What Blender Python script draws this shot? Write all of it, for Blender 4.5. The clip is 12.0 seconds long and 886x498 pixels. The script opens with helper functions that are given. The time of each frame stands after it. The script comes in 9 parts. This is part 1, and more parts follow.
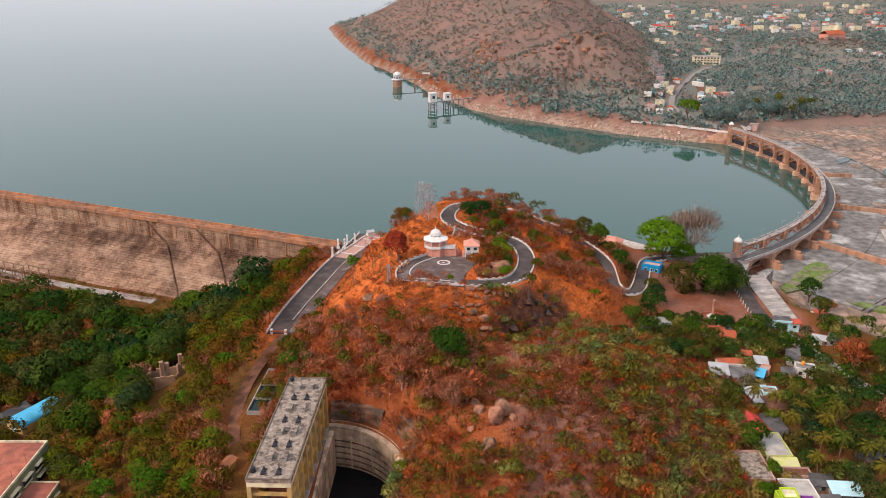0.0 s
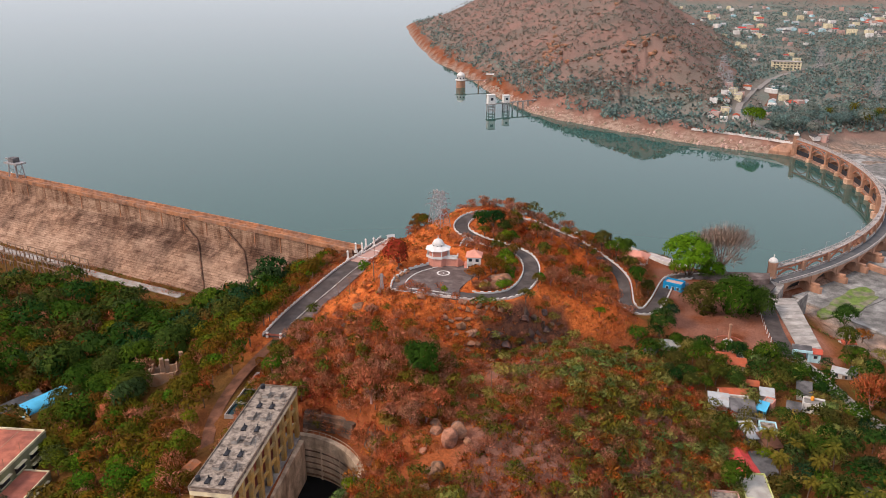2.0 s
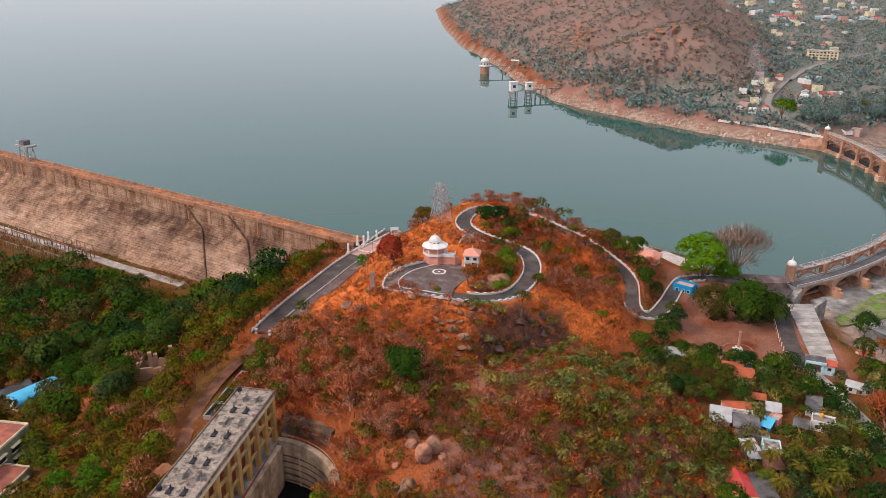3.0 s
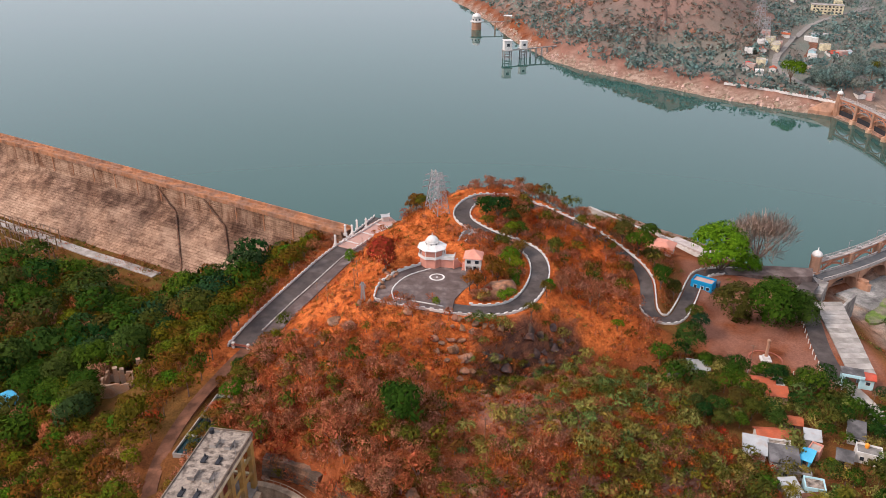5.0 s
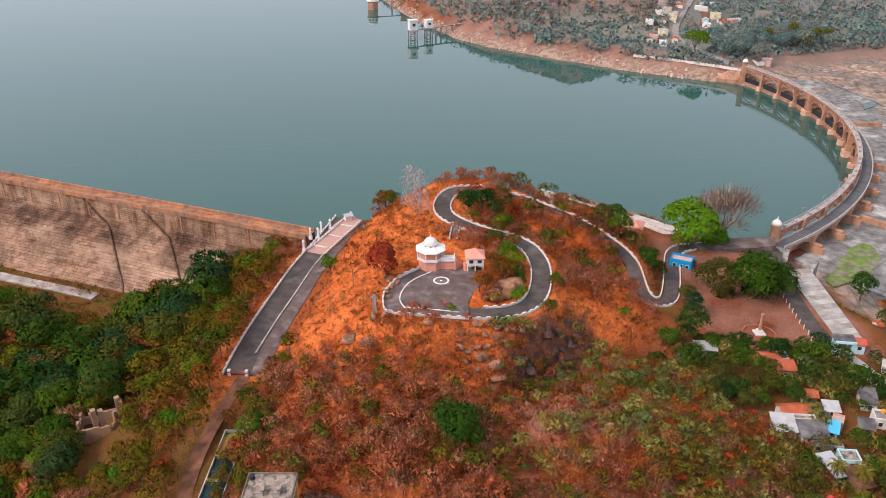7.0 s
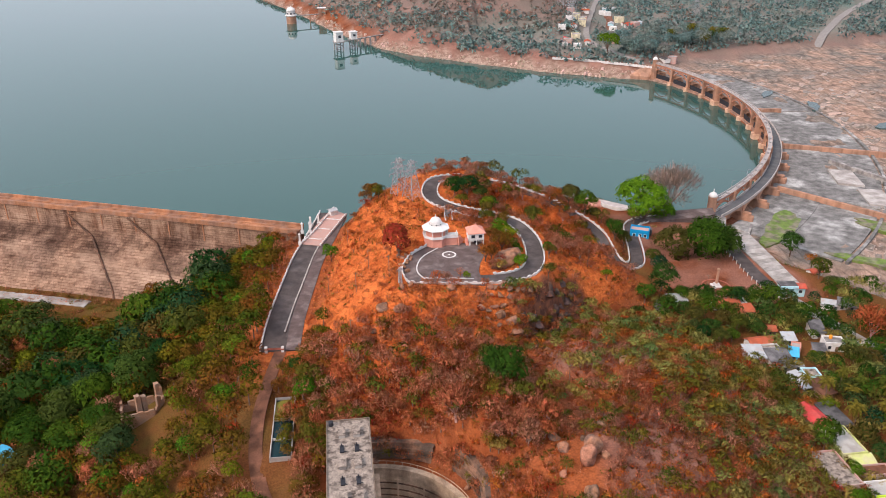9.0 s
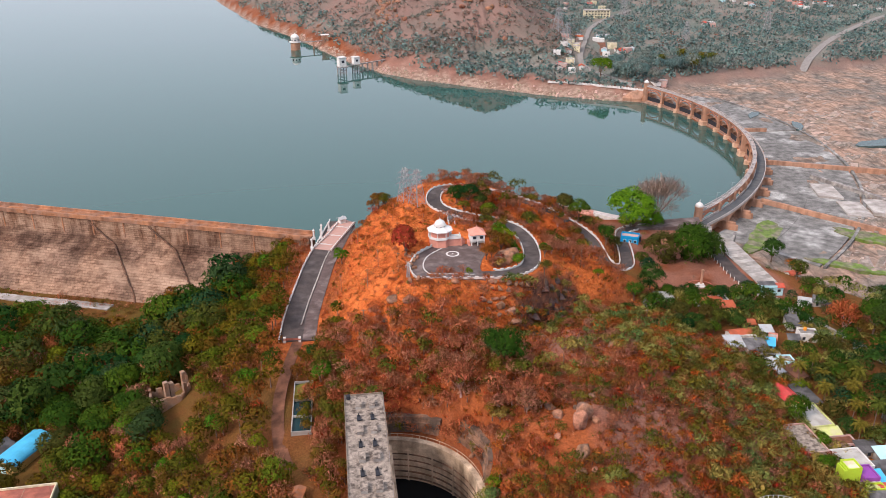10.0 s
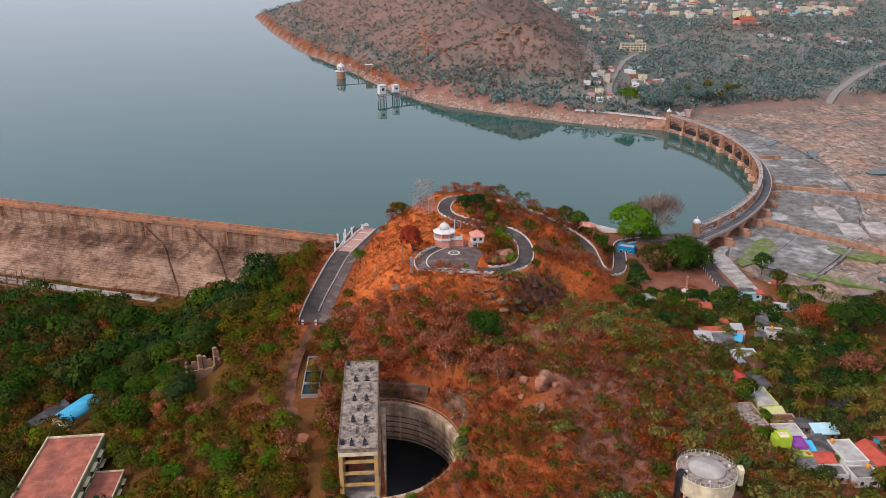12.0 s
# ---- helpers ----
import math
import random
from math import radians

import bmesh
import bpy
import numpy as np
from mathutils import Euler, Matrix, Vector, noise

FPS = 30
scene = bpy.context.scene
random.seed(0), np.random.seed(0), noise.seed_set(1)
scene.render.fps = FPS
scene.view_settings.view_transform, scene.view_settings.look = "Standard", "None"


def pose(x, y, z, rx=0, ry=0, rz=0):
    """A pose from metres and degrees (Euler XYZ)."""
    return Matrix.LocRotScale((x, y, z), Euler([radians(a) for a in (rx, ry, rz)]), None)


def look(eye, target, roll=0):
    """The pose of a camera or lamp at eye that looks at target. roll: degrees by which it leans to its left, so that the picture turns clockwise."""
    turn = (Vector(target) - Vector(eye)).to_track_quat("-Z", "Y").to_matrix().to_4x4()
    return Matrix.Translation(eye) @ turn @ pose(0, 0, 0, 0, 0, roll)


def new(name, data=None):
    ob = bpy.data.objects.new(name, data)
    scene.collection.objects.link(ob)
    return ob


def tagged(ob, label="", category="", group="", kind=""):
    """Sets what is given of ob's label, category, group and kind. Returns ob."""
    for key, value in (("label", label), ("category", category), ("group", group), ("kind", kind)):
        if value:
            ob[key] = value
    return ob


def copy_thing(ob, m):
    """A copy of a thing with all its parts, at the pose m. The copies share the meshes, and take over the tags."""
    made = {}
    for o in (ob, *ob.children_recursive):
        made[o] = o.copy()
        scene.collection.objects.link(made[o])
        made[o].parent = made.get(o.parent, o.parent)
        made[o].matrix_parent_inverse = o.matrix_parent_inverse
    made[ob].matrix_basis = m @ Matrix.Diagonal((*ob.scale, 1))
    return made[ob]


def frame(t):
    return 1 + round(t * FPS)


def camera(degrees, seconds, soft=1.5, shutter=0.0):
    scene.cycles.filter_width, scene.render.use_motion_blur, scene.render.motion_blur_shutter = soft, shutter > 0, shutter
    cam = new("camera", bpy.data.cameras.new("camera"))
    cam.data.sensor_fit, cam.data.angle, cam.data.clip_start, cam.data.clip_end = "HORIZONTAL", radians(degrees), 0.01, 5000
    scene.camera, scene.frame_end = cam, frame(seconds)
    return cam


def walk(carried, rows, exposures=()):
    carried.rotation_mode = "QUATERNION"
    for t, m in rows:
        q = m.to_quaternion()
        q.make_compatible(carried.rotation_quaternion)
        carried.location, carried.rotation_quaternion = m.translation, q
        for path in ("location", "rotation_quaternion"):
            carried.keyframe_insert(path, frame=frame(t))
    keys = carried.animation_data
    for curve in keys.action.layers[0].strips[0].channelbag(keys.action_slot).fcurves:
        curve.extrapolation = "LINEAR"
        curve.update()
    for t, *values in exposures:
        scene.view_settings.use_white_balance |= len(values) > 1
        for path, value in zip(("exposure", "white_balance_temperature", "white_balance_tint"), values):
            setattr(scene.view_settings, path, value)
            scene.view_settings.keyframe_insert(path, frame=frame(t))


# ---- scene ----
cam = camera(58.45, 12.0, soft=0.8)
ROWS = [
    (0, 0.00, 0.00, 136.90, 0.00, -20.01, -0.22),
    (0.5, 5.40, 1.19, 137.48, 1.26, -20.13, -0.42),
    (1, 12.11, 1.04, 138.00, 2.81, -20.00, -0.53),
    (1.5, 20.12, 3.23, 138.41, 4.58, -20.04, -0.36),
    (2, 27.42, 7.47, 139.08, 6.23, -20.13, -0.05),
    (2.5, 32.99, 13.20, 139.70, 7.56, -20.60, 0.18),
    (3, 37.14, 20.02, 139.68, 8.53, -21.27, 0.34),
    (3.5, 38.80, 27.81, 140.27, 9.09, -22.13, 0.43),
    (4, 37.87, 36.04, 141.45, 9.16, -23.09, 0.46),
    (4.5, 34.62, 44.04, 142.75, 8.68, -24.03, 0.46),
    (5, 29.33, 51.13, 143.70, 7.55, -24.82, 0.44),
    (5.5, 22.24, 56.76, 144.08, 5.76, -25.43, 0.42),
    (6, 13.60, 60.64, 144.59, 3.43, -26.09, 0.35),
    (6.5, 4.06, 62.30, 145.27, 0.79, -26.36, 0.30),
    (7, -5.82, 61.76, 145.41, -1.90, -26.42, 0.18),
    (7.5, -15.71, 58.82, 145.58, -4.49, -26.44, 0.06),
    (8, -25.06, 53.58, 145.94, -6.78, -26.35, -0.04),
    (8.5, -33.21, 46.23, 146.40, -8.59, -26.06, -0.11),
    (9, -39.51, 36.98, 146.88, -9.70, -25.48, -0.16),
    (9.5, -43.55, 26.17, 147.20, -10.03, -24.54, -0.17),
    (10, -45.60, 14.80, 147.33, -9.91, -23.50, -0.17),
    (10.5, -45.62, 3.82, 148.39, -9.40, -22.87, -0.20),
    (11, -43.39, -7.28, 148.25, -8.47, -22.06, -0.22),
    (11.5, -39.62, -16.69, 148.59, -7.39, -21.48, -0.19),
    (12, -34.35, -23.48, 149.59, -6.14, -21.22, -0.20),
]
EXPOSURE = [(t, e + 0.12, 5740 - 32 * t, 15) for t, e in ((0.0, 0.27), (2.5, 0.23), (5.0, 0.37), (7.0, 0.43), (9.5, 0.46), (10.5, 0.47), (11.0, 0.5), (11.55, 0.5), (12.0, 0.03))]
walk(cam, [(t, pose(x, y, z, 90 + pitch, 0, yaw) @ pose(0, 0, 0, 0, 0, roll)) for t, x, y, z, yaw, pitch, roll in ROWS], EXPOSURE)

# ---- world and sun ----
SUN_ELEV, SUN_AZ = 43.0, 238.0  # degrees; azimuth clockwise from +y
world = bpy.data.worlds.new("hazy_sky")
scene.world = world
world.use_nodes = True
wn = world.node_tree.nodes
sky = wn.new("ShaderNodeTexSky")
sky.sky_type = "NISHITA"
sky.sun_disc = False
sky.sun_elevation, sky.sun_rotation = radians(SUN_ELEV), radians(SUN_AZ)
sky.air_density, sky.dust_density, sky.ozone_density = 1.0, 9.0, 1.5
wn["Background"].inputs[1].default_value = 0.135
haze = wn.new("ShaderNodeMix")  # thin even high haze before the blue
haze.data_type = "RGBA"
haze.inputs[0].default_value, haze.inputs[7].default_value = 0.75, (6.3, 6.05, 5.55, 1)
world.node_tree.links.new(sky.outputs[0], haze.inputs[6])
world.node_tree.links.new(haze.outputs[2], wn["Background"].inputs[0])
sun = new("sun", bpy.data.lights.new("sun", "SUN"))
sun.data.energy, sun.data.angle, sun.data.color = 2.0, radians(10), (1.0, 0.76, 0.52)
sa, se = radians(SUN_AZ), radians(SUN_ELEV)
sun.matrix_world = look((math.sin(sa) * math.cos(se) * 900, math.cos(sa) * math.cos(se) * 900, math.sin(se) * 900), (0, 0, 0))


# ---- materials ----
def material(name, base, rough=0.9, vary=0.25, scale=0.4, fine=6.0, bump=0.3, metal=0.0, island=0.0, per_object=0.0,
             second=None, patch=0.08, cover=0.5, streaks=0.0):
    """A surface of one colour, with grain, stains of a second colour in patches, streaks that run down and fine relief."""
    m = bpy.data.materials.new(name)
    m.use_nodes = True
    nodes, links = m.node_tree.nodes, m.node_tree.links
    bsdf = nodes["Principled BSDF"]
    bsdf.inputs["Roughness"].default_value, bsdf.inputs["Metallic"].default_value = rough, metal
    bsdf.inputs["Specular IOR Level"].default_value = 0.12
    where = nodes.new("ShaderNodeNewGeometry")

    def grain(size, detail=4.0, stretch=None):
        n = nodes.new("ShaderNodeTexNoise")
        n.inputs["Scale"].default_value, n.inputs["Detail"].default_value = size, detail
        if stretch:
            s = nodes.new("ShaderNodeVectorMath")
            s.operation = "MULTIPLY"
            s.inputs[1].default_value = stretch
            links.new(where.outputs["Position"], s.inputs[0])
            links.new(s.outputs[0], n.inputs["Vector"])
        else:
            links.new(where.outputs["Position"], n.inputs["Vector"])
        return n.outputs["Fac"]

    def mixed(kind, fac, a, b):
        x = nodes.new("ShaderNodeMix")
        x.data_type, x.blend_type = "RGBA", kind
        for slot, v in ((0, fac), (6, a), (7, b)):
            if hasattr(v, "links"):
                links.new(v, x.inputs[slot])
            else:
                x.inputs[slot].default_value = v if slot == 0 else (*v, 1)
        return x.outputs[2]

    def ramp(v, lo, hi, a=0.0, b=1.0):
        r = nodes.new("ShaderNodeMapRange")
        r.inputs[1].default_value, r.inputs[2].default_value, r.inputs[3].default_value, r.inputs[4].default_value = lo, hi, a, b
        links.new(v, r.inputs[0])
        return r.outputs[0]

    colour = tuple(base)
    if second:
        colour = mixed("MIX", ramp(grain(patch, 5), cover - 0.08, cover + 0.08), colour, second)
    if streaks:
        colour = mixed("MULTIPLY", ramp(grain(1.0, 4, (0.35, 0.35, 0.025)), 0.45, 0.75, 0.0, streaks), colour, (0.25, 0.22, 0.2))
    colour = mixed("MULTIPLY", 1.0, colour, mixed("MIX", ramp(grain(scale), 0.3, 0.7), (1 - vary,) * 3, (1 + vary,) * 3))
    colour = mixed("MULTIPLY", 1.0, colour, mixed("MIX", ramp(grain(fine), 0.3, 0.7), (1 - vary * 0.6,) * 3, (1 + vary * 0.6,) * 3))
    for amount, pick in ((island, "i"), (per_object, "o")):
        if amount:
            src = where.outputs["Random Per Island"] if pick == "i" else nodes.new("ShaderNodeObjectInfo").outputs["Random"]
            h = nodes.new("ShaderNodeHueSaturation")
            links.new(ramp(src, 0, 1, 0.5 - 0.06 * amount, 0.5 + 0.06 * amount), h.inputs["Hue"])
            links.new(ramp(src, 0, 1, 1 + 0.7 * amount, 1 - 0.7 * amount), h.inputs["Value"])
            links.new(colour, h.inputs["Color"])
            colour = h.outputs[0]
    if hasattr(colour, "links"):
        links.new(colour, bsdf.inputs["Base Color"])
    if bump:
        b = nodes.new("ShaderNodeBump")
        b.inputs["Strength"].default_value, b.inputs["Distance"].default_value = bump, 0.15
        links.new(grain(fine * 0.7), b.inputs["Height"])
        links.new(b.outputs[0], bsdf.inputs["Normal"])
    return m


ASPHALT = material("asphalt", (0.074, 0.06, 0.056), vary=0.2, second=(0.105, 0.088, 0.082), patch=0.15, cover=0.58)
PLAZA_TAR = material("plaza_tar", (0.11, 0.08, 0.073), vary=0.25, second=(0.18, 0.142, 0.132), patch=0.22, cover=0.56)
DIRT_TRACK = material("dirt_track", (0.19, 0.085, 0.05), second=(0.12, 0.055, 0.032), patch=0.3)
WHITEWASH = material("whitewash", (0.62, 0.59, 0.565), vary=0.1, second=(0.5, 0.45, 0.42), patch=0.6, cover=0.66, streaks=0.25)
WHITE_CLEAN = material("white_paint", (0.66, 0.635, 0.61), vary=0.08, second=(0.55, 0.52, 0.48), patch=0.5, cover=0.6, streaks=0.15)


def dam_material():
    """Weathered coursed masonry: blocks, pale washed patches, and a ragged black band of old seepage below the crest wall."""
    m = material("dam_masonry", (0.36, 0.225, 0.15), vary=0.24, scale=0.12, fine=1.2, second=(0.26, 0.165, 0.115), patch=0.05, cover=0.5, streaks=0.5, bump=0.3)
    nodes, links = m.node_tree.nodes, m.node_tree.links
    bsdf = nodes["Principled BSDF"]
    old = bsdf.inputs["Base Color"].links[0].from_socket
    pos = nodes.new("ShaderNodeNewGeometry").outputs["Position"]

    def turned(scale):
        v = nodes.new("ShaderNodeMapping")
        v.inputs["Rotation"].default_value = (0, 0, math.atan2(-DAM_WAY[1], DAM_WAY[0]))
        v.inputs["Scale"].default_value = scale
        links.new(pos, v.inputs["Vector"])
        return v.outputs[0]

    def noise_at(scale, detail=5.0, lo=0.4, hi=0.6):
        n = nodes.new("ShaderNodeTexNoise")
        n.inputs["Scale"].default_value, n.inputs["Detail"].default_value, n.inputs["Roughness"].default_value = 1.0, detail, 0.65
        links.new(turned(scale), n.inputs["Vector"])
        r = nodes.new("ShaderNodeMapRange")
        r.inputs[1].default_value, r.inputs[2].default_value = lo, hi
        links.new(n.outputs["Fac"], r.inputs[0])
        return r.outputs[0]

    def blend(fac, a, b, kind="MULTIPLY"):
        x = nodes.new("ShaderNodeMix")
        x.data_type, x.blend_type = "RGBA", kind
        links.new(fac, x.inputs[0])
        links.new(a, x.inputs[6])
        x.inputs[7].default_value = (*b, 1)
        return x.outputs[2]

    def times(a, b):
        x = nodes.new("ShaderNodeMath")
        x.operation = "MULTIPLY"
        links.new(a, x.inputs[0])
        links.new(b, x.inputs[1])
        return x.outputs[0]

    def level(lo, hi):
        z = nodes.new("ShaderNodeSeparateXYZ")
        links.new(pos, z.inputs[0])
        r = nodes.new("ShaderNodeMapRange")
        r.interpolation_type = "SMOOTHSTEP"
        r.inputs[1].default_value, r.inputs[2].default_value = lo, hi
        links.new(z.outputs["Z"], r.inputs[0])
        return r.outputs[0]

    colour = blend(noise_at((0.02, 0.02, 0.11), 4, 0.5, 0.64), old, (0.44, 0.295, 0.205), "MIX")
    colour = blend(noise_at((0.16, 0.3, 0.025), 4, 0.54, 0.68), colour, (0.55, 0.5, 0.48))
    colour = blend(noise_at((0.05, 0.3, 0.9), 3, 0.52, 0.62), colour, (0.72, 0.68, 0.66))
    colour = blend(times(times(level(-5, 3), level(9.5, 7.5)), noise_at((0.045, 0.1, 0.045), 7, 0.42, 0.56)), colour, (0.42, 0.38, 0.37))
    colour = blend(times(level(7.6, 9.0), noise_at((0.2, 0.3, 0.06), 5, 0.5, 0.64)), colour, (0.55, 0.45, 0.4))
    cut = nodes.new("ShaderNodeSeparateXYZ")
    links.new(turned((1, 1, 1)), cut.inputs[0])
    flat = nodes.new("ShaderNodeCombineXYZ")
    links.new(cut.outputs["X"], flat.inputs[0])
    links.new(cut.outputs["Z"], flat.inputs[1])
    blocks = nodes.new("ShaderNodeTexBrick")
    for slot, v in (("Color1", (1, 1, 1, 1)), ("Color2", (0.72, 0.7, 0.7, 1)), ("Mortar", (0.5, 0.45, 0.42, 1)), ("Scale", 1.0), ("Mortar Size", 0.09), ("Brick Width", 2.6), ("Row Height", 0.95)):
        blocks.inputs[slot].default_value = v
    links.new(flat.outputs[0], blocks.inputs["Vector"])
    laid = nodes.new("ShaderNodeMix")
    laid.data_type, laid.blend_type = "RGBA", "MULTIPLY"
    links.new(noise_at((0.08, 0.1, 0.12), 3, 0.2, 0.6), laid.inputs[0])
    links.new(colour, laid.inputs[6])
    links.new(blocks.outputs["Color"], laid.inputs[7])
    links.new(laid.outputs[2], bsdf.inputs["Base Color"])
    return m


DAM_WAY = (-0.9153, 0.4027)
DAM_PIPE = material("rusty_pipe", (0.16, 0.085, 0.055), vary=0.3, second=(0.09, 0.055, 0.04), patch=0.5)
DAM_STONE = dam_material()
DAM_TOP = material("dam_coping", (0.40, 0.185, 0.095), vary=0.25, second=(0.27, 0.15, 0.10), patch=0.2, streaks=0.6)
WEIR_STONE = material("weir_masonry", (0.45, 0.245, 0.155), vary=0.18, second=(0.32, 0.185, 0.125), patch=0.2, streaks=0.6)
WEIR_STEEL = material("weir_red_steel", (0.40, 0.17, 0.10), rough=0.6, vary=0.2)
CONCRETE = material("concrete", (0.36, 0.33, 0.30), vary=0.2, second=(0.2, 0.18, 0.17), patch=0.25, streaks=0.5)
PALE_CONCRETE = material("pale_concrete", (0.46, 0.42, 0.385), vary=0.2, second=(0.3, 0.265, 0.24), patch=0.2, streaks=0.3)
ROOF_GREY = material("flat_roof", (0.30, 0.245, 0.20), vary=0.3, scale=1.2, second=(0.115, 0.09, 0.075), patch=0.8, cover=0.56, streaks=0.3)
SHAFT_STONE = material("shaft_concrete", (0.62, 0.47, 0.33), vary=0.3, second=(0.32, 0.235, 0.165), patch=0.12, cover=0.55, streaks=0.7)
YELLOW = material("ochre_paint", (0.55, 0.34, 0.10), vary=0.15, second=(0.42, 0.30, 0.14), patch=0.3, streaks=0.4)
GREEN_WALL = material("pale_green_plaster", (0.30, 0.30, 0.16), vary=0.15, second=(0.2, 0.2, 0.13), patch=0.2, streaks=0.5)
TERRACE_RED = material("red_terrace", (0.37, 0.125, 0.08), vary=0.22, second=(0.25, 0.09, 0.065), patch=0.15)
TILE_RED = material("red_tile", (0.42, 0.08, 0.045), vary=0.2, fine=3, second=(0.38, 0.09, 0.055), patch=0.5, per_object=0.25)
SALMON = material("salmon_tile", (0.60, 0.27, 0.2), vary=0.12)
SHEET = material("cement_sheet", (0.14, 0.13, 0.13), vary=0.25, second=(0.075, 0.07, 0.07), patch=0.3, per_object=0.35)
TIN = material("white_sheet_metal", (0.38, 0.385, 0.39), rough=0.5, vary=0.12, second=(0.36, 0.31, 0.28), patch=0.5, cover=0.6)
BLUE = material("blue_paint", (0.02, 0.24, 0.5), rough=0.6, vary=0.15)
SKYBLUE = material("sky_blue_sheet", (0.10, 0.42, 0.66), rough=0.5, vary=0.12)
PALEBLUE = material("pale_blue_paint", (0.45, 0.66, 0.72), vary=0.1)
LIME = material("lime_paint", (0.42, 0.55, 0.03), vary=0.1)
PURPLE = material("purple_paint", (0.25, 0.07, 0.32), vary=0.1)
PINK = material("pink_plaster", (0.52, 0.29, 0.25), vary=0.15, second=(0.4, 0.3, 0.26), patch=0.4)
CREAM = material("cream_paint", (0.72, 0.64, 0.42), vary=0.1, second=(0.55, 0.48, 0.34), patch=0.5, streaks=0.3)
BRICK = material("ruin_brick", (0.36, 0.2, 0.12), vary=0.3, fine=4, second=(0.25, 0.17, 0.12), patch=0.4)
STEEL = material("galvanised_steel", (0.36, 0.34, 0.34), rough=0.5, metal=0.4, vary=0.15)
DARK_STEEL = material("dark_pipe", (0.03, 0.03, 0.035), rough=0.5, vary=0.2)
GLASS_DARK = material("window_dark", (0.03, 0.035, 0.045), rough=0.25, vary=0.2)
TIMBER = material("weathered_timber", (0.2, 0.13, 0.09), vary=0.3)
ROCK = material("granite_boulder", (0.34, 0.165, 0.095), vary=0.4, scale=0.6, fine=3.0, second=(0.20, 0.115, 0.08), patch=0.45, cover=0.52, bump=0.9, per_object=0.12, streaks=0.5)
CLIFF = material("dark_cliff", (0.085, 0.058, 0.05), vary=0.35, scale=0.5, fine=2.0, second=(0.2, 0.10, 0.06), patch=0.35, cover=0.58, bump=0.9, per_object=0.25)
BARK = material("bark", (0.15, 0.10, 0.075), vary=0.3)
DRY_TWIG = material("dry_twigs", (0.36, 0.22, 0.18), vary=0.25, per_object=0.4)


def leaves(name, *colours, glow=0.18):
    """Leaves whose colour runs through the given ones from plant to plant, with some light passing through."""
    m = bpy.data.materials.new(name)
    m.use_nodes = True
    nodes, links = m.node_tree.nodes, m.node_tree.links
    bsdf = nodes["Principled BSDF"]
    bsdf.inputs["Roughness"].default_value, bsdf.inputs["Specular IOR Level"].default_value = 0.8, 0.04
    tint = nodes.new("ShaderNodeAttribute")
    tint.attribute_name = "tint"

    def maths(kind, a, b=None):
        x = nodes.new("ShaderNodeMath")
        x.operation = kind
        links.new(a, x.inputs[0])
        if b is not None:
            links.new(b, x.inputs[1])
        return x.outputs[0]

    def spread(v, lo, hi, a, b):
        r = nodes.new("ShaderNodeMapRange")
        r.inputs[1].default_value, r.inputs[2].default_value, r.inputs[3].default_value, r.inputs[4].default_value = lo, hi, a, b
        links.new(v, r.inputs[0])
        return r.outputs[0]

    which = maths("FRACT", maths("ADD", tint.outputs["Fac"], nodes.new("ShaderNodeObjectInfo").outputs["Random"]))
    ramp = nodes.new("ShaderNodeValToRGB")
    links.new(which, ramp.inputs[0])
    e = ramp.color_ramp.elements
    e[0].color, e[1].color = (*colours[0], 1), (*colours[-1], 1)
    for k, c in enumerate(colours[1:-1]):
        e.new((k + 1) / (len(colours) - 1)).color = (*c, 1)
    geo = nodes.new("ShaderNodeNewGeometry")
    n = nodes.new("ShaderNodeTexNoise")
    n.inputs["Scale"].default_value, n.inputs["Detail"].default_value = 0.9, 5
    links.new(geo.outputs["Position"], n.inputs["Vector"])
    hsv = nodes.new("ShaderNodeHueSaturation")
    links.new(ramp.outputs[0], hsv.inputs["Color"])
    links.new(spread(geo.outputs["Random Per Island"], 0, 1, 0.486, 0.514), hsv.inputs["Hue"])
    links.new(maths("MULTIPLY", spread(geo.outputs["Random Per Island"], 0, 1, 1.3, 0.55), spread(n.outputs["Fac"], 0.3, 0.7, 0.7, 1.25)), hsv.inputs["Value"])
    links.new(hsv.outputs[0], bsdf.inputs["Base Color"])
    thin = nodes.new("ShaderNodeBsdfTranslucent")
    links.new(hsv.outputs[0], thin.inputs["Color"])
    both = nodes.new("ShaderNodeMixShader")
    both.inputs[0].default_value = glow
    links.new(bsdf.outputs[0], both.inputs[1])
    links.new(thin.outputs[0], both.inputs[2])
    links.new(both.outputs[0], nodes["Material Output"].inputs["Surface"])
    return m


LEAF_DEEP = leaves("leaves_deep_green", (0.014, 0.046, 0.009), (0.024, 0.059, 0.005), (0.039, 0.081, 0.005), (0.060, 0.099, 0.005), (0.017, 0.053, 0.021), (0.071, 0.074, 0.009), (0.028, 0.069, 0.010), (0.099, 0.064, 0.013))
LEAF_BRIGHT = leaves("leaves_bright_green", (0.053, 0.131, 0.005), (0.090, 0.156, 0.005), (0.139, 0.148, 0.005), (0.037, 0.098, 0.007))
LEAF_OLIVE = leaves("leaves_olive", (0.107, 0.102, 0.011), (0.160, 0.125, 0.011), (0.063, 0.085, 0.010), (0.206, 0.108, 0.015), (0.081, 0.095, 0.011), (0.140, 0.090, 0.015), (0.187, 0.067, 0.015))
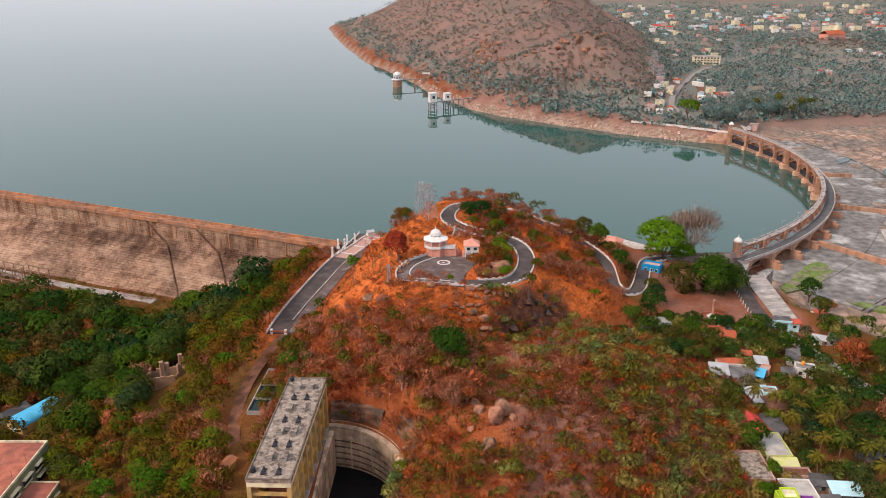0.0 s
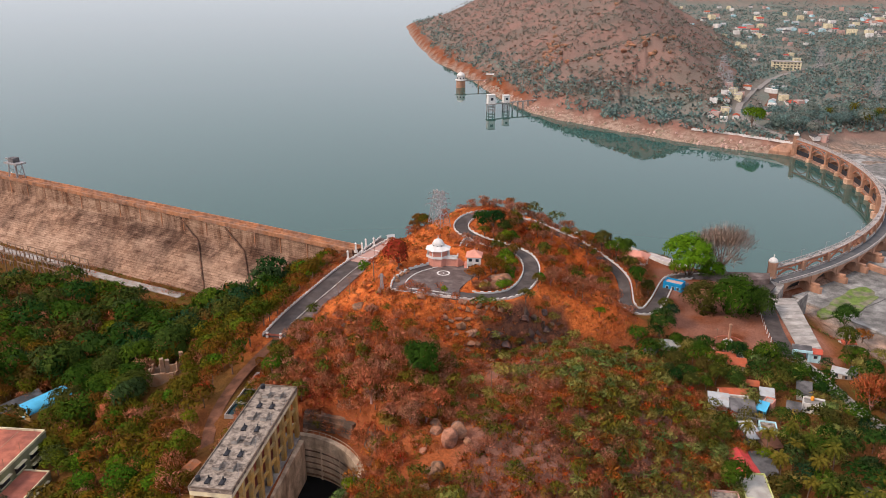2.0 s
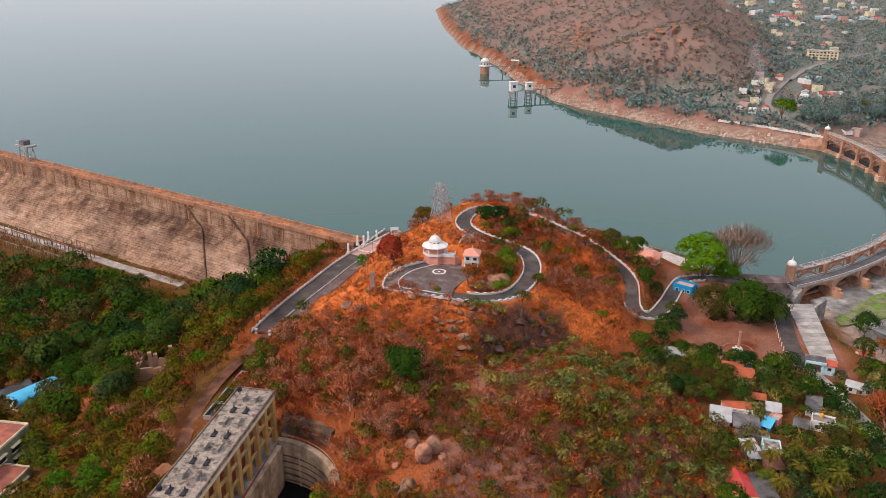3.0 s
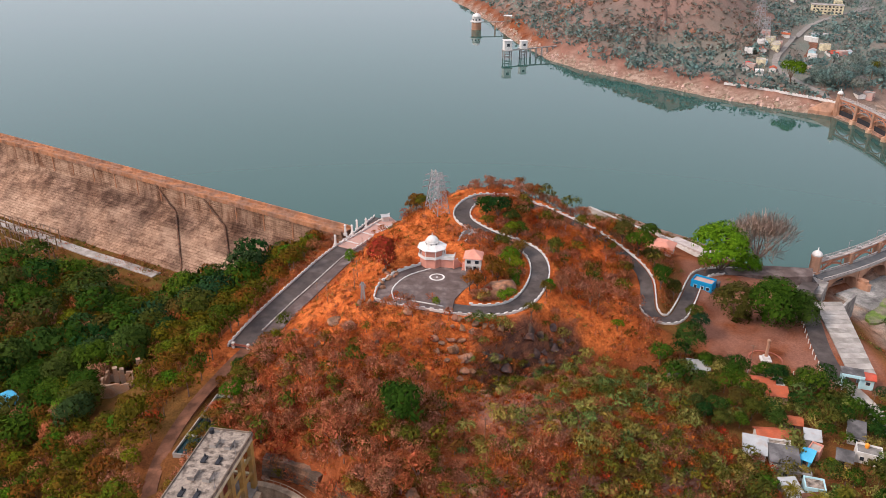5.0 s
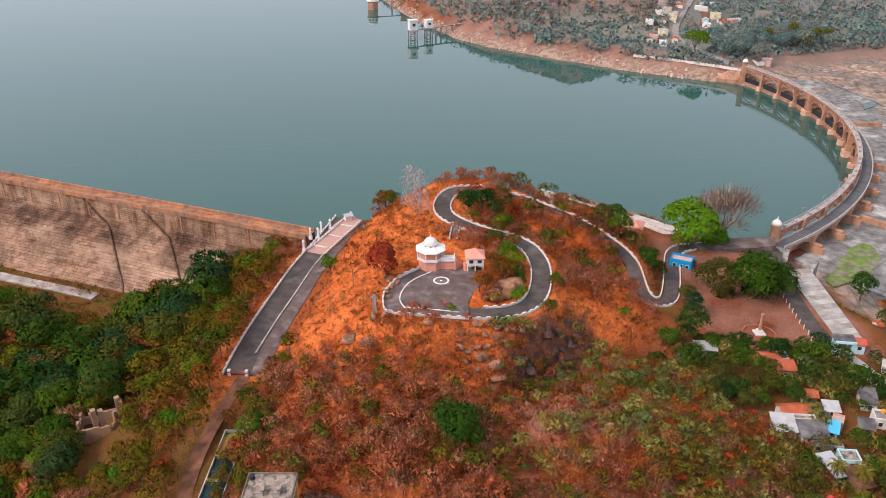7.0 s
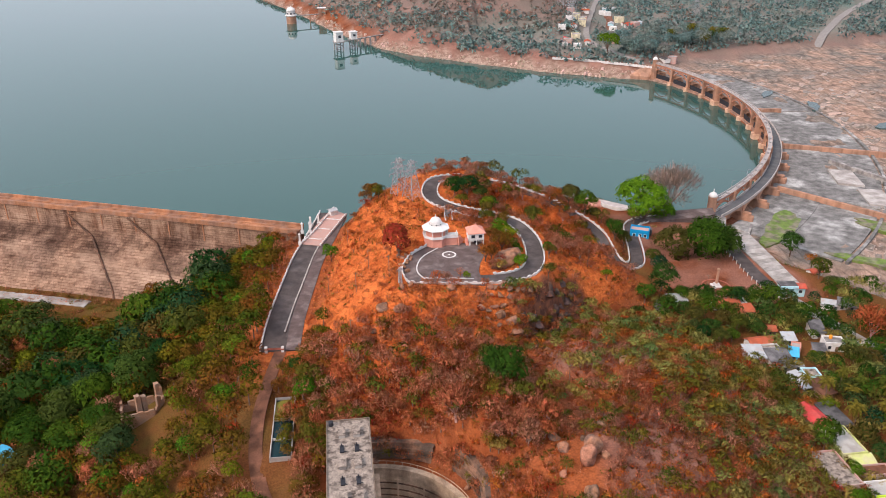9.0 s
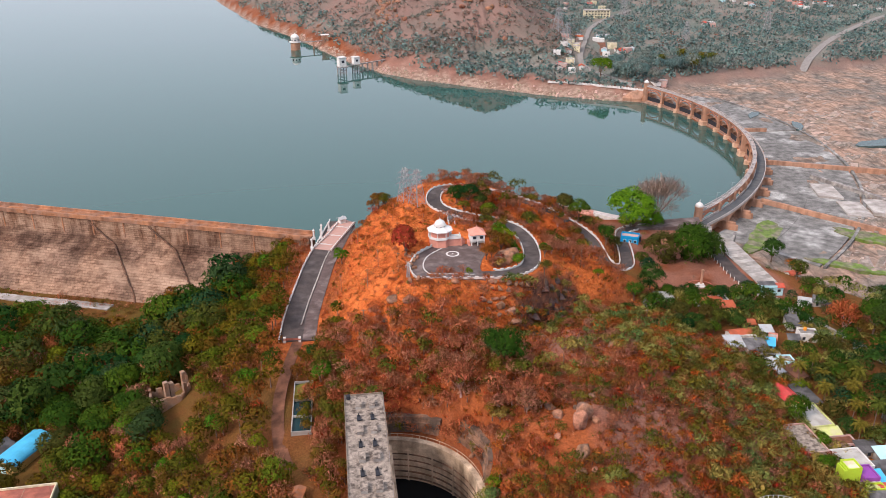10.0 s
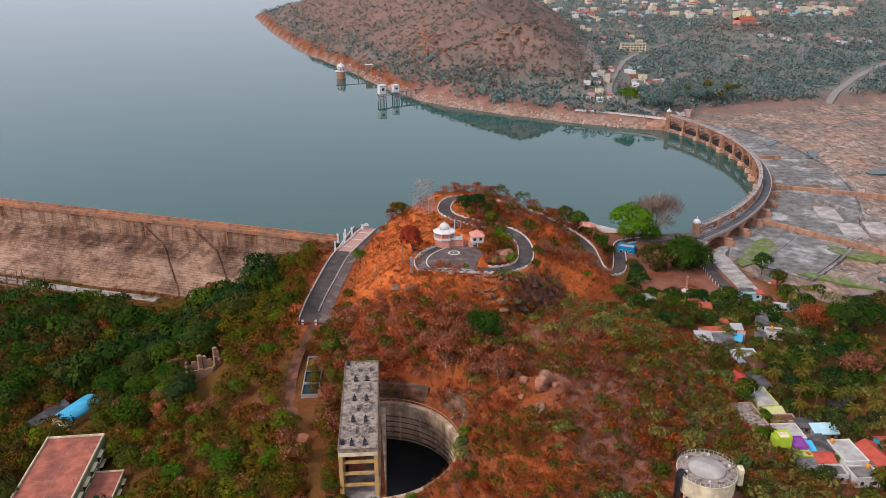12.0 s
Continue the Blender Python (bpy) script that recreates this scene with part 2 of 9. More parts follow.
LEAF_SLOPE = leaves("leaves_yellow_green", (0.087, 0.083, 0.004), (0.132, 0.106, 0.004), (0.042, 0.070, 0.005), (0.158, 0.089, 0.006), (0.066, 0.083, 0.004), (0.176, 0.069, 0.009), (0.048, 0.078, 0.004), (0.167, 0.054, 0.009), (0.105, 0.108, 0.004))
LEAF_RUST = leaves("leaves_rust", (0.441, 0.088, 0.011), (0.356, 0.104, 0.020), (0.458, 0.136, 0.018), (0.254, 0.100, 0.014), (0.305, 0.040, 0.011), (0.407, 0.112, 0.016))
LEAF_DARKRED = leaves("leaves_dark_red", (0.20, 0.027, 0.014), (0.29, 0.05, 0.018))
LEAF_GREY = leaves("leaves_grey_green", (0.208, 0.226, 0.054), (0.269, 0.244, 0.057), (0.269, 0.188, 0.035), (0.114, 0.175, 0.046), (0.216, 0.215, 0.046), (0.322, 0.226, 0.050), (0.082, 0.136, 0.035))
LEAF_PALM = leaves("leaves_palm", (0.068, 0.086, 0.009), (0.153, 0.117, 0.013), (0.045, 0.077, 0.009))
TWIGS = leaves("dry_twig_sprays", (0.479, 0.180, 0.083), (0.424, 0.190, 0.116), (0.516, 0.149, 0.046), (0.442, 0.216, 0.129), (0.404, 0.135, 0.046), (0.350, 0.153, 0.092), glow=0.4)
TWIGS_PALE = leaves("pale_twig_sprays", (0.46, 0.34, 0.27), (0.40, 0.31, 0.26), (0.44, 0.36, 0.22), glow=0.4)
# distance haze put into the leaf colour: paler and bluer than near leaves
LEAF_FAR_HAZED = leaves("leaves_far", (0.157, 0.248, 0.230), (0.200, 0.264, 0.230), (0.135, 0.220, 0.213), (0.227, 0.253, 0.213), (0.248, 0.226, 0.213), glow=0.4)
LEAF_LAKE = leaves("leaves_lakeside", (0.085, 0.20, 0.005), (0.12, 0.22, 0.005), (0.10, 0.21, 0.005))
GRASS_TUFT = leaves("dry_grass", (0.58, 0.17, 0.03), (0.66, 0.26, 0.07), (0.46, 0.11, 0.02))
ORANGE = material("orange_plastic", (0.75, 0.28, 0.03), rough=0.4, vary=0.05)
# far hill scrub greyed and paled, its haze held in the base colour
LEAF_FARHILL_HAZED = leaves("leaves_far_hill", (0.192, 0.206, 0.169), (0.240, 0.213, 0.175), (0.162, 0.194, 0.163), (0.288, 0.206, 0.175), glow=0.4)
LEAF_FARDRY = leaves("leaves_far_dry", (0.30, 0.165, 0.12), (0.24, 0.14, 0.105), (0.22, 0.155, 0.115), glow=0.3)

# ---- terrain ----
def sstep(a, b, x):
    t = np.clip((x - a) / (b - a), 0.0, 1.0)
    return t * t * (3 - 2 * t)


def along(X, Y, pts):
    """Distance to a line of points, and the height along it at the nearest place."""
    best, height = np.full(np.shape(X), 1e9), np.zeros(np.shape(X))
    for (ax, ay, az), (bx, by, bz) in zip(pts[:-1], pts[1:]):
        dx, dy = bx - ax, by - ay
        t = np.clip(((X - ax) * dx + (Y - ay) * dy) / (dx * dx + dy * dy), 0, 1)
        d = np.hypot(X - ax - t * dx, Y - ay - t * dy)
        near = d < best
        best, height = np.where(near, d, best), np.where(near, az + t * (bz - az), height)
    return best, height


def inside(X, Y, poly):
    """Signed distance to a closed outline, positive within."""
    d, c = np.full(np.shape(X), 1e9), np.zeros(np.shape(X), bool)
    for (ax, ay), (bx, by) in zip(poly, poly[1:] + poly[:1]):
        dx, dy = bx - ax, by - ay
        t = np.clip(((X - ax) * dx + (Y - ay) * dy) / (dx * dx + dy * dy + 1e-9), 0, 1)
        d = np.minimum(d, np.hypot(X - ax - t * dx, Y - ay - t * dy))
        c ^= ((ay > Y) != (by > Y)) & (X < (bx - ax) * (Y - ay) / (by - ay + 1e-12) + ax)
    return np.where(c, d, -d)


LATTICE = np.random.RandomState(4).rand(256, 256)


def value_noise(X, Y):
    xi, yi = np.floor(X).astype(int), np.floor(Y).astype(int)
    u, v = X - xi, Y - yi
    u, v = u * u * (3 - 2 * u), v * v * (3 - 2 * v)
    g = lambda a, b: LATTICE[(xi + a) % 256, (yi + b) % 256]
    return (g(0, 0) * (1 - u) + g(1, 0) * u) * (1 - v) + (g(0, 1) * (1 - u) + g(1, 1) * u) * v - 0.5


def fbm(X, Y, size, octaves=4):
    out, amp = 0.0, 1.0
    for k in range(octaves):
        out = out + amp * value_noise(X / size + 17.3 * k, Y / size - 9.1 * k)
        size, amp = size / 2.1, amp * 0.5
    return out


def smax(a, b, k=5.0):
    return 0.5 * (a + b + np.sqrt((a - b) ** 2 + k * k))


WEIR_C, WEIR_R, WEIR_A0, WEIR_A1 = (7.6, 534.7), 234.0, -56.7, 19.9


def on_weir(r, deg):
    return WEIR_C[0] + r * math.cos(radians(deg)), WEIR_C[1] + r * math.sin(radians(deg))


DAM_DIR = (-0.9153, 0.4027)
DAM_END = (-47.0, 334.0)  # middle of the crest where it meets the hill
WEIR_LINE = [on_weir(WEIR_R - 3, WEIR_A0 + (WEIR_A1 - WEIR_A0) * k / 16) for k in range(17)]
FAR_SHORE = [(204, 622), (186, 632), (152, 655), (110, 688), (84, 711), (60, 735), (30, 772), (8, 825), (-13, 880), (-44, 985), (-78, 1085), (-108, 1155), (-133, 1255),
             (-188, 1484), (-252, 1814), (-180, 2150), (150, 2600), (700, 3300)]
LAKE = [(-46, 337), (-34, 356), (-12, 364), (12, 370), (30, 378), (44, 394), (57, 414), (68, 411), (84, 396), (99, 385), (112, 366), (122, 348)] + WEIR_LINE + FAR_SHORE + [
    (700, 8000), (-8000, 8000), (-8000, 3837), (-1600, 1020)]
RIVER = [on_weir(WEIR_R + 3, WEIR_A0 + 1)] + [(144, 326), (149, 303), (157, 286), (178, 250), (240, 190), (420, 60), (1500, -250), (1900, 500), (900, 780),
         (560, 720), (380, 690), (290, 665), (246, 640)] + [on_weir(WEIR_R + 3, a) for a in (19, 5, -10, -25, -40, -50)]

DAM_ROAD = [(-33, 346, 18), (-39, 322, 18), (-44, 305, 18.2), (-47.5, 285, 18.6), (-52, 258, 19.4), (-53.5, 240, 19.6)]
TRACK = [(-53.5, 240, 19.4), (-56, 230, 18.6), (-59.5, 212, 17.2), (-59.5, 193, 15.2), (-55, 178, 13.8), (-50, 167, 13), (-49.5, 150, 12.4), (-49, 120, 11.5)]
LOOP_ROAD = [(4, 240.5, 37.8), (10, 240.8, 37.2), (17, 241.8, 36.6), (23.5, 246, 36), (27.5, 254, 35.2), (30, 265, 34.8), (30.5, 275, 35), (28, 284, 35.8),
             (22, 288.5, 36.6), (14, 292, 37.2), (6.8, 297, 38), (2.4, 302.5, 38.5), (1.7, 309.5, 38.8), (4, 318, 39), (8, 323.5, 39), (16, 324, 38.6)]
BACK_ROAD = [(16, 324, 38.6), (26, 322.5, 37), (36, 318, 35), (46, 315.5, 32), (54, 312.5, 28.5), (62, 308.5, 24), (66.5, 302, 21), (66.5, 293, 19),
             (66, 284, 17.6), (69.5, 278.8, 17), (74.5, 281, 16.6), (78, 290, 16), (81, 299, 15), (84.5, 311, 14), (90, 326, 13), (104, 331, 11.5), (122, 332, 9.6), (133, 333, 9.2)]
PLAZA = [(-15.2, 240), (-15.8, 251), (-12, 260), (-4.5, 266.5), (12.5, 265.5), (14, 262), (8.5, 250), (7.0, 245.5), (7, 236.5)]
VILLAGE_ROAD = [(121, 262, 10.4), (125, 250, 10.2), (129, 232, 9.8), (140, 205, 8.5), (160, 170, 7)]
GARDEN = [(82, 262), (116, 256), (135, 257), (138, 312), (134, 334), (84, 336), (80, 300)]


def raw_height(X, Y):
    west = -15.8 + 1.8 * sstep(330, 200, Y) + 2.0 * fbm(X, Y, 60) * sstep(400, 340, Y + 0.44 * (X + 47))
    east = 11.0 + 1.5 * sstep(250, 150, Y) + 0.8 * fbm(X, Y, 40)
    H = west + (east - west) * sstep(-85, 10, X)
    H = H + (6 - H) * sstep(560, 640, Y)

    def ridge(pts, r, slope, k=5.0):
        nonlocal H
        d, z = along(X, Y, pts)
        H = smax(H, z - slope * np.maximum(d - r, 0), k)

    ridge([(-9, 241, 37.5), (-2, 262, 37.5), (0, 300, 37.5), (10, 322, 37.5)], 11, 0.62)
    ridge([(-10, 234, 34.5), (-8, 206, 29.5), (4, 180, 31), (12, 165, 32), (8, 148, 30), (2, 120, 26)], 6, 0.46)
    ridge([(22, 210, 27.5), (40, 200, 30), (35, 182, 31), (26, 166, 31)], 8, 0.52)
    ridge([(26, 166, 30), (45, 134, 22), (58, 105, 15)], 8, 0.5)
    ridge([(-42, 330, 16), (-47, 290, 16), (-54, 240, 17), (-59, 205, 15), (-53, 175, 11), (-48, 130, 9)], 6, 0.66)
    ridge([(29, 262, 32), (58, 278, 22), (72, 290, 15)], 6, 0.45)
    ridge([(20, 320, 34), (45, 316, 29), (66, 303, 18)], 5, 0.6)
    ridge([(11, 235, 36), (11.5, 226, 34), (10, 216, 29)], 3.5, 0.8, 2.5)
    # the gully with the dark cliff
    d, z = along(X, Y, [(17, 220, 24), (25, 229, 22), (35, 240, 20), (48, 248, 16), (62, 251, 13)])
    H = H - 7.5 * np.exp(-((d / 6.5) ** 2))
    # far hills over the lake
    for pts, r, slope in (([(62, 850, 44), (118, 866, 60), (158, 872, 69), (188, 812, 40), (200, 762, 14)], 12, 0.5),
                          ([(0, 985, 62), (70, 1050, 108), (90, 1180, 122), (50, 1340, 128), (-70, 1620, 92)], 26, 0.56),
                          ([(90, 1180, 110), (150, 1400, 112), (130, 1650, 90)], 26, 0.6), ([(590, 1235, 22), (630, 1250, 18)], 20, 0.22),
                          ([(700, 2900, 90), (1500, 3300, 160), (3000, 3000, 200), (4500, 2600, 160)], 80, 0.25), ([(-4500, 4300, 150), (-2500, 4700, 220), (200, 4700, 260)], 60, 0.4)):
        d, z = along(X, Y, pts)
        H = smax(H, z - slope * np.maximum(d - r, 0), 12.0)
    rough = sstep(15, 26, H) * sstep(400, 370, Y)
    return H + rough * (2.2 * fbm(X, Y, 16) + 1.2 * fbm(X, Y, 5, 3)) + sstep(560, 700, Y) * sstep(8, 40, H) * (16 * fbm(X, Y, 120) + 5 * fbm(X, Y, 30))


SHAFT_C, SHAFT_R = (-33.0, 164.6), 22.6


def height(X, Y):
    X, Y = np.asarray(X, float), np.asarray(Y, float)
    H = raw_height(X, Y)

    def bench(pts, half, soft):
        nonlocal H
        d, z = along(X, Y, pts)
        w = sstep(half + soft, half, d)
        H = H + (z - 0.15 - H) * w

    sd = inside(X, Y, GARDEN)
    H = H + (10.6 + sstep(285, 330, Y) * sstep(115, 88, X) * 2.2 - H) * sstep(-8, 1, sd)
    bench(BACK_ROAD, 4.2, 7)
    bench(DAM_ROAD, 8.5, 6)
    bench(TRACK, 3.5, 6)
    bench(VILLAGE_ROAD, 4, 8)
    sd = inside(X, Y, PLAZA)
    H = H + (37.85 - H) * sstep(-5, -0.5, sd)
    bench(LOOP_ROAD, 4.2, 6)
    sd = inside(X, Y, RIVER)
    bed = -0.6 + 2.4 * np.abs(fbm(X, Y, 26, 5)) + 1.2 * fbm(X * 0.5 + Y, Y * 0.5 - X, 9, 3) * sstep(25, 60, np.hypot(X - WEIR_C[0], Y - WEIR_C[1]) - WEIR_R)
    H = H + (bed - H) * sstep(-26, 3, sd)
    sd = inside(X, Y, LAKE)
    far = sstep(560, 620, Y)
    H = np.minimum(H, np.where(far > 0.5, 0.6 - 0.46 * np.minimum(sd, 0) - 0.5 * np.maximum(sd, 0) + 1.6 * fbm(X, Y, 14), np.where((X > 15) & (Y > 340), 0.2 - np.minimum(sd, 0) * 0.28 + 0.03 * np.maximum(-sd - 35, 0) ** 2 - 1.1 * np.maximum(sd, 0), 0.2 - 1.1 * sd)))
    H = np.where((sd > 0) & (H > -14), np.maximum(H, -14), H)
    H = np.where(sd > 30, -14, H)
    # the downstream side of the dam stays low
    d = np.hypot(X - SHAFT_C[0], Y - SHAFT_C[1])
    turn = np.degrees(np.arctan2(Y - SHAFT_C[1], X - SHAFT_C[0]))
    ledge = np.interp(turn, (-90, 0, 20, 39, 54, 84, 180), (1.0, 1.2, 4.2, 5.2, 4.5, 3.5, 3.5))
    H = H + (17.2 - H) * sstep(SHAFT_R + ledge + 3.2, SHAFT_R + ledge + 0.4, d)
    H = np.where((d < SHAFT_R + 0.5) & (X > -33.5), -12.0, H)
    pad = sstep(5.5, 3.4, np.abs(X + 52.6)) * sstep(17, 13.5, np.abs(Y - 207.5))
    return H + (15.9 - H) * pad


def ground_at(x, y):
    return float(height(np.array([x]), np.array([y]))[0])

# ---- mesh helpers ----
class Geo:
    """Collects points and faces of one mesh."""

    def __init__(self):
        self.v, self.f = [], []

    def add(self, pts, faces):
        n = len(self.v)
        self.v += [tuple(p) for p in pts]
        self.f += [tuple(i + n for i in f) for f in faces]
        return self

    def box(self, x, y, z, sx, sy, sz, rz=0.0, top=1.0):
        """A block that stands on z, with its middle at x, y; top: how far it tapers."""
        c, s = math.cos(radians(rz)), math.sin(radians(rz))
        pts = []
        for h, k in ((0, 1.0), (sz, top)):
            for a, b in ((-1, -1), (1, -1), (1, 1), (-1, 1)):
                u, w = a * sx / 2 * k, b * sy / 2 * k
                pts.append((x + u * c - w * s, y + u * s + w * c, z + h))
        return self.add(pts, [(3, 2, 1, 0), (4, 5, 6, 7), (0, 1, 5, 4), (1, 2, 6, 5), (2, 3, 7, 6), (3, 0, 4, 7)])

    def prism(self, outline, z0, z1):
        n = len(outline)
        if sum(a[0] * b[1] - b[0] * a[1] for a, b in zip(outline, outline[1:] + outline[:1])) < 0:
            outline = outline[::-1]
        pts = [(x, y, z0) for x, y in outline] + [(x, y, z1) for x, y in outline]
        return self.add(pts, [tuple(range(n))[::-1], tuple(range(n, 2 * n))] + [(i, (i + 1) % n, n + (i + 1) % n, n + i) for i in range(n)])

    def tube(self, p, q, r0, r1=None, n=6):
        p, q = Vector(p), Vector(q)
        r1 = r0 if r1 is None else r1
        w = (q - p).normalized()
        u = w.orthogonal().normalized()
        t = w.cross(u)
        ring = [(math.cos(2 * math.pi * k / n), math.sin(2 * math.pi * k / n)) for k in range(n)]
        pts = [p + r0 * (a * u + b * t) for a, b in ring] + [q + r1 * (a * u + b * t) for a, b in ring]
        return self.add(pts, [tuple(range(n))[::-1], tuple(range(n, 2 * n))] + [(i, (i + 1) % n, n + (i + 1) % n, n + i) for i in range(n)])

    def lathe(self, profile, n=16, x=0.0, y=0.0, turn=0.0, cap=True):
        """Turns a profile of (radius, height) round the upright through x, y."""
        k, pts = len(profile), []
        for r, z in profile:
            pts += [(x + r * math.cos(turn + 2 * math.pi * i / n), y + r * math.sin(turn + 2 * math.pi * i / n), z) for i in range(n)]
        faces = [(j * n + i, j * n + (i + 1) % n, (j + 1) * n + (i + 1) % n, (j + 1) * n + i) for j in range(k - 1) for i in range(n)]
        if cap:
            faces += [tuple(range(n))[::-1], tuple(range((k - 1) * n, k * n))]
        return self.add(pts, faces)

    def sweep(self, line, section, closed=False):
        """Runs a closed section of (sideways, up) along a line of points; sideways is to the right of the way."""
        n, m = len(line), len(section)
        pts = []
        for i, p in enumerate(line):
            a = line[i - 1] if (i or closed) else line[0]
            b = line[(i + 1) % n] if (i < n - 1 or closed) else line[-1]
            dx, dy = b[0] - a[0], b[1] - a[1]
            d = math.hypot(dx, dy) or 1.0
            rx, ry = dy / d, -dx / d
            pts += [(p[0] + rx * u, p[1] + ry * u, p[2] + w) for u, w in section]
        faces = []
        for i in range(n if closed else n - 1):
            k = (i + 1) % n
            faces += [(i * m + j, i * m + (j + 1) % m, k * m + (j + 1) % m, k * m + j) for j in range(m)]
        if not closed:
            faces += [tuple(range(m))[::-1], tuple(range((n - 1) * m, n * m))]
        return self.add(pts, faces)

    def gable(self, x, y, z, sx, sy, rise, rz=0.0, over=0.4, thick=0.15):
        """A two-sided roof with its ridge along its own x."""
        c, s = math.cos(radians(rz)), math.sin(radians(rz))
        hx, hy = sx / 2 + over, sy / 2 + over
        drop = over * rise / (sy / 2)
        pts = []
        for h in (0, thick):
            for u, w, e in ((-hx, -hy, -drop), (hx, -hy, -drop), (hx, 0, rise), (-hx, 0, rise), (-hx, hy, -drop), (hx, hy, -drop)):
                pts.append((x + u * c - w * s, y + u * s + w * c, z + e + h))
        return self.add(pts, [(6, 7, 8, 9), (9, 8, 11, 10), (3, 2, 1, 0), (4, 5, 2, 3), (0, 1, 7, 6), (5, 4, 10, 11), (1, 2, 8, 7), (2, 5, 11, 8), (3, 0, 6, 9), (4, 3, 9, 10)])

    def mesh(self, name, material, smooth=False):
        me = bpy.data.meshes.new(name)
        me.from_pydata(self.v, [], self.f)
        me.update()
        if material:
            me.materials.append(material)
        if smooth:
            me.shade_smooth()
        return me


def part(name, geo, material, parent=None, label="", smooth=False):
    ob = new(name, geo.mesh(name, material, smooth) if isinstance(geo, Geo) else geo)
    if parent is not None:
        ob.parent = parent
    return tagged(ob, label)


def thing(name, label, category, m=None, group="", kind=""):
    ob = new(name)
    ob.matrix_basis = m or Matrix.Identity(4)
    return tagged(ob, label, category, group, kind)


def resample(line, step):
    """Even points along a line of x, y, z, rounded at the corners."""
    p = np.array(line, float)
    for _ in range(2):
        q = np.empty((2 * len(p) - 2, p.shape[1]))
        q[0::2], q[1::2] = 0.75 * p[:-1] + 0.25 * p[1:], 0.25 * p[:-1] + 0.75 * p[1:]
        p = np.vstack([p[:1], q, p[-1:]])
    s = np.r_[0, np.cumsum(np.hypot(*np.diff(p[:, :2], axis=0).T))]
    t = np.linspace(0, s[-1], max(2, int(s[-1] / step) + 1))
    return [tuple(np.interp(x, s, p[:, k]) for k in range(p.shape[1])) for x in t]


def offset(line, side):
    """The line moved sideways, to its right."""
    out = []
    for i, p in enumerate(line):
        a, b = line[max(i - 1, 0)], line[min(i + 1, len(line) - 1)]
        dx, dy = b[0] - a[0], b[1] - a[1]
        d = math.hypot(dx, dy) or 1.0
        out.append((p[0] + dy / d * side, p[1] - dx / d * side, p[2]))
    return out


# ---- ground and water ----
def spaced(lo, a, b, hi, fine, grow):
    mid = list(np.arange(a, b + 0.1, fine))
    left, x, s = [], a, fine
    while x > lo:
        s *= grow
        x -= s
        left.append(x)
    right, x, s = [], b, fine
    while x < hi:
        s *= grow
        x += s
        right.append(x)
    return np.array(left[::-1] + mid + right)


def zone_weights(X, Y, H):
    """How much of the ground is dry grass, river rock, pale shore, and leaf litter."""
    hill = sstep(14, 24, H + 4 * fbm(X, Y, 14)) * sstep(390, 370, Y)
    grass = hill * np.maximum(0.26 + 0.24 * sstep(190, 225, Y) + 0.2 * sstep(225, 250, Y) * sstep(5, 20, X), sstep(-0.35, 0.25, fbm(X, Y, 22) + 0.7 * sstep(200, 235, Y) * sstep(72, 45, X) - 0.12) * (0.6 + 0.4 * sstep(185, 235, Y)))
    river = sstep(-6, 4, inside(X, Y, RIVER) + 5 * fbm(X, Y, 15))
    shore = sstep(-14, -8, inside(X, Y, LAKE) * (1 + sstep(700, 860, Y)) + 5 * fbm(X, Y, 20)) * np.maximum(sstep(560, 600, Y), 0.8 * sstep(20, 40, X) * sstep(140, 120, X))
    woods = sstep(16, 4, H + 5 * fbm(X, Y, 25)) * sstep(-52, -66, X) * sstep(450, 400, Y)
    woods = np.maximum(woods, 0.8 * sstep(60, 72, X) * sstep(340, 325, Y) * sstep(21, 16, H + 3 * fbm(X, Y, 20)) * (1 - river) * sstep(2, -4, inside(X, Y, GARDEN)))
    woods = np.maximum(woods, 0.75 * sstep(-40, -47, X + 3 * fbm(X, Y, 9)) * sstep(238, 222, Y))
    return grass, river, shore, np.clip(woods, 0, 1)


GROUND = bpy.data.materials.new("ground")
GROUND.use_nodes = True


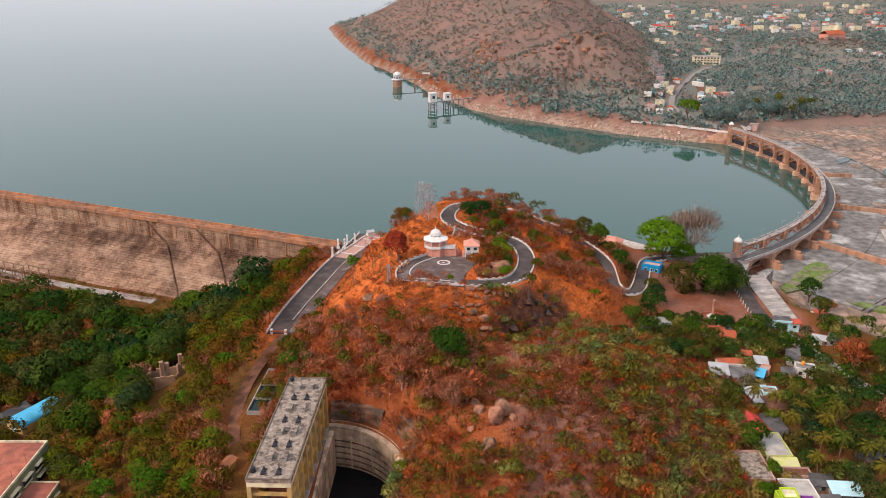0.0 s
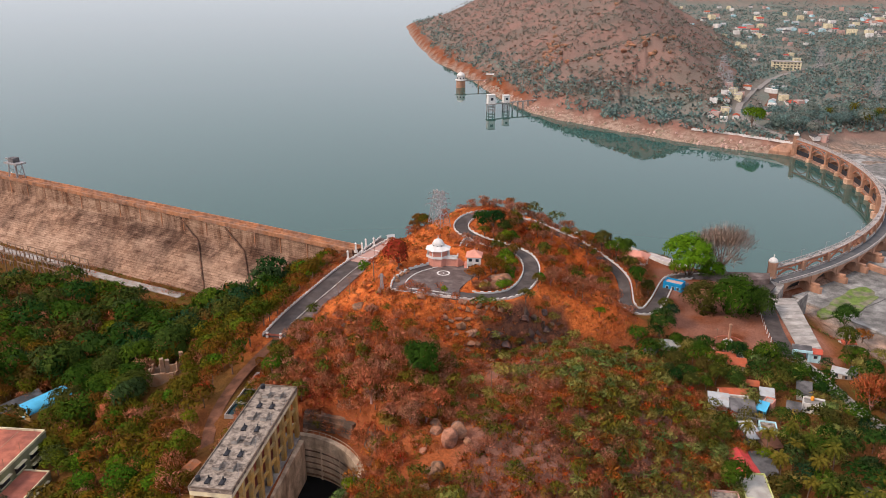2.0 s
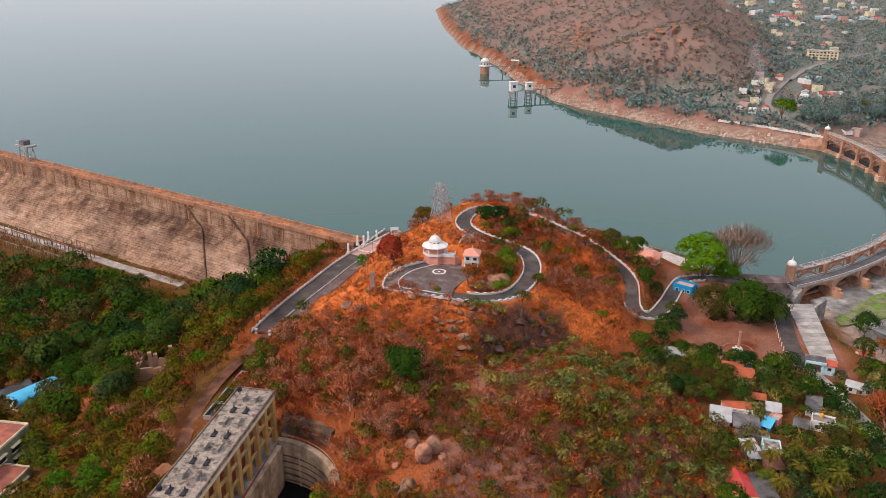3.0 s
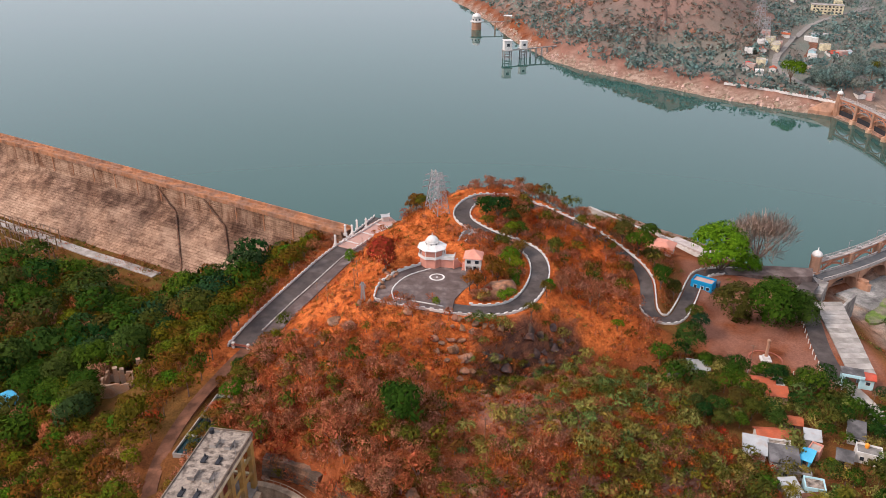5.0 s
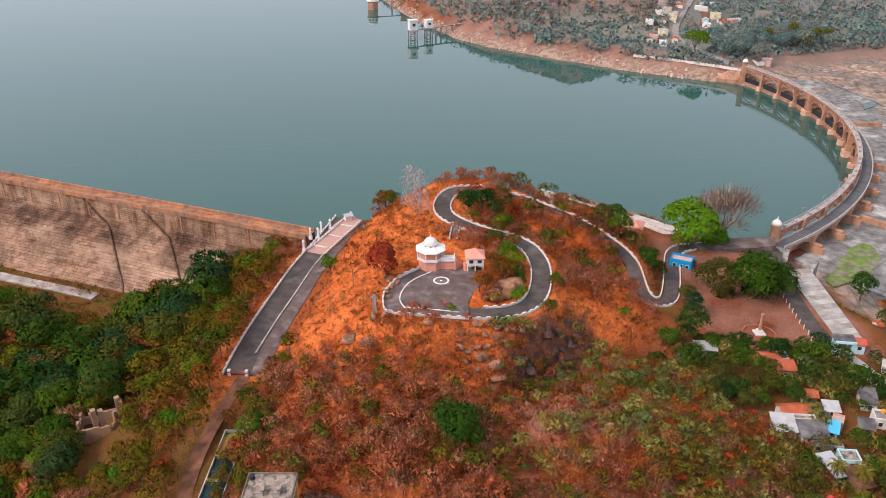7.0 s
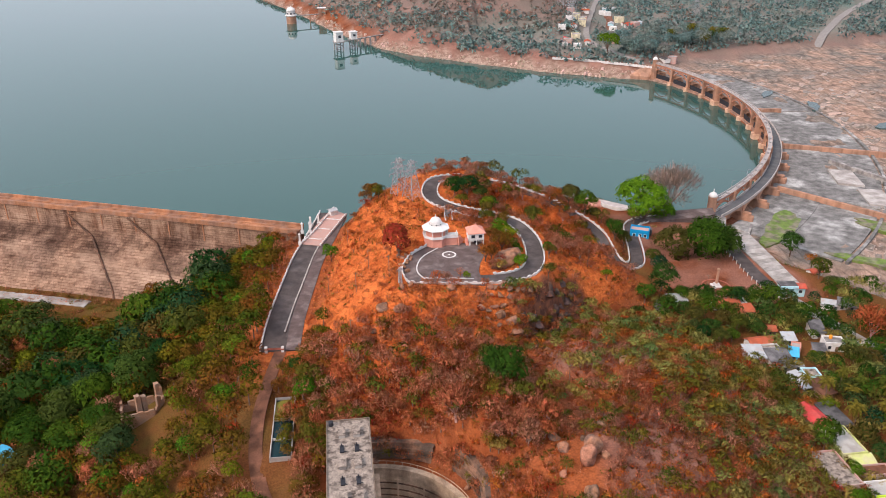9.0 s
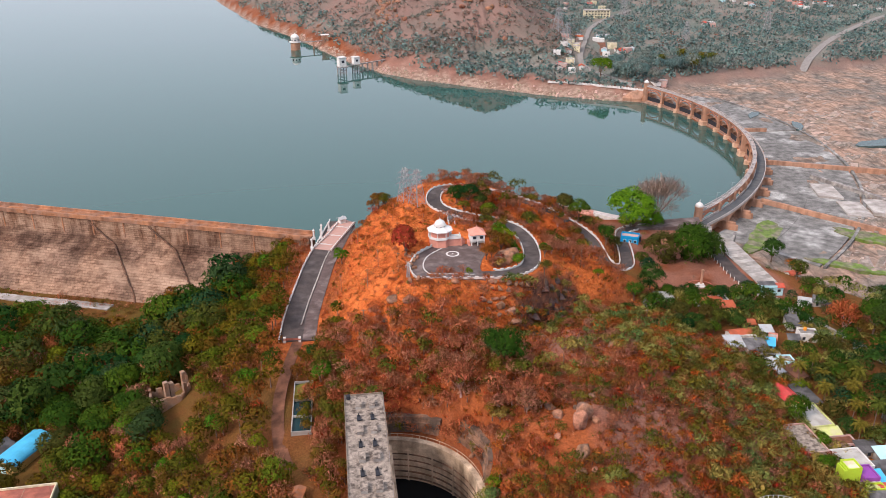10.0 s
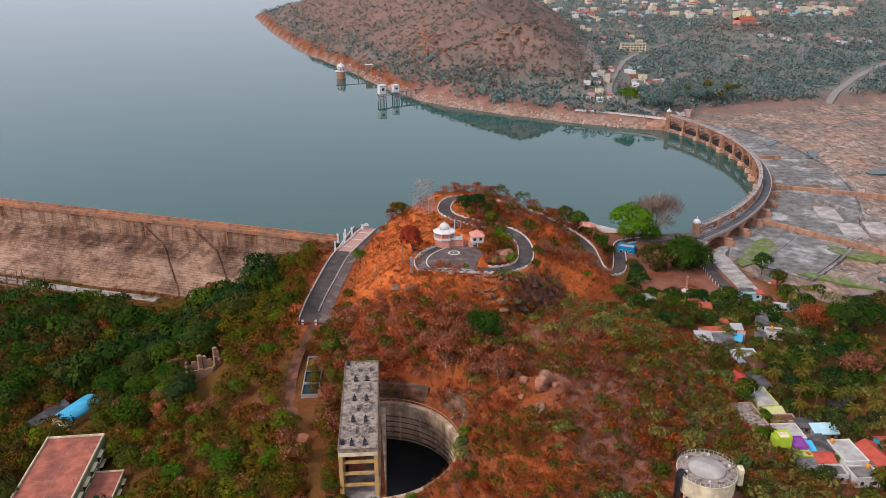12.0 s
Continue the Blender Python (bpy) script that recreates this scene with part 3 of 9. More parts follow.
def ground_material(m):
    nodes, links = m.node_tree.nodes, m.node_tree.links
    bsdf = nodes["Principled BSDF"]
    bsdf.inputs["Roughness"].default_value = 0.95
    bsdf.inputs["Specular IOR Level"].default_value = 0.03
    pos = nodes.new("ShaderNodeNewGeometry").outputs["Position"]
    att = nodes.new("ShaderNodeAttribute")
    att.attribute_name = "zones"
    split = nodes.new("ShaderNodeSeparateColor")
    links.new(att.outputs["Color"], split.inputs[0])

    def tone(size, a, b, lo=0.35, hi=0.65, detail=6.0):
        n = nodes.new("ShaderNodeTexNoise")
        n.inputs["Scale"].default_value, n.inputs["Detail"].default_value, n.inputs["Roughness"].default_value = size, detail, 0.6
        links.new(pos, n.inputs["Vector"])
        r = nodes.new("ShaderNodeMapRange")
        r.inputs[1].default_value, r.inputs[2].default_value = lo, hi
        links.new(n.outputs["Fac"], r.inputs[0])
        return mix(r.outputs[0], a, b), n.outputs["Fac"]

    def mix(fac, a, b, kind="MIX"):
        x = nodes.new("ShaderNodeMix")
        x.data_type, x.blend_type = "RGBA", kind
        for slot, v in ((0, fac), (6, a), (7, b)):
            if hasattr(v, "links"):
                links.new(v, x.inputs[slot])
            else:
                x.inputs[slot].default_value = v if slot == 0 else (*v, 1)
        return x.outputs[2]

    soil, _ = tone(0.09, (0.15, 0.042, 0.015), (0.28, 0.10, 0.045))
    grass, _ = tone(0.12, (0.42, 0.10, 0.022), (0.68, 0.20, 0.05))
    tuft, f = tone(1.1, (0.55, 0.5, 0.5), (1.35, 1.3, 1.25), 0.3, 0.7, 8)
    grass = mix(1.0, grass, tuft, "MULTIPLY")
    rock, _ = tone(0.03, (0.22, 0.195, 0.17), (0.38, 0.265, 0.20), 0.42, 0.58, 10)
    vein, g = tone(0.16, (0.62, 0.6, 0.6), (1.25, 1.22, 1.2), 0.35, 0.62, 12)
    rock = mix(1.0, rock, vein, "MULTIPLY")
    joint = nodes.new("ShaderNodeTexVoronoi")
    joint.feature = "DISTANCE_TO_EDGE"
    joint.inputs["Scale"].default_value = 0.2
    bent = nodes.new("ShaderNodeMapping")
    bent.inputs["Rotation"].default_value, bent.inputs["Scale"].default_value = (0, 0, 0.7), (0.75, 0.2, 1.0)
    links.new(pos, bent.inputs["Vector"])
    links.new(bent.outputs[0], joint.inputs["Vector"])
    gap = nodes.new("ShaderNodeMapRange")
    gap.inputs[1].default_value, gap.inputs[2].default_value, gap.inputs[3].default_value, gap.inputs[4].default_value = 0.0, 0.06, 0.4, 0.0
    links.new(joint.outputs["Distance"], gap.inputs[0])
    gap.inputs[2].default_value, gap.inputs[3].default_value = 0.09, 0.55
    rock = mix(gap.outputs[0], rock, (0.09, 0.075, 0.06))
    shore, _ = tone(0.25, (0.21, 0.135, 0.10), (0.38, 0.28, 0.22), 0.4, 0.6, 10)
    litter, _ = tone(0.07, (0.15, 0.06, 0.02), (0.12, 0.08, 0.02))
    colour = mix(split.outputs[0], soil, grass)
    # soil over the lake: brown-pink earth, lightened in its colour for distance haze
    dusty = nodes.new("ShaderNodeAttribute")
    dusty.attribute_name = "dusty"
    hazed_soil, _ = tone(0.02, (0.18, 0.143, 0.12), (0.268, 0.163, 0.133))
    colour = mix(dusty.outputs["Fac"], colour, hazed_soil)
    # far plain ground, paled and blued so its colour stands in for haze
    plain = nodes.new("ShaderNodeAttribute")
    plain.attribute_name = "plain"
    hazed_field, _ = tone(0.012, (0.145, 0.18, 0.155), (0.24, 0.20, 0.17))
    colour = mix(plain.outputs["Fac"], colour, hazed_field)
    bank = nodes.new("ShaderNodeAttribute")
    bank.attribute_name = "bank"
    clay, _ = tone(0.06, (0.21, 0.112, 0.085), (0.32, 0.17, 0.128), 0.35, 0.65, 9)
    colour = mix(bank.outputs["Fac"], colour, clay)
    crag = nodes.new("ShaderNodeAttribute")
    crag.attribute_name = "crag"
    broken, _ = tone(0.45, (0.055, 0.04, 0.036), (0.17, 0.085, 0.055), 0.4, 0.62, 9)
    colour = mix(crag.outputs["Fac"], colour, broken)
    woods = nodes.new("ShaderNodeAttribute")
    woods.attribute_name = "woods"
    colour = mix(woods.outputs["Fac"], colour, litter)
    colour = mix(split.outputs[2], colour, shore)
    colour = mix(split.outputs[1], colour, rock)
    speck, h = tone(2.4, (0.6, 0.58, 0.57), (1.2, 1.17, 1.15), 0.3, 0.7, 5)
    colour = mix(1.0, colour, speck, "MULTIPLY")
    links.new(colour, bsdf.inputs["Base Color"])
    b = nodes.new("ShaderNodeBump")
    b.inputs["Strength"].default_value, b.inputs["Distance"].default_value = 0.8, 0.5
    links.new(f, b.inputs["Height"])
    links.new(b.outputs[0], bsdf.inputs["Normal"])


ground_material(GROUND)


def build_ground():
    xs = spaced(-4900, -190, 250, 4900, 2.3, 1.055)
    ys = spaced(-900, 100, 390, 4900, 2.3, 1.045)
    X, Y = np.meshgrid(xs, ys)
    H = height(X, Y)
    nx, ny = len(xs), len(ys)
    # the ground ends in a clean round edge at the shaft
    dx, dy = X - SHAFT_C[0], Y - SHAFT_C[1]
    d = np.hypot(dx, dy)
    well = (X > -33.5) & (d < SHAFT_R + 1.2)
    H = np.where(well, 17.2, H)
    k = np.where(well & (d > SHAFT_R - 2.4), (SHAFT_R + 0.7) / np.maximum(d, 1), 1.0)
    X, Y = SHAFT_C[0] + dx * k, SHAFT_C[1] + dy * k
    well &= np.hypot(X - SHAFT_C[0], Y - SHAFT_C[1]) < SHAFT_R + 0.75
    idx = np.arange(nx * ny).reshape(ny, nx)
    quads = np.stack([idx[:-1, :-1], idx[:-1, 1:], idx[1:, 1:], idx[1:, :-1]], -1).reshape(-1, 4)
    quads = quads[~well.ravel()[quads].all(1)]
    me = bpy.data.meshes.new("ground")
    me.vertices.add(nx * ny)
    me.vertices.foreach_set("co", np.stack([X, Y, H], -1).ravel())
    me.loops.add(quads.size)
    me.loops.foreach_set("vertex_index", quads.ravel())
    me.polygons.add(len(quads))
    me.polygons.foreach_set("loop_start", np.arange(0, quads.size, 4))
    me.update(calc_edges=True)
    me.materials.append(GROUND)
    g, r, s, w = zone_weights(X, Y, H)
    a = me.attributes.new("zones", "FLOAT_COLOR", "POINT")
    a.data.foreach_set("color", np.stack([g, r, s, np.ones_like(g)], -1).ravel())
    # masks of the far land whose ground colours hold the painted haze
    a = me.attributes.new("dusty", "FLOAT", "POINT")
    a.data.foreach_set("value", (sstep(-12, -34, inside(X, Y, LAKE) + 12 * fbm(X, Y, 30)) * sstep(600, 660, Y)).ravel())
    a = me.attributes.new("plain", "FLOAT", "POINT")
    a.data.foreach_set("value", (sstep(-14, -45, np.maximum(inside(X, Y, LAKE), inside(X, Y, RIVER)) + 12 * fbm(X, Y, 30)) * sstep(600, 660, Y) * sstep(26, 12, H)).ravel())
    sd = inside(X, Y, LAKE) + 5 * fbm(X, Y, 25)
    a = me.attributes.new("bank", "FLOAT", "POINT")
    a.data.foreach_set("value", (sstep(-44, -28, sd) * sstep(600, 620, Y) * sstep(860, 760, Y) * sstep(228, 205, X)
                                      + 0.6 * sstep(-2, 2, inside(X, Y, GARDEN)) * sstep(-0.4, 0.1, fbm(X, Y, 8))
                                      + 0.85 * sstep(12, 20, X) * sstep(80, 68, X) * sstep(226, 212, Y) * sstep(-0.4, -0.05, fbm(X + 7, Y - 3, 17))).ravel())
    d, _ = along(X, Y, [(17, 217, 0), (20, 227.5, 0), (30, 238.5, 0), (41, 249, 0)])
    a = me.attributes.new("crag", "FLOAT", "POINT")
    a.data.foreach_set("value", (0.9 * sstep(6.0, 3.0, d + 3.5 * fbm(X, Y, 7, 3))).ravel())
    a = me.attributes.new("woods", "FLOAT", "POINT")
    a.data.foreach_set("value", w.ravel())
    me.shade_smooth()
    tagged(new("ground", me), "rust-red dry hillside, wooded valley and rocky river bed", "ground", kind="structure")


build_ground()

WATER = bpy.data.materials.new("lake_water")
WATER.use_nodes = True


def water_material(m, deep):
    nodes, links = m.node_tree.nodes, m.node_tree.links
    bsdf = nodes["Principled BSDF"]
    bsdf.inputs["Base Color"].default_value = (*deep, 1)
    bsdf.inputs["Roughness"].default_value, bsdf.inputs["IOR"].default_value = 0.06, 1.33
    pos = nodes.new("ShaderNodeNewGeometry").outputs["Position"]
    n = nodes.new("ShaderNodeTexNoise")
    n.inputs["Scale"].default_value, n.inputs["Detail"].default_value = 0.35, 3
    links.new(pos, n.inputs["Vector"])
    b = nodes.new("ShaderNodeBump")
    b.inputs["Strength"].default_value, b.inputs["Distance"].default_value = 0.03, 0.06
    links.new(n.outputs["Fac"], b.inputs["Height"])
    links.new(b.outputs[0], bsdf.inputs["Normal"])
    w = nodes.new("ShaderNodeTexNoise")
    w.inputs["Scale"].default_value, w.inputs["Detail"].default_value = 0.006, 3
    links.new(pos, w.inputs["Vector"])
    r = nodes.new("ShaderNodeMapRange")
    r.inputs[1].default_value, r.inputs[2].default_value, r.inputs[3].default_value, r.inputs[4].default_value = 0.4, 0.65, 0.01, 0.03
    links.new(w.outputs["Fac"], r.inputs[0])
    links.new(r.outputs[0], bsdf.inputs["Roughness"])


water_material(WATER, (0.030, 0.080, 0.068))


def build_lake():
    bm = bmesh.new()
    shore = [(-46, 330), (-30, 348), (20, 356), (52, 362), (78, 376), (100, 358), (124, 340)] + [on_weir(WEIR_R - 0.6, WEIR_A0 + 4.787 * k) for k in range(17)]
    far = [(240, 625), (190, 680), (120, 760), (60, 860), (20, 960), (-20, 1160), (-60, 1500), (-100, 2000), (200, 2500), (900, 3300), (900, 6500), (-6500, 6500), (-6500, 3190)]
    dam = [(DAM_END[0] + DAM_DIR[0] * s, DAM_END[1] + DAM_DIR[1] * s) for s in (1700, 900, 300, 100)]
    bm.faces.new([bm.verts.new((x, y, 0)) for x, y in shore + far + dam])
    bmesh.ops.triangulate(bm, faces=bm.faces[:])
    me = bpy.data.meshes.new("lake")
    bm.to_mesh(me)
    bm.free()
    me.materials.append(WATER)
    tagged(new("water", me), "calm grey-green reservoir water", "water", kind="structure")


build_lake()


# ---- roads and paved places ----
def road(name, line, width, material, label, step=2.0, lift=0.02):
    pts = resample(line, step)
    h = width / 2
    g = Geo().sweep([(x, y, z + lift) for x, y, z in pts], [(-h, -0.5), (h, -0.5), (h, 0.0), (-h, 0.0)])
    return tagged(new(name, g.mesh(name, material)), label, "road", kind="structure")


road("road", DAM_ROAD, 11.5, ASPHALT, "grey asphalt road on the hillside bench")
road("road", LOOP_ROAD, 5.4, ASPHALT, "looping asphalt hill road with tar patches")
road("road", BACK_ROAD, 4.4, ASPHALT, "asphalt road winding down with a hairpin bend", lift=0.03)
road("road", VILLAGE_ROAD, 5.5, PALE_CONCRETE, "pale dusty village road leading to the gatehouse")
road("track", TRACK, 3.4, DIRT_TRACK, "red earth track with wheel ruts")
tagged(part("pavement", Geo().prism([(84, 318), (88, 324), (104, 327.5), (121, 328), (131, 330), (133, 337), (120, 337), (104, 336), (90, 335), (82, 330)], 8, 12.0), PLAZA_TAR), "worn tarred court by the lake", "court", kind="structure")
tagged(part("pavement", Geo().prism(PLAZA, 37.0, 37.93), PLAZA_TAR), "tarred lookout plaza with worn grey patches", "plaza", kind="structure")
ring = Geo()
ring.lathe([(1.75, 37.935), (1.75, 37.955), (2.3, 37.955), (2.3, 37.935)], 28, 0.2, 258.0, cap=False)
ring.lathe([(0.0, 37.935), (0.3, 37.955), (0.34, 37.935)], 14, 0.2, 258.0, cap=False)
tagged(part("painted_circle", ring, WHITE_CLEAN), "white painted ring on the plaza", "marking", kind="structure")

# ---- the dam ----
def on_dam(s, n):
    """Along the crest from its hill end, and downstream from the crest's middle."""
    return DAM_END[0] + DAM_DIR[0] * s - DAM_DIR[1] * n * 1.0, DAM_END[1] + DAM_DIR[1] * s + DAM_DIR[0] * n


def build_dam():
    dam = thing("dam", "long weathered masonry dam stained brown and black", "dam")
    stations = [0, 40, 80, 120, 160, 220, 300, 420, 600, 900, 1300, 1700]
    line = [(*on_dam(s, 0), 0.0) for s in stations]
    # section: to the right of the way is downstream when walking from the hill outwards
    side = 1 if (on_dam(0, 1)[0] - on_dam(0, 0)[0]) * DAM_DIR[1] - (on_dam(0, 1)[1] - on_dam(0, 0)[1]) * DAM_DIR[0] > 0 else -1
    body = [(-3.2, -16), (-3.2, 16.8), (3.2, 16.8), (3.2, 9.0), (5.0, 5.0), (33.5, -26.5), (33.5, -32), (-3.2, -32)]
    part("wall", Geo().sweep(line, [(side * a, b) for a, b in body][::side]), DAM_STONE, dam)
    cope = Geo()
    for u0, u1, z0, z1 in ((-3.6, -2.9, 16.7, 18.0), (2.9, 3.7, 16.2, 18.0), (-1.0, -0.6, 16.7, 17.2), (0.9, 1.3, 16.7, 17.2)):
        cope.sweep(line, [(side * a, b) for a, b in ((u0, z0), (u1, z0), (u1, z1), (u0, z1))][::side])
    part("parapet", cope, DAM_TOP, dam, "warm pink coping walls")
    part("crest_road", Geo().sweep(line, [(side * a, b) for a, b in ((-2.9, 16.6), (2.9, 16.6), (2.9, 16.9), (-2.9, 16.9))][::side]), DAM_TOP, dam)
    for k in range(24):
        s = 10 + 16.0 * k
        x, y = on_dam(s, 2.95)
        rz = math.degrees(math.atan2(DAM_DIR[1], DAM_DIR[0]))
        part("pilaster", Geo().box(x, y, 8.2, 0.6, 0.9, 8.6, rz, 1.0), DAM_TOP, dam)
    for s in (108, 77):
        g = Geo()
        top, knee, low, foot = on_dam(s, 3.5), on_dam(s - 13, 5.2), on_dam(s - 30, 20), on_dam(s - 33, 25)
        g.tube((*top, 15.5), (*knee, 6.2), 0.42, n=6).tube((*knee, 6.2), (*low, -11.2), 0.42, n=6).tube((*low, -11.2), (*foot, -16.5), 0.42, n=6)
        part("drain_pipe", g, DAM_PIPE, dam, "rusty brown pipe running aslant down the face")
    # toe road
    toe = [(*on_dam(s, 29), ground_at(*on_dam(s, 29)) + 0.5) for s in (84, 100, 130, 160, 200, 300, 420)]
    tagged(part("toe_road", Geo().sweep(toe, [(-2.5, -1), (2.5, -1), (2.5, 0), (-2.5, 0)]), PALE_CONCRETE), "pale road along the dam's foot", "road", kind="structure")


build_dam()


# ---- the weir bridge ----
def weir_arc(r, a0, a1, z, n):
    return [(*on_weir(r, a0 + (a1 - a0) * k / n), z) for k in range(n + 1)]


def weir_bay(k):
    return WEIR_A0 + (WEIR_A1 - WEIR_A0) * k / 16


def strip(parts, name, line, section, material, label=""):
    return part(name, Geo().sweep(line, section), material, parts, label)


RAIL_STONE = material("rail_stone", (0.46, 0.40, 0.37), vary=0.15, second=(0.40, 0.345, 0.32), patch=0.3)
WEIR_TAR = material("roadway_tar", (0.085, 0.088, 0.095), vary=0.15, second=(0.11, 0.108, 0.11), patch=0.1)
CUTWATER = material("pier_foot_render", (0.60, 0.38, 0.26), vary=0.12, second=(0.48, 0.29, 0.19), patch=0.3, streaks=0.3)


def build_weir():
    weir = thing("weir_bridge", "curved masonry weir with sluice gates and a road on it", "bridge")
    for k in range(1, 16):
        big = k % 4 == 0
        a = weir_bay(k)
        w = 4.8 if big else 2.7
        n = 230.2 - (1.4 if big else 0.0)
        m = pose(*WEIR_C, 0, 0, 0, a)
        plan = [(n + 2.6, -w / 2), (n + 1.0, -w * 0.43), (n + 0.3, -w / 4), (n, 0), (n + 0.3, w / 4), (n + 1.0, w * 0.43), (n + 2.6, w / 2),
                (240.5, w / 2), (243.0, w / 3), (243.6, 0), (243.0, -w / 3), (240.5, -w / 2)]
        foot = [(n - 1.5 + abs(y / w) ** 2 * 4.0, y * 1.3) for y in np.linspace(-w / 2, w / 2, 9)] + [(n + 3.0, w * 0.65), (n + 3.0, -w * 0.65)]
        g = Geo().prism(plan, -6, 3.4)
        g.prism([(n + 0.9, -w * 0.37), (233.6, -w * 0.37), (233.6, w * 0.37), (n + 0.9, w * 0.37)], 3.4, 12.4)
        g.prism([(n + 0.6, -w * 0.44), (233.4, -w * 0.44), (233.4, w * 0.44), (n + 0.6, w * 0.44)], 12.4, 13.1)
        g.prism([(233.6, -w * 0.37), (238.4, -w * 0.37), (238.4, w * 0.37), (233.6, w * 0.37)], 3.4, 7.9)
        g.prism([(238.4, -w * 0.37), (241.6, -w * 0.37), (242.3, 0), (241.6, w * 0.37), (238.4, w * 0.37)], 3.4, 4.6)
        pier = part("pier", g, WEIR_STONE, weir)
        pier.matrix_basis = m
        part("cutwater", Geo().prism(foot, -6, 3.2 if big else 2.6), CUTWATER, pier, "pale rounded pier foot")
        if big:
            for s in (-1, 0, 1):
                y = s * w * 0.27
                part("buttress", Geo().prism([(n + 0.35, y - 0.35), (n + 1.0, y - 0.35), (n + 1.0, y + 0.35), (n + 0.35, y + 0.35)], 3.4, 13.5), WEIR_STONE, pier)
        lamp = Geo().tube((231.0, 0, 13.1), (231.0, 0, 17.8), 0.09, 0.06, 5).tube((231.0, 0, 17.8), (232.4, 0, 18.1), 0.06, 0.05, 4)
        part("lamp_post", lamp, STEEL, pier)
    for k in range(16):
        a0, a1 = weir_bay(k), weir_bay(k + 1)
        strip(weir, "sill", weir_arc(232.6, a0, a1, 0, 4), [(-0.9, -6), (1.2, -6), (1.2, 1.8), (-0.9, 2.0)], WEIR_SILL)
        n = 12
        bow = [(*on_weir(231.9, a0 + (a1 - a0) * (0.08 + 0.84 * i / n)), 7.4 + 3.2 * math.sin(math.pi * i / n)) for i in range(n + 1)]
        arch = part("arch", Geo().sweep(bow, [(-0.35, -0.35), (0.35, -0.35), (0.35, 0.35), (-0.35, 0.35)]), WEIR_STEEL, weir, "rust-red arched girder")
        for i in range(2, n - 1, 2):
            part("hanger", Geo().tube(bow[i], (bow[i][0], bow[i][1], 12.1), 0.16, n=4), WEIR_STEEL, arch)
        strip(weir, "gate_beam", weir_arc(231.9, a0, a1, 0, 4), [(-0.55, 11.5), (0.55, 11.5), (0.55, 12.5), (-0.55, 12.5)], WEIR_STEEL)
        way = strip(weir, "footway", weir_arc(231.8, a0, a1, 0, 4), [(-1.0, 12.9), (1.0, 12.9), (1.0, 13.2), (-1.0, 13.2)], RAIL_STONE, "pale footway over the gates")
        for r in (230.9, 232.7):
            rail = Geo().sweep(weir_arc(r, a0, a1, 0, 4), [(-0.08, 14.2), (0.08, 14.2), (0.08, 14.42), (-0.08, 14.42)])
            for i in range(12):
                p, q = on_weir(r, a0 + (a1 - a0) * i / 12), on_weir(r, a0 + (a1 - a0) * (i + 1) / 12)
                rail.tube((*p, 13.2), (*q, 14.3), 0.07, n=3).tube((*p, 14.3), (*q, 13.2), 0.07, n=3)
            part("lattice_rail", rail, RAIL_STONE, way)
        # hoist blocks on the footway and the raised gate below it
        for t in (0.3, 0.7):
            x, y = on_weir(231.8, a0 + (a1 - a0) * t)
            part("hoist", Geo().box(x, y, 13.2, 1.2, 0.9, 1.0, a0), STEEL, way)
        strip(weir, "gate_leaf", weir_arc(232.9, a0 + 0.35, a1 - 0.35, 0, 3), [(-0.12, 1.8), (0.12, 1.8), (0.12, 5.0), (-0.12, 5.0)], DARK_STEEL, "dark steel sluice gate")
        # arch below the road, drawn as one closed outline
        prof = [(0.0, 2.0), (0.05, 4.6), (0.16, 6.0), (0.33, 6.9), (0.5, 7.2), (0.67, 6.9), (0.84, 6.0), (0.95, 4.6), (1.0, 2.0)]
        pts, n = [], len(prof)
        for r in (233.8, 238.2):
            for t, z in prof:
                pts.append((*on_weir(r, a0 + (a1 - a0) * (0.06 + 0.88 * t)), z))
            for t, z in prof:
                pts.append((*on_weir(r, a0 + (a1 - a0) * (0.06 + 0.88 * t)), 8.1))
        faces = []
        for i in range(n - 1):
            faces += [(i, i + 1, n + i + 1, n + i), (2 * n + i + 1, 2 * n + i, 3 * n + i, 3 * n + i + 1), (i + 1, i, 2 * n + i, 2 * n + i + 1)]
        part("road_arch", Geo().add(pts, faces), WEIR_STONE, weir, "shallow arch under the roadway")
    b0, b1 = WEIR_A0 - 0.6, WEIR_A1 + 0.9
    line = weir_arc(235.9, b0, b1, 0, 48)
    strip(weir, "deck", line, [(-2.6, 8.0), (2.6, 8.0), (2.6, 8.5), (-2.6, 8.5)], PALE_CONCRETE)
    strip(weir, "roadway", line, [(-2.25, 8.45), (2.25, 8.45), (2.25, 8.6), (-2.25, 8.6)], WEIR_TAR, "dark asphalt roadway")
    for r in (233.4, 238.4):
        g = Geo().sweep(weir_arc(r, b0, b1, 0, 48), [(-0.16, 9.3), (0.16, 9.3), (0.16, 9.55), (-0.16, 9.55)])
        wall = part("parapet", g, RAIL_STONE, weir, "pale balustrade of the roadway")
        part("kerb", Geo().sweep(weir_arc(r, b0, b1, 0, 48), [(-0.14, 8.4), (0.14, 8.4), (0.14, 8.85), (-0.14, 8.85)]), RAIL_STONE, wall)
        for i in range(130):
            a = b0 + (b1 - b0) * i / 129
            part("baluster", Geo().box(*on_weir(r, a), 8.5, 0.24, 0.24, 0.9, a), RAIL_STONE, wall)
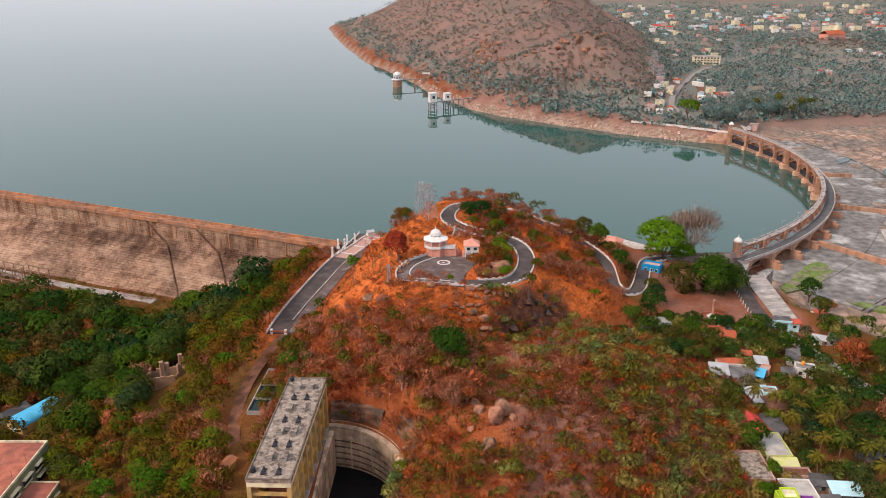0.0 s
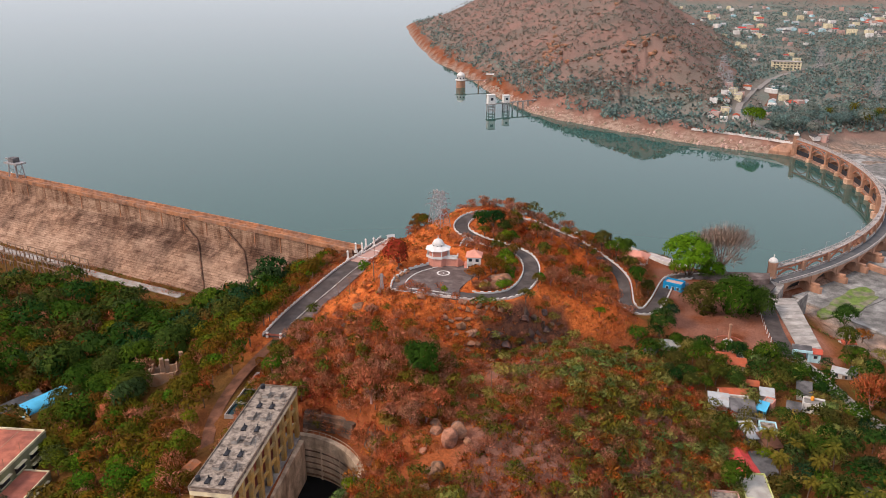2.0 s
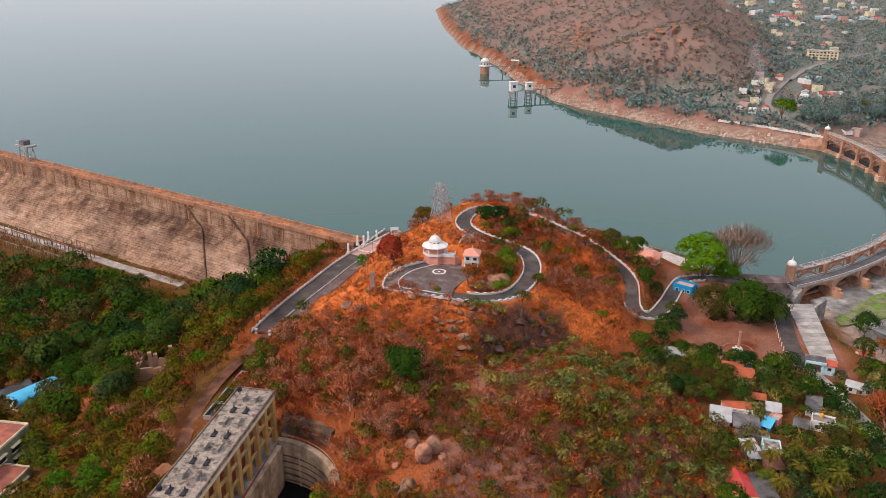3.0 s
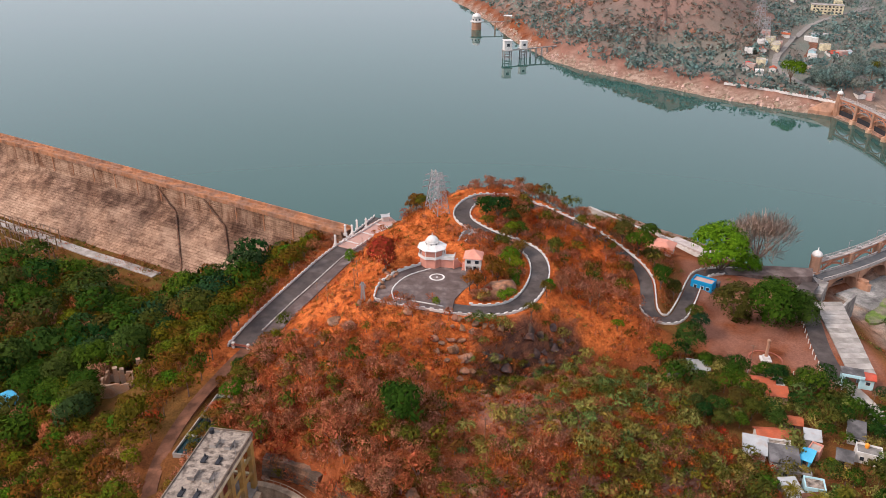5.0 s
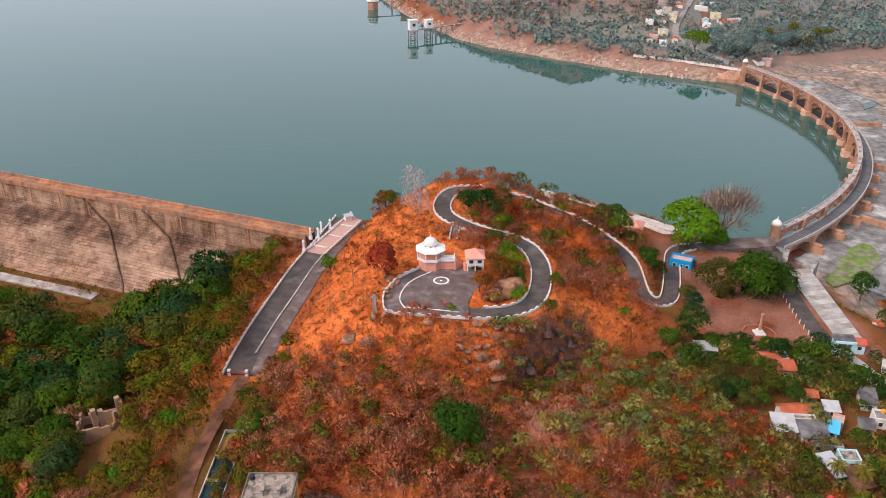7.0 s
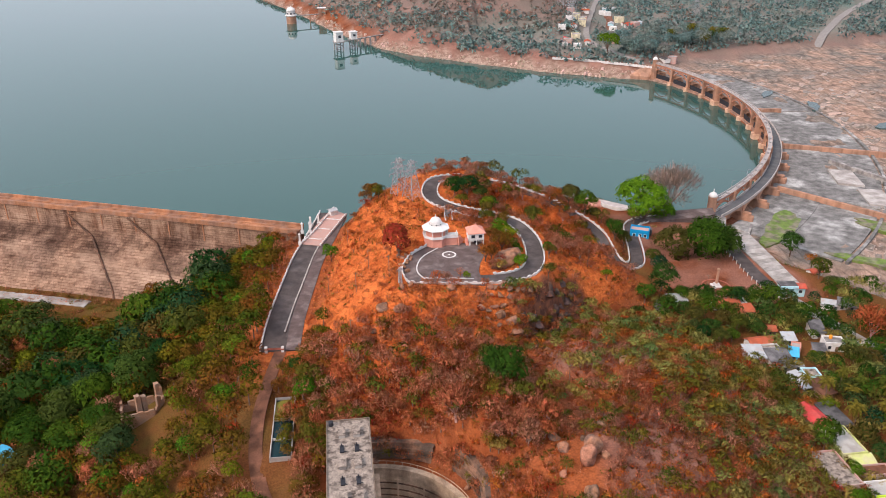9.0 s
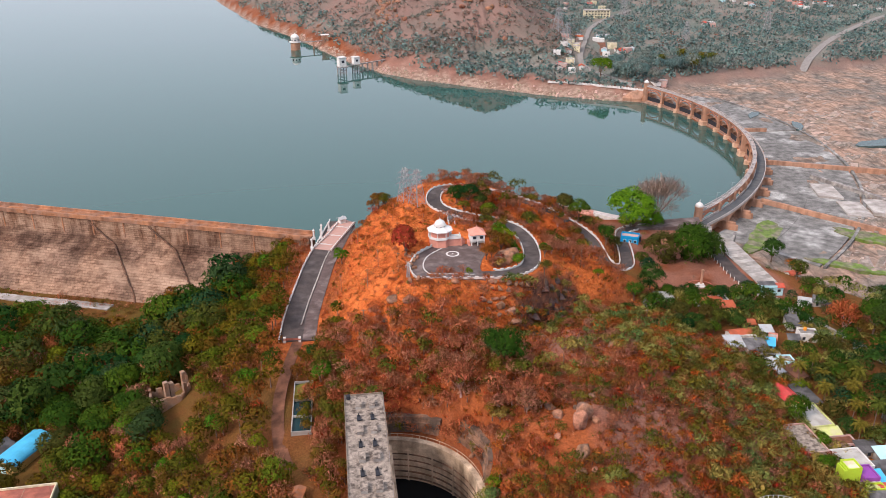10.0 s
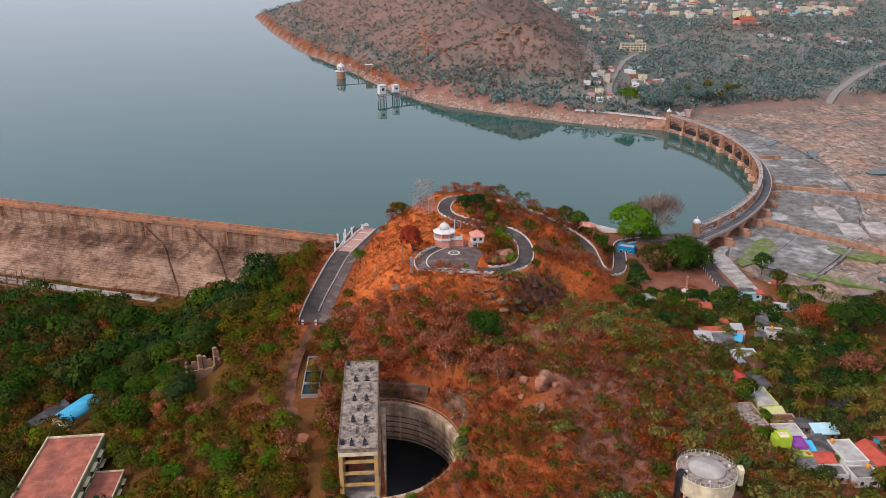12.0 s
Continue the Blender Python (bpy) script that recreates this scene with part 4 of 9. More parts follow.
    for k in (0, 16):
        x, y = on_weir(231.8, weir_bay(k))
        lo = 7.0 if k == 0 else -4.0
        tower = part("tower", Geo().lathe([(2.3, lo), (2.3, 9.0), (2.0, 9.4), (1.9, 15.1), (2.2, 15.3), (2.2, 15.7), (1.9, 15.8)], 8, x, y, 0.39), WEIR_STONE, weir, "octagonal masonry tower")
        part("dome", Geo().lathe([(2.0, 15.8), (1.9, 16.4), (1.5, 17.1), (0.9, 17.6), (0.25, 17.9), (0.12, 18.9), (0.02, 19.4)], 14, x, y), WHITE_CLEAN, tower, "white domed cap", smooth=True)
    foot = [on_weir(228.5, 20.2), on_weir(219, 23.0), on_weir(226, 25), on_weir(244, 23), on_weir(244, 19.8)]
    crown = [on_weir(231.5, 20.2), on_weir(230, 21.6), on_weir(232, 22.5), on_weir(241, 22), on_weir(241, 19.8)]
    pts = [(x, y, -4) for x, y in foot] + [(x, y, 2.6) for x, y in foot] + [(x, y, 8.2) for x, y in crown]
    ring5 = [(i, (i + 1) % 5) for i in range(5)]
    part("abutment", Geo().add(pts, [(i, j, 5 + j, 5 + i) for i, j in ring5] + [(5 + i, 5 + j, 10 + j, 10 + i) for i, j in ring5] + [(10, 11, 12, 13, 14)]), WEIR_STONE, weir)
    part("abutment", Geo().prism([on_weir(233, -57.2), on_weir(240, -57.0), on_weir(246, -59.4), on_weir(240, -61.0), on_weir(233, -59)], -3, 8.3), CONCRETE, weir)


WEIR_SILL = material("weir_sill", (0.36, 0.2, 0.14), vary=0.2, second=(0.26, 0.16, 0.12), patch=0.3)
build_weir()


def build_apron():
    cuts = [WEIR_A0 + 1.5, -40.8, -23.0, -5.0, WEIR_A1 - 1]
    for a0, a1 in zip(cuts[:-1], cuts[1:]):
        for r0, r1, z0, z1 in ((238, 262, 0.75, 0.6), (262.05, 288, 0.5, 0.4)):
            line = [on_weir(r0, a0 + 0.3 + (a1 - a0 - 0.6) * i / 10) for i in range(11)] + [on_weir(r1, a1 - 0.3 - (a1 - a0 - 0.6) * i / 10) for i in range(11)]
            tagged(part("apron", Geo().prism(line, -2, z0), APRON), "stained concrete apron below the weir", "apron", kind="structure")
        line = [(*on_weir(290, a0 + 0.3 + (a1 - a0 - 0.6) * i / 10), 0) for i in range(11)]
        tagged(part("end_sill", Geo().sweep(line, [(-0.7, -3), (0.7, -3), (0.7, 1.1), (-0.7, 1.1)]), APRON), "low end sill of the apron", "sill", kind="structure")
    for a, way, reach in ((-40.8, -54, (30, 62, 150)), (-23.0, -25.5, (30, 60, 150)), (-5.0, -8, (12, 18, 24))):
        x, y = on_weir(241, a)
        dx, dy = math.cos(radians(way)), math.sin(radians(way))
        line = [(x, y, 3.4)] + [(x + r * dx, y + r * dy, 3.2 - 0.006 * r) for r in reach]
        tagged(part("training_wall", Geo().sweep(line, [(-0.9, -5), (0.9, -5), (0.9, 0), (-0.9, 0)]), WEIR_STONE), "low orange masonry training wall", "wall", kind="structure")
    line = [(242, 412, 2.6), (250, 388, 2.6), (260, 357, 2.4), (274, 312, 2.2)]
    tagged(part("training_wall", Geo().sweep(line, [(-1.1, -5), (1.1, -5), (1.1, 0), (-1.1, 0)]), CONCRETE), "low brown-grey cross wall between the rocks", "wall", kind="structure")
    for k, (x, y) in enumerate(((233, 400), (246, 372), (231, 372))):
        tagged(part("apron", Geo().prism([(x, y), (x + 11, y - 4), (x + 4, y - 26), (x - 7, y - 20)], -2, 1.6 - 0.2 * k), PALE_CONCRETE), "smooth grey slab of the stilling basin", "apron", kind="structure")


APRON = material("apron_concrete", (0.165, 0.155, 0.145), vary=0.4, scale=0.25, fine=1.8, second=(0.36, 0.345, 0.325), patch=0.05, cover=0.58, bump=0.5)
build_apron()

# ---- plants ----
RNG = np.random.RandomState(11)


def leaf_cards(centres, outward, size, rng, lift=0.25):
    """Small four-sided leaf sprays at the centres, turned at random about the way out."""
    n = len(centres)
    normal = outward + rng.normal(0, 0.5, (n, 3)) + np.array([0, 0, lift])
    normal /= np.linalg.norm(normal, axis=1)[:, None] + 1e-9
    u = np.cross(normal, rng.normal(0, 1, (n, 3)))
    u /= np.linalg.norm(u, axis=1)[:, None] + 1e-9
    w = np.cross(normal, u)
    s = (size * rng.uniform(0.6, 1.35, n))[:, None]
    droop = normal * s * 0.25
    return np.stack([centres - u * s - w * s * 0.12, centres + u * s * 0.1 - w * s * 0.5 - droop, centres + u * s + w * s * 0.08, centres - u * s * 0.15 + w * s * 0.5 - droop], 1)


def twig_cards(centres, outward, size, rng, wide=0.06):
    """Thin tapering sprays that point outwards and up."""
    u = outward + rng.normal(0, 0.45, outward.shape) + np.array([0, 0, 0.35])
    u /= np.linalg.norm(u, axis=1)[:, None]
    w = np.cross(u, rng.normal(0, 1, outward.shape))
    w /= np.linalg.norm(w, axis=1)[:, None] + 1e-9
    l = (size * rng.uniform(1.4, 3.0, len(centres)))[:, None]
    return np.stack([centres - u * l - w * wide, centres + u * l - w * wide * 0.35, centres + u * l + w * wide * 0.35, centres - u * l + w * wide], 1)


def cards_mesh(name, quads, material, tint=None, normals=None):
    """Loose four-sided leaves as one mesh; with normals they are shaded as the rounded leaf mass that they clothe."""
    v = quads.reshape(-1, 3)
    me = bpy.data.meshes.new(name)
    me.vertices.add(len(v))
    me.vertices.foreach_set("co", v.ravel())
    me.loops.add(len(v))
    me.loops.foreach_set("vertex_index", np.arange(len(v)))
    me.polygons.add(len(quads))
    me.polygons.foreach_set("loop_start", np.arange(0, len(v), 4))
    me.update(calc_edges=True)
    me.materials.append(material)
    if tint is not None:
        me.attributes.new("tint", "FLOAT", "POINT").data.foreach_set("value", np.repeat(tint, 4))
    if normals is not None:
        me.attributes.new("custom_normal", "FLOAT_VECTOR", "POINT").data.foreach_set("vector", np.repeat(normals, 4, 0).ravel())
    return me


def unit(v):
    return v / (np.linalg.norm(v, axis=-1, keepdims=True) + 1e-9)


def crown_quads(rng, tall, wide, bole, outer, size, inner, lobes=9, lump=0.34, twig=0.0):
    """A crown of many rounded clumps: large leaf masses within, small sprays over them and past their edge.
    twig: how many sprays are thin twigs. Gives the leaves and the way each faces."""
    mid = np.array([0, 0, tall * (0.5 + bole * 0.42)])
    half = np.array([wide / 2, wide / 2, tall * (0.5 - bole * 0.42)])
    k = lobes + 5
    ways = rng.normal(0, 1, (k, 3))
    ways[:, 2] = np.where(ways[:, 2] < -0.3, -ways[:, 2], ways[:, 2])
    ways = unit(ways)
    far = rng.uniform(0.45, 0.72, k)
    far[:2] = 0.15
    hub = mid + ways * half * far[:, None]
    rad = half[0] * (0.56 - 0.22 * lump) * rng.uniform(0.75, 1.2, k)
    squash = np.array([1, 1, min(1.0, 0.35 + 0.65 * half[2] / half[0])])

    def shell(n, lo, hi):
        m = int(n * 2.4) + 8
        i = rng.choice(k, m, p=rad ** 2 / (rad ** 2).sum())
        d = rng.normal(0, 1, (m, 3))
        d[:, 2] = np.where(d[:, 2] < -0.4, -d[:, 2], d[:, 2])
        d = unit(d)
        p = hub[i] + d * squash * (rad[i] * rng.uniform(lo, hi, m))[:, None]
        depth = (np.linalg.norm((p[:, None] - hub[None]) / squash, axis=2) / rad).min(1)
        p, d = np.concatenate([p[depth > lo * 0.93], p])[:n], np.concatenate([d[depth > lo * 0.93], d])[:n]
        return p, d, unit(d * 0.8 + (p - mid) / half * 0.45 + np.array([0, 0, 0.2]))

    out, facing = [], []
    if inner:
        c, d, f = shell(inner, 0.6, 0.85)
        out.append(leaf_cards(c, d * 1.6, wide * 0.08, rng, 0.1))
        facing.append(f)
    thin = int(outer * twig)
    c, d, f = shell(outer - thin, 0.8 if inner else 0.5, 1.08)
    out.append(leaf_cards(c, d, size, rng))
    facing.append(f)
    if thin:
        c, d, f = shell(thin, 0.4, 1.08)
        out.append(twig_cards(c, unit(d * 0.4 + (c - mid * 0.5) / half), size, rng, 0.055 if twig > 0.8 else 0.07))
        facing.append(f)
    return np.concatenate(out), np.concatenate(facing)


def crown_mesh(leaf, quads, facing):
    return cards_mesh("crown", quads, leaf, None, facing)


def broad_tree(seed, tall, wide, leaf, outer=900, size=0.28, inner=110, bole=0.25, lobes=9, lump=0.34, twig=0.0, trunk=BARK):
    """Trunk, limbs and a lobed crown, about its own foot."""
    rng = np.random.RandomState(seed)
    wood = Geo()
    r0 = tall * 0.024 + 0.06
    fork = (rng.normal(0, 0.02) * tall, rng.normal(0, 0.02) * tall, tall * (bole * 0.8 + 0.05))
    wood.tube((0, 0, -0.6), fork, r0 * 1.25, r0 * 0.8, 7)
    for k in range(7):
        a, e = 2.399 * k, rng.uniform(0.25, 0.7)
        x, y, z = wide * e * 0.5 * math.cos(a), wide * e * 0.5 * math.sin(a), tall * rng.uniform(0.6, 0.85)
        bend = (fork[0] * 0.5 + x * 0.5, fork[1] * 0.5 + y * 0.5, fork[2] * 0.5 + z * 0.5)
        wood.tube(fork, bend, r0 * 0.55, r0 * 0.32, 5)
        wood.tube(bend, (x, y, z), r0 * 0.32, r0 * 0.1, 4)
    return wood.mesh("trunk", trunk), crown_mesh(leaf, *crown_quads(rng, tall, wide, bole, outer, size, inner, lobes, lump, twig))


def bare_tree(seed, tall, wide, bark):
    rng = np.random.RandomState(seed)
    wood = Geo()

    def grow(p, d, length, r, depth):
        q = p + d * length
        wood.tube(p, q, r, r * 0.62, 4 if depth > 1 else 5)
        if depth < 4:
            for _ in range(4 if depth < 3 else 3):
                e = d + Vector(rng.normal(0, 0.48, 3)) * (wide / tall + 0.25)
                e.z = abs(e.z) * 0.8 + 0.12
                grow(q, e.normalized(), length * rng.uniform(0.6, 0.82), r * 0.58, depth + 1)

    grow(Vector((0, 0, -0.4)), Vector((rng.normal(0, 0.1), rng.normal(0, 0.1), 1)).normalized(), tall * 0.29, tall * 0.022 + 0.05, 0)
    return wood.mesh("branch_crown", bark), None


def palm_tree(seed, tall):
    rng = np.random.RandomState(seed)
    wood = Geo()
    p = Vector((0, 0, -0.5))
    bend = Vector((rng.normal(0, 0.06), rng.normal(0, 0.06), 0))
    for k in range(5):
        q = p + Vector((0, 0, (tall + 0.5) / 5)) + bend * k * tall / 12
        wood.tube(p, q, 0.2 - 0.015 * k, 0.185 - 0.015 * k, 7)
        p = q
    quads = []
    for k in range(19):
        a, up = 2.399 * k, 0.95 - 0.085 * k
        d, side = np.array([math.cos(a), math.sin(a), 0]), np.array([-math.sin(a), math.cos(a), 0])
        pts, x, z = [], 0.0, 0.0
        for s in range(8):
            pts.append(np.array(p) + d * x + np.array([0, 0, z]))
            x += 0.52 * max(0.35, math.cos(up))
            z += 0.52 * math.sin(up)
            up -= 0.28
        for s in range(7):
            w = 0.6 * (1 - abs(s - 2.8) / 6)
            for e in (-1, 1):
                for h in (0, 0.5):
                    b, c = pts[s] * (1 - h) + pts[s + 1] * h, pts[s] * (0.6 - h) + pts[s + 1] * (0.4 + h)
                    tip = side * e * w + d * 0.3 - np.array([0, 0, 0.45 * w])
                    quads.append([b, c, c + tip * 0.92, b + tip])
    return wood.mesh("trunk", BARK), cards_mesh("fronds", np.array(quads), LEAF_PALM)


KINDS = {}


def plant_kind(key, made, name, label, category, group):
    root = thing(name, label, category, group=group)
    trunk, crown = made
    part(trunk.name.split(".")[0], trunk, None, root)
    if crown is not None:
        part(crown.name.split(".")[0], crown, None, root)
    KINDS.setdefault(key, []).append([root, False])


for s in range(3):
    plant_kind("deep", broad_tree(20 + s, 11, 12, LEAF_DEEP, 1300, 0.29, 150), "tree", "dense dark green broadleaf tree in the valley wood", "tree", "trees of the valley wood")
    plant_kind("bright", broad_tree(30 + s, 9, 9.5, LEAF_BRIGHT, 1000, 0.27, 110), "tree", "fresh green broadleaf tree with a full crown", "tree", "green trees")
    plant_kind("olive", broad_tree(40 + s, 7, 7.5, LEAF_OLIVE, 720, 0.22, 50, lump=0.55, twig=0.45), "tree", "thin olive-leaved tree on the dry slope", "tree", "olive trees of the slope")
    plant_kind("slope", broad_tree(45 + s, 7.5, 8.2, LEAF_SLOPE, 950, 0.25, 70, lump=0.5, twig=0.2), "tree", "yellow-green tree of the dry slope", "tree", "trees of the west slope")
    plant_kind("rust", broad_tree(50 + s, 5.5, 6.5, LEAF_RUST, 560, 0.2, 18, lump=0.5, twig=0.6), "tree", "half-bare rust-coloured tree on the slope", "tree", "rusty trees of the slope")
    plant_kind("grey", broad_tree(60 + s, 5, 8.5, LEAF_GREY, 950, 0.2, 60, bole=0.15, lump=0.6, twig=0.55), "tree", "spreading grey-green thorn tree", "tree", "thorn trees")
    plant_kind("twig", broad_tree(100 + s, 5.5, 6.5, TWIGS, 820, 0.2, 26, bole=0.1, lump=0.4, twig=0.7, trunk=DRY_TWIG), "tree", "leafless tree with a haze of pinkish brown twigs", "tree", "leafless twiggy trees")
    plant_kind("bare", bare_tree(70 + s, 6.5, 6, TWIGS), "tree", "leafless pinkish grey tree", "tree", "leafless trees")
    plant_kind("palm", palm_tree(80 + s, 8.5 + 1.2 * s), "palm_tree", "coconut palm with drooping yellow-green fronds", "palm", "coconut palms")
plant_kind("darkred", broad_tree(90, 6, 7, LEAF_DARKRED, 1500, 0.3, 110, bole=0.12), "tree", "dark red leafy tree beside the plaza wall", "tree", "")
plant_kind("lakeside", broad_tree(91, 17, 18, LEAF_LAKE, 3200, 0.36, 160, bole=0.12, lobes=22, lump=0.8), "tree", "broad bright green tree by the lake shore", "tree", "")
plant_kind("banyan", broad_tree(92, 16, 18, LEAF_DEEP, 2800, 0.36, 200, bole=0.06, lobes=20, lump=0.6), "tree", "wide dark green tree beside the memorial garden", "tree", "")
plant_kind("bigbare", broad_tree(93, 14, 17, TWIGS_PALE, 2600, 0.42, 0, bole=0.15, twig=1.0, trunk=DRY_TWIG, lobes=14, lump=0.7), "tree", "tall leafless greyish pink tree by the shore", "tree", "")


def plant(key, x, y, scale=1.0, z=None):
    stock = KINDS[key]
    entry = stock[RNG.randint(len(stock))]
    z = ground_at(x, y) if z is None else z
    m = pose(x, y, z - 0.1, 0, 0, RNG.uniform(0, 360)) @ Matrix.Diagonal((scale, scale, scale * RNG.uniform(0.88, 1.12), 1))
    if not entry[1]:
        entry[1] = True
        entry[0].matrix_basis = m
        return entry[0]
    return copy_thing(entry[0], m) if tuple(entry[0].scale) == (1, 1, 1) else place_copy(entry[0], m)


def place_copy(root, m):
    made = copy_thing(root, m)
    made.matrix_basis = m
    return made


ROADS = ((DAM_ROAD, 6.5), (LOOP_ROAD, 3.9), (BACK_ROAD, 3.8), (TRACK, 2.0), (VILLAGE_ROAD, 3.2))
# x, y, radius of what plants keep clear of
KEEP = [(-37, 165, 7), (-37, 150, 8), (-37, 180, 8), (46, 128, 9.5), (-131, 194, 16), (-114, 186, 10), (-140, 238, 9), (-149, 232, 7), (-57, 206, 4), (-57, 198, 4),
        (-57, 213, 4), (-54, 168, 3.4), (0, 270, 8), (12, 269, 5), (100, 272, 14), (112, 276, 12), (88, 311, 6), (122, 260, 6), (14, 163, 5), (10, 154, 4), (92, 316, 5), (90, 350, 16), (96, 336, 10)]


def clear(X, Y, margin=0.0):
    ok = np.ones(len(X), bool)
    for line, half in ROADS:
        ok &= along(X, Y, line)[0] > half + margin
    ok &= inside(X, Y, PLAZA) < -0.8 - margin
    ok &= inside(X, Y, LAKE) < -3
    for x, y, r in KEEP:
        ok &= np.hypot(X - x, Y - y) > r + margin
    ok &= ~((np.hypot(X - SHAFT_C[0], Y - SHAFT_C[1]) < SHAFT_R + 2.8 + margin) & (X > -38))
    # the dam's own body
    n = (X - DAM_END[0]) * DAM_DIR[1] * -1 + (Y - DAM_END[1]) * DAM_DIR[0]
    face = np.where(n < 5, 18.0, 5.0 - (n - 5) * 1.105)
    ok &= ~((X < -44) & (n < 40) & (height(X, Y) < face + 0.5))
    if margin >= 1:
        ok &= ~((X < -110) & (n < 52) & (n > 0))
    return ok


def scattered(n, box, chance, margin=0.0, apart=0.0):
    """Random places in a box, kept with a chance that depends on the place."""
    X, Y = RNG.uniform(box[0], box[1], n), RNG.uniform(box[2], box[3], n)
    H = height(X, Y)
    keep = (RNG.rand(n) < chance(X, Y, H)) & clear(X, Y, margin)
    X, Y, H = X[keep], Y[keep], H[keep]
    if apart:
        cells, ok = {}, []
        for i in range(len(X)):
            c = (int(X[i] // apart), int(Y[i] // apart))
            near = [j for a in (-1, 0, 1) for b in (-1, 0, 1) for j in cells.get((c[0] + a, c[1] + b), ())]
            if all((X[i] - X[j]) ** 2 + (Y[i] - Y[j]) ** 2 > apart * apart for j in near):
                cells.setdefault(c, []).append(i)
                ok.append(i)
        X, Y, H = X[ok], Y[ok], H[ok]
    return X, Y, H


LIGHT = {}


def light_kind(key, tall, wide, outer, size, inner, bole=0.25, lump=0.34, twig=0.0):
    """A plainer crown with a plain trunk, for the far and joined trees of the wood."""
    rng = np.random.RandomState(sum(map(ord, key)))
    LIGHT[key] = ([crown_quads(rng, tall, wide, bole, outer, size, inner, 9, lump, twig) for _ in range(4)], tall * bole)


light_kind("deep", 11, 12, 350, 0.45, 66)
light_kind("bright", 9, 9.5, 520, 0.34, 80)
light_kind("olive", 6.5, 7.5, 210, 0.32, 36, lump=0.5, twig=0.35)
light_kind("slope", 7.5, 8.2, 270, 0.35, 42, lump=0.5, twig=0.2)
light_kind("rust", 5.5, 6.5, 190, 0.27, 14, lump=0.5, twig=0.6)
light_kind("grey", 4.6, 8.0, 300, 0.26, 40, 0.15, 0.45, 0.45)
light_kind("twig", 5.5, 6.5, 280, 0.25, 14, 0.1, 0.4, 0.65)


def joined_trees(key, leaf, places, label):
    """The many trees of a wood as one mesh, with trunks of four sides."""
    made, bole = LIGHT[key]
    crowns, trunks, tint, facing, bark_facing = [], [], [], [], []
    for x, y, h, s in places:
        q, f = made[RNG.randint(4)]
        a = RNG.uniform(0, 6.28)
        c, n = math.cos(a) * s, math.sin(a) * s
        crowns.append(np.stack([q[..., 0] * c - q[..., 1] * n + x, q[..., 0] * n + q[..., 1] * c + y, q[..., 2] * s * RNG.uniform(0.88, 1.12) + h - 0.1], -1))
        tint.append(np.full(len(q), RNG.rand()))
        c, n = c / s, n / s
        facing.append(np.stack([f[:, 0] * c - f[:, 1] * n, f[:, 0] * n + f[:, 1] * c, f[:, 2]], -1))
        r, top = 0.2 * s, bole * 1.7 * s
        ring = [(r, 0), (0, r), (-r, 0), (0, -r)]
        trunks += [[(x + p[0], y + p[1], h - 0.5), (x + t[0], y + t[1], h - 0.5), (x + t[0] * 0.6, y + t[1] * 0.6, h + top), (x + p[0] * 0.6, y + p[1] * 0.6, h + top)] for p, t in zip(ring, ring[1:] + ring[:1])]
        bark_facing.append(unit(np.array([(p[0] + t[0], p[1] + t[1], 0.2 * r) for p, t in zip(ring, ring[1:] + ring[:1])])))
    quads = np.concatenate(crowns + [np.array(trunks)])
    me = cards_mesh("woodland", quads, leaf, np.concatenate(tint + [np.zeros(len(trunks))]), np.concatenate(facing + bark_facing))
    me.materials.append(BARK)
    me.polygons.foreach_set("material_index", np.r_[np.zeros(len(quads) - len(trunks), int), np.ones(len(trunks), int)])
    tagged(new("woodland", me), label, "trees", kind="stuff")


def scatter_trees(key, n, box, chance, lo, hi, apart, single=30, most=290, margin=1.0, leaf=None, label=""):
    """Places trees: those nearest the overlook as things of their own, the others joined."""
    X, Y, H = scattered(n, box, chance, margin, apart)
    rows = sorted(zip(X, Y, H, RNG.uniform(lo, hi, len(X))), key=lambda p: math.hypot(p[0] + 5, p[1] - 60))
    rest = rows[single:]
    rows = rows[:single] + [rest[i] for i in RNG.permutation(len(rest))[:most - single]]
    for x, y, h, s in rows[:single]:
        plant(key, x, y, s, h)
    if len(rows) > single and leaf:
        joined_trees(key, leaf, rows[single:], label)


HOUSES = [(93.5, 251), (97.6, 245.5), (91.8, 225.5), (86, 219), (92.3, 217), (100.8, 221.5), (101.8, 226.5), (98.8, 233), (114.2, 222), (114, 230.5), (107.5, 219.5), (91, 203), (95.5, 199.5),
          (85.6, 186.3), (90.4, 186), (85.5, 179), (85.5, 173), (77, 170), (77, 163), (87.8, 166), (84.5, 157.3), (79.6, 151.7), (83.4, 150.4), (87.5, 145.8), (90.8, 151.5), (96.5, 151), (96.5, 144),
          (95.8, 138.6), (88, 140), (104.2, 149), (104.2, 142), (96.5, 159), (82.4, 143.5), (110, 150), (77.6, 254.5), (133, 249), (111, 176), (97, 207)]
KEEP += [(130, y, 7.5) for y in range(262, 316, 6)] + [(120.5, y, 3.6) for y in range(262, 316, 5)] + [(x, y, 3.7) for x, y in HOUSES]
west_slope = lambda X, Y, H: sstep(-46, -54, X) * sstep(-22, -12, H)
KEEP += [(67, 273, 4.5), (73, 272, 6), (79, 276, 5), (72, 264, 4)]
KEEP += [(-94.8, 240, 9.5), (-92, 230, 7), (-90, 224, 5), (-54, 217, 4), (-54, 190, 5), (-53, 183, 4), (-137, 229, 8), (-130, 221, 6)]
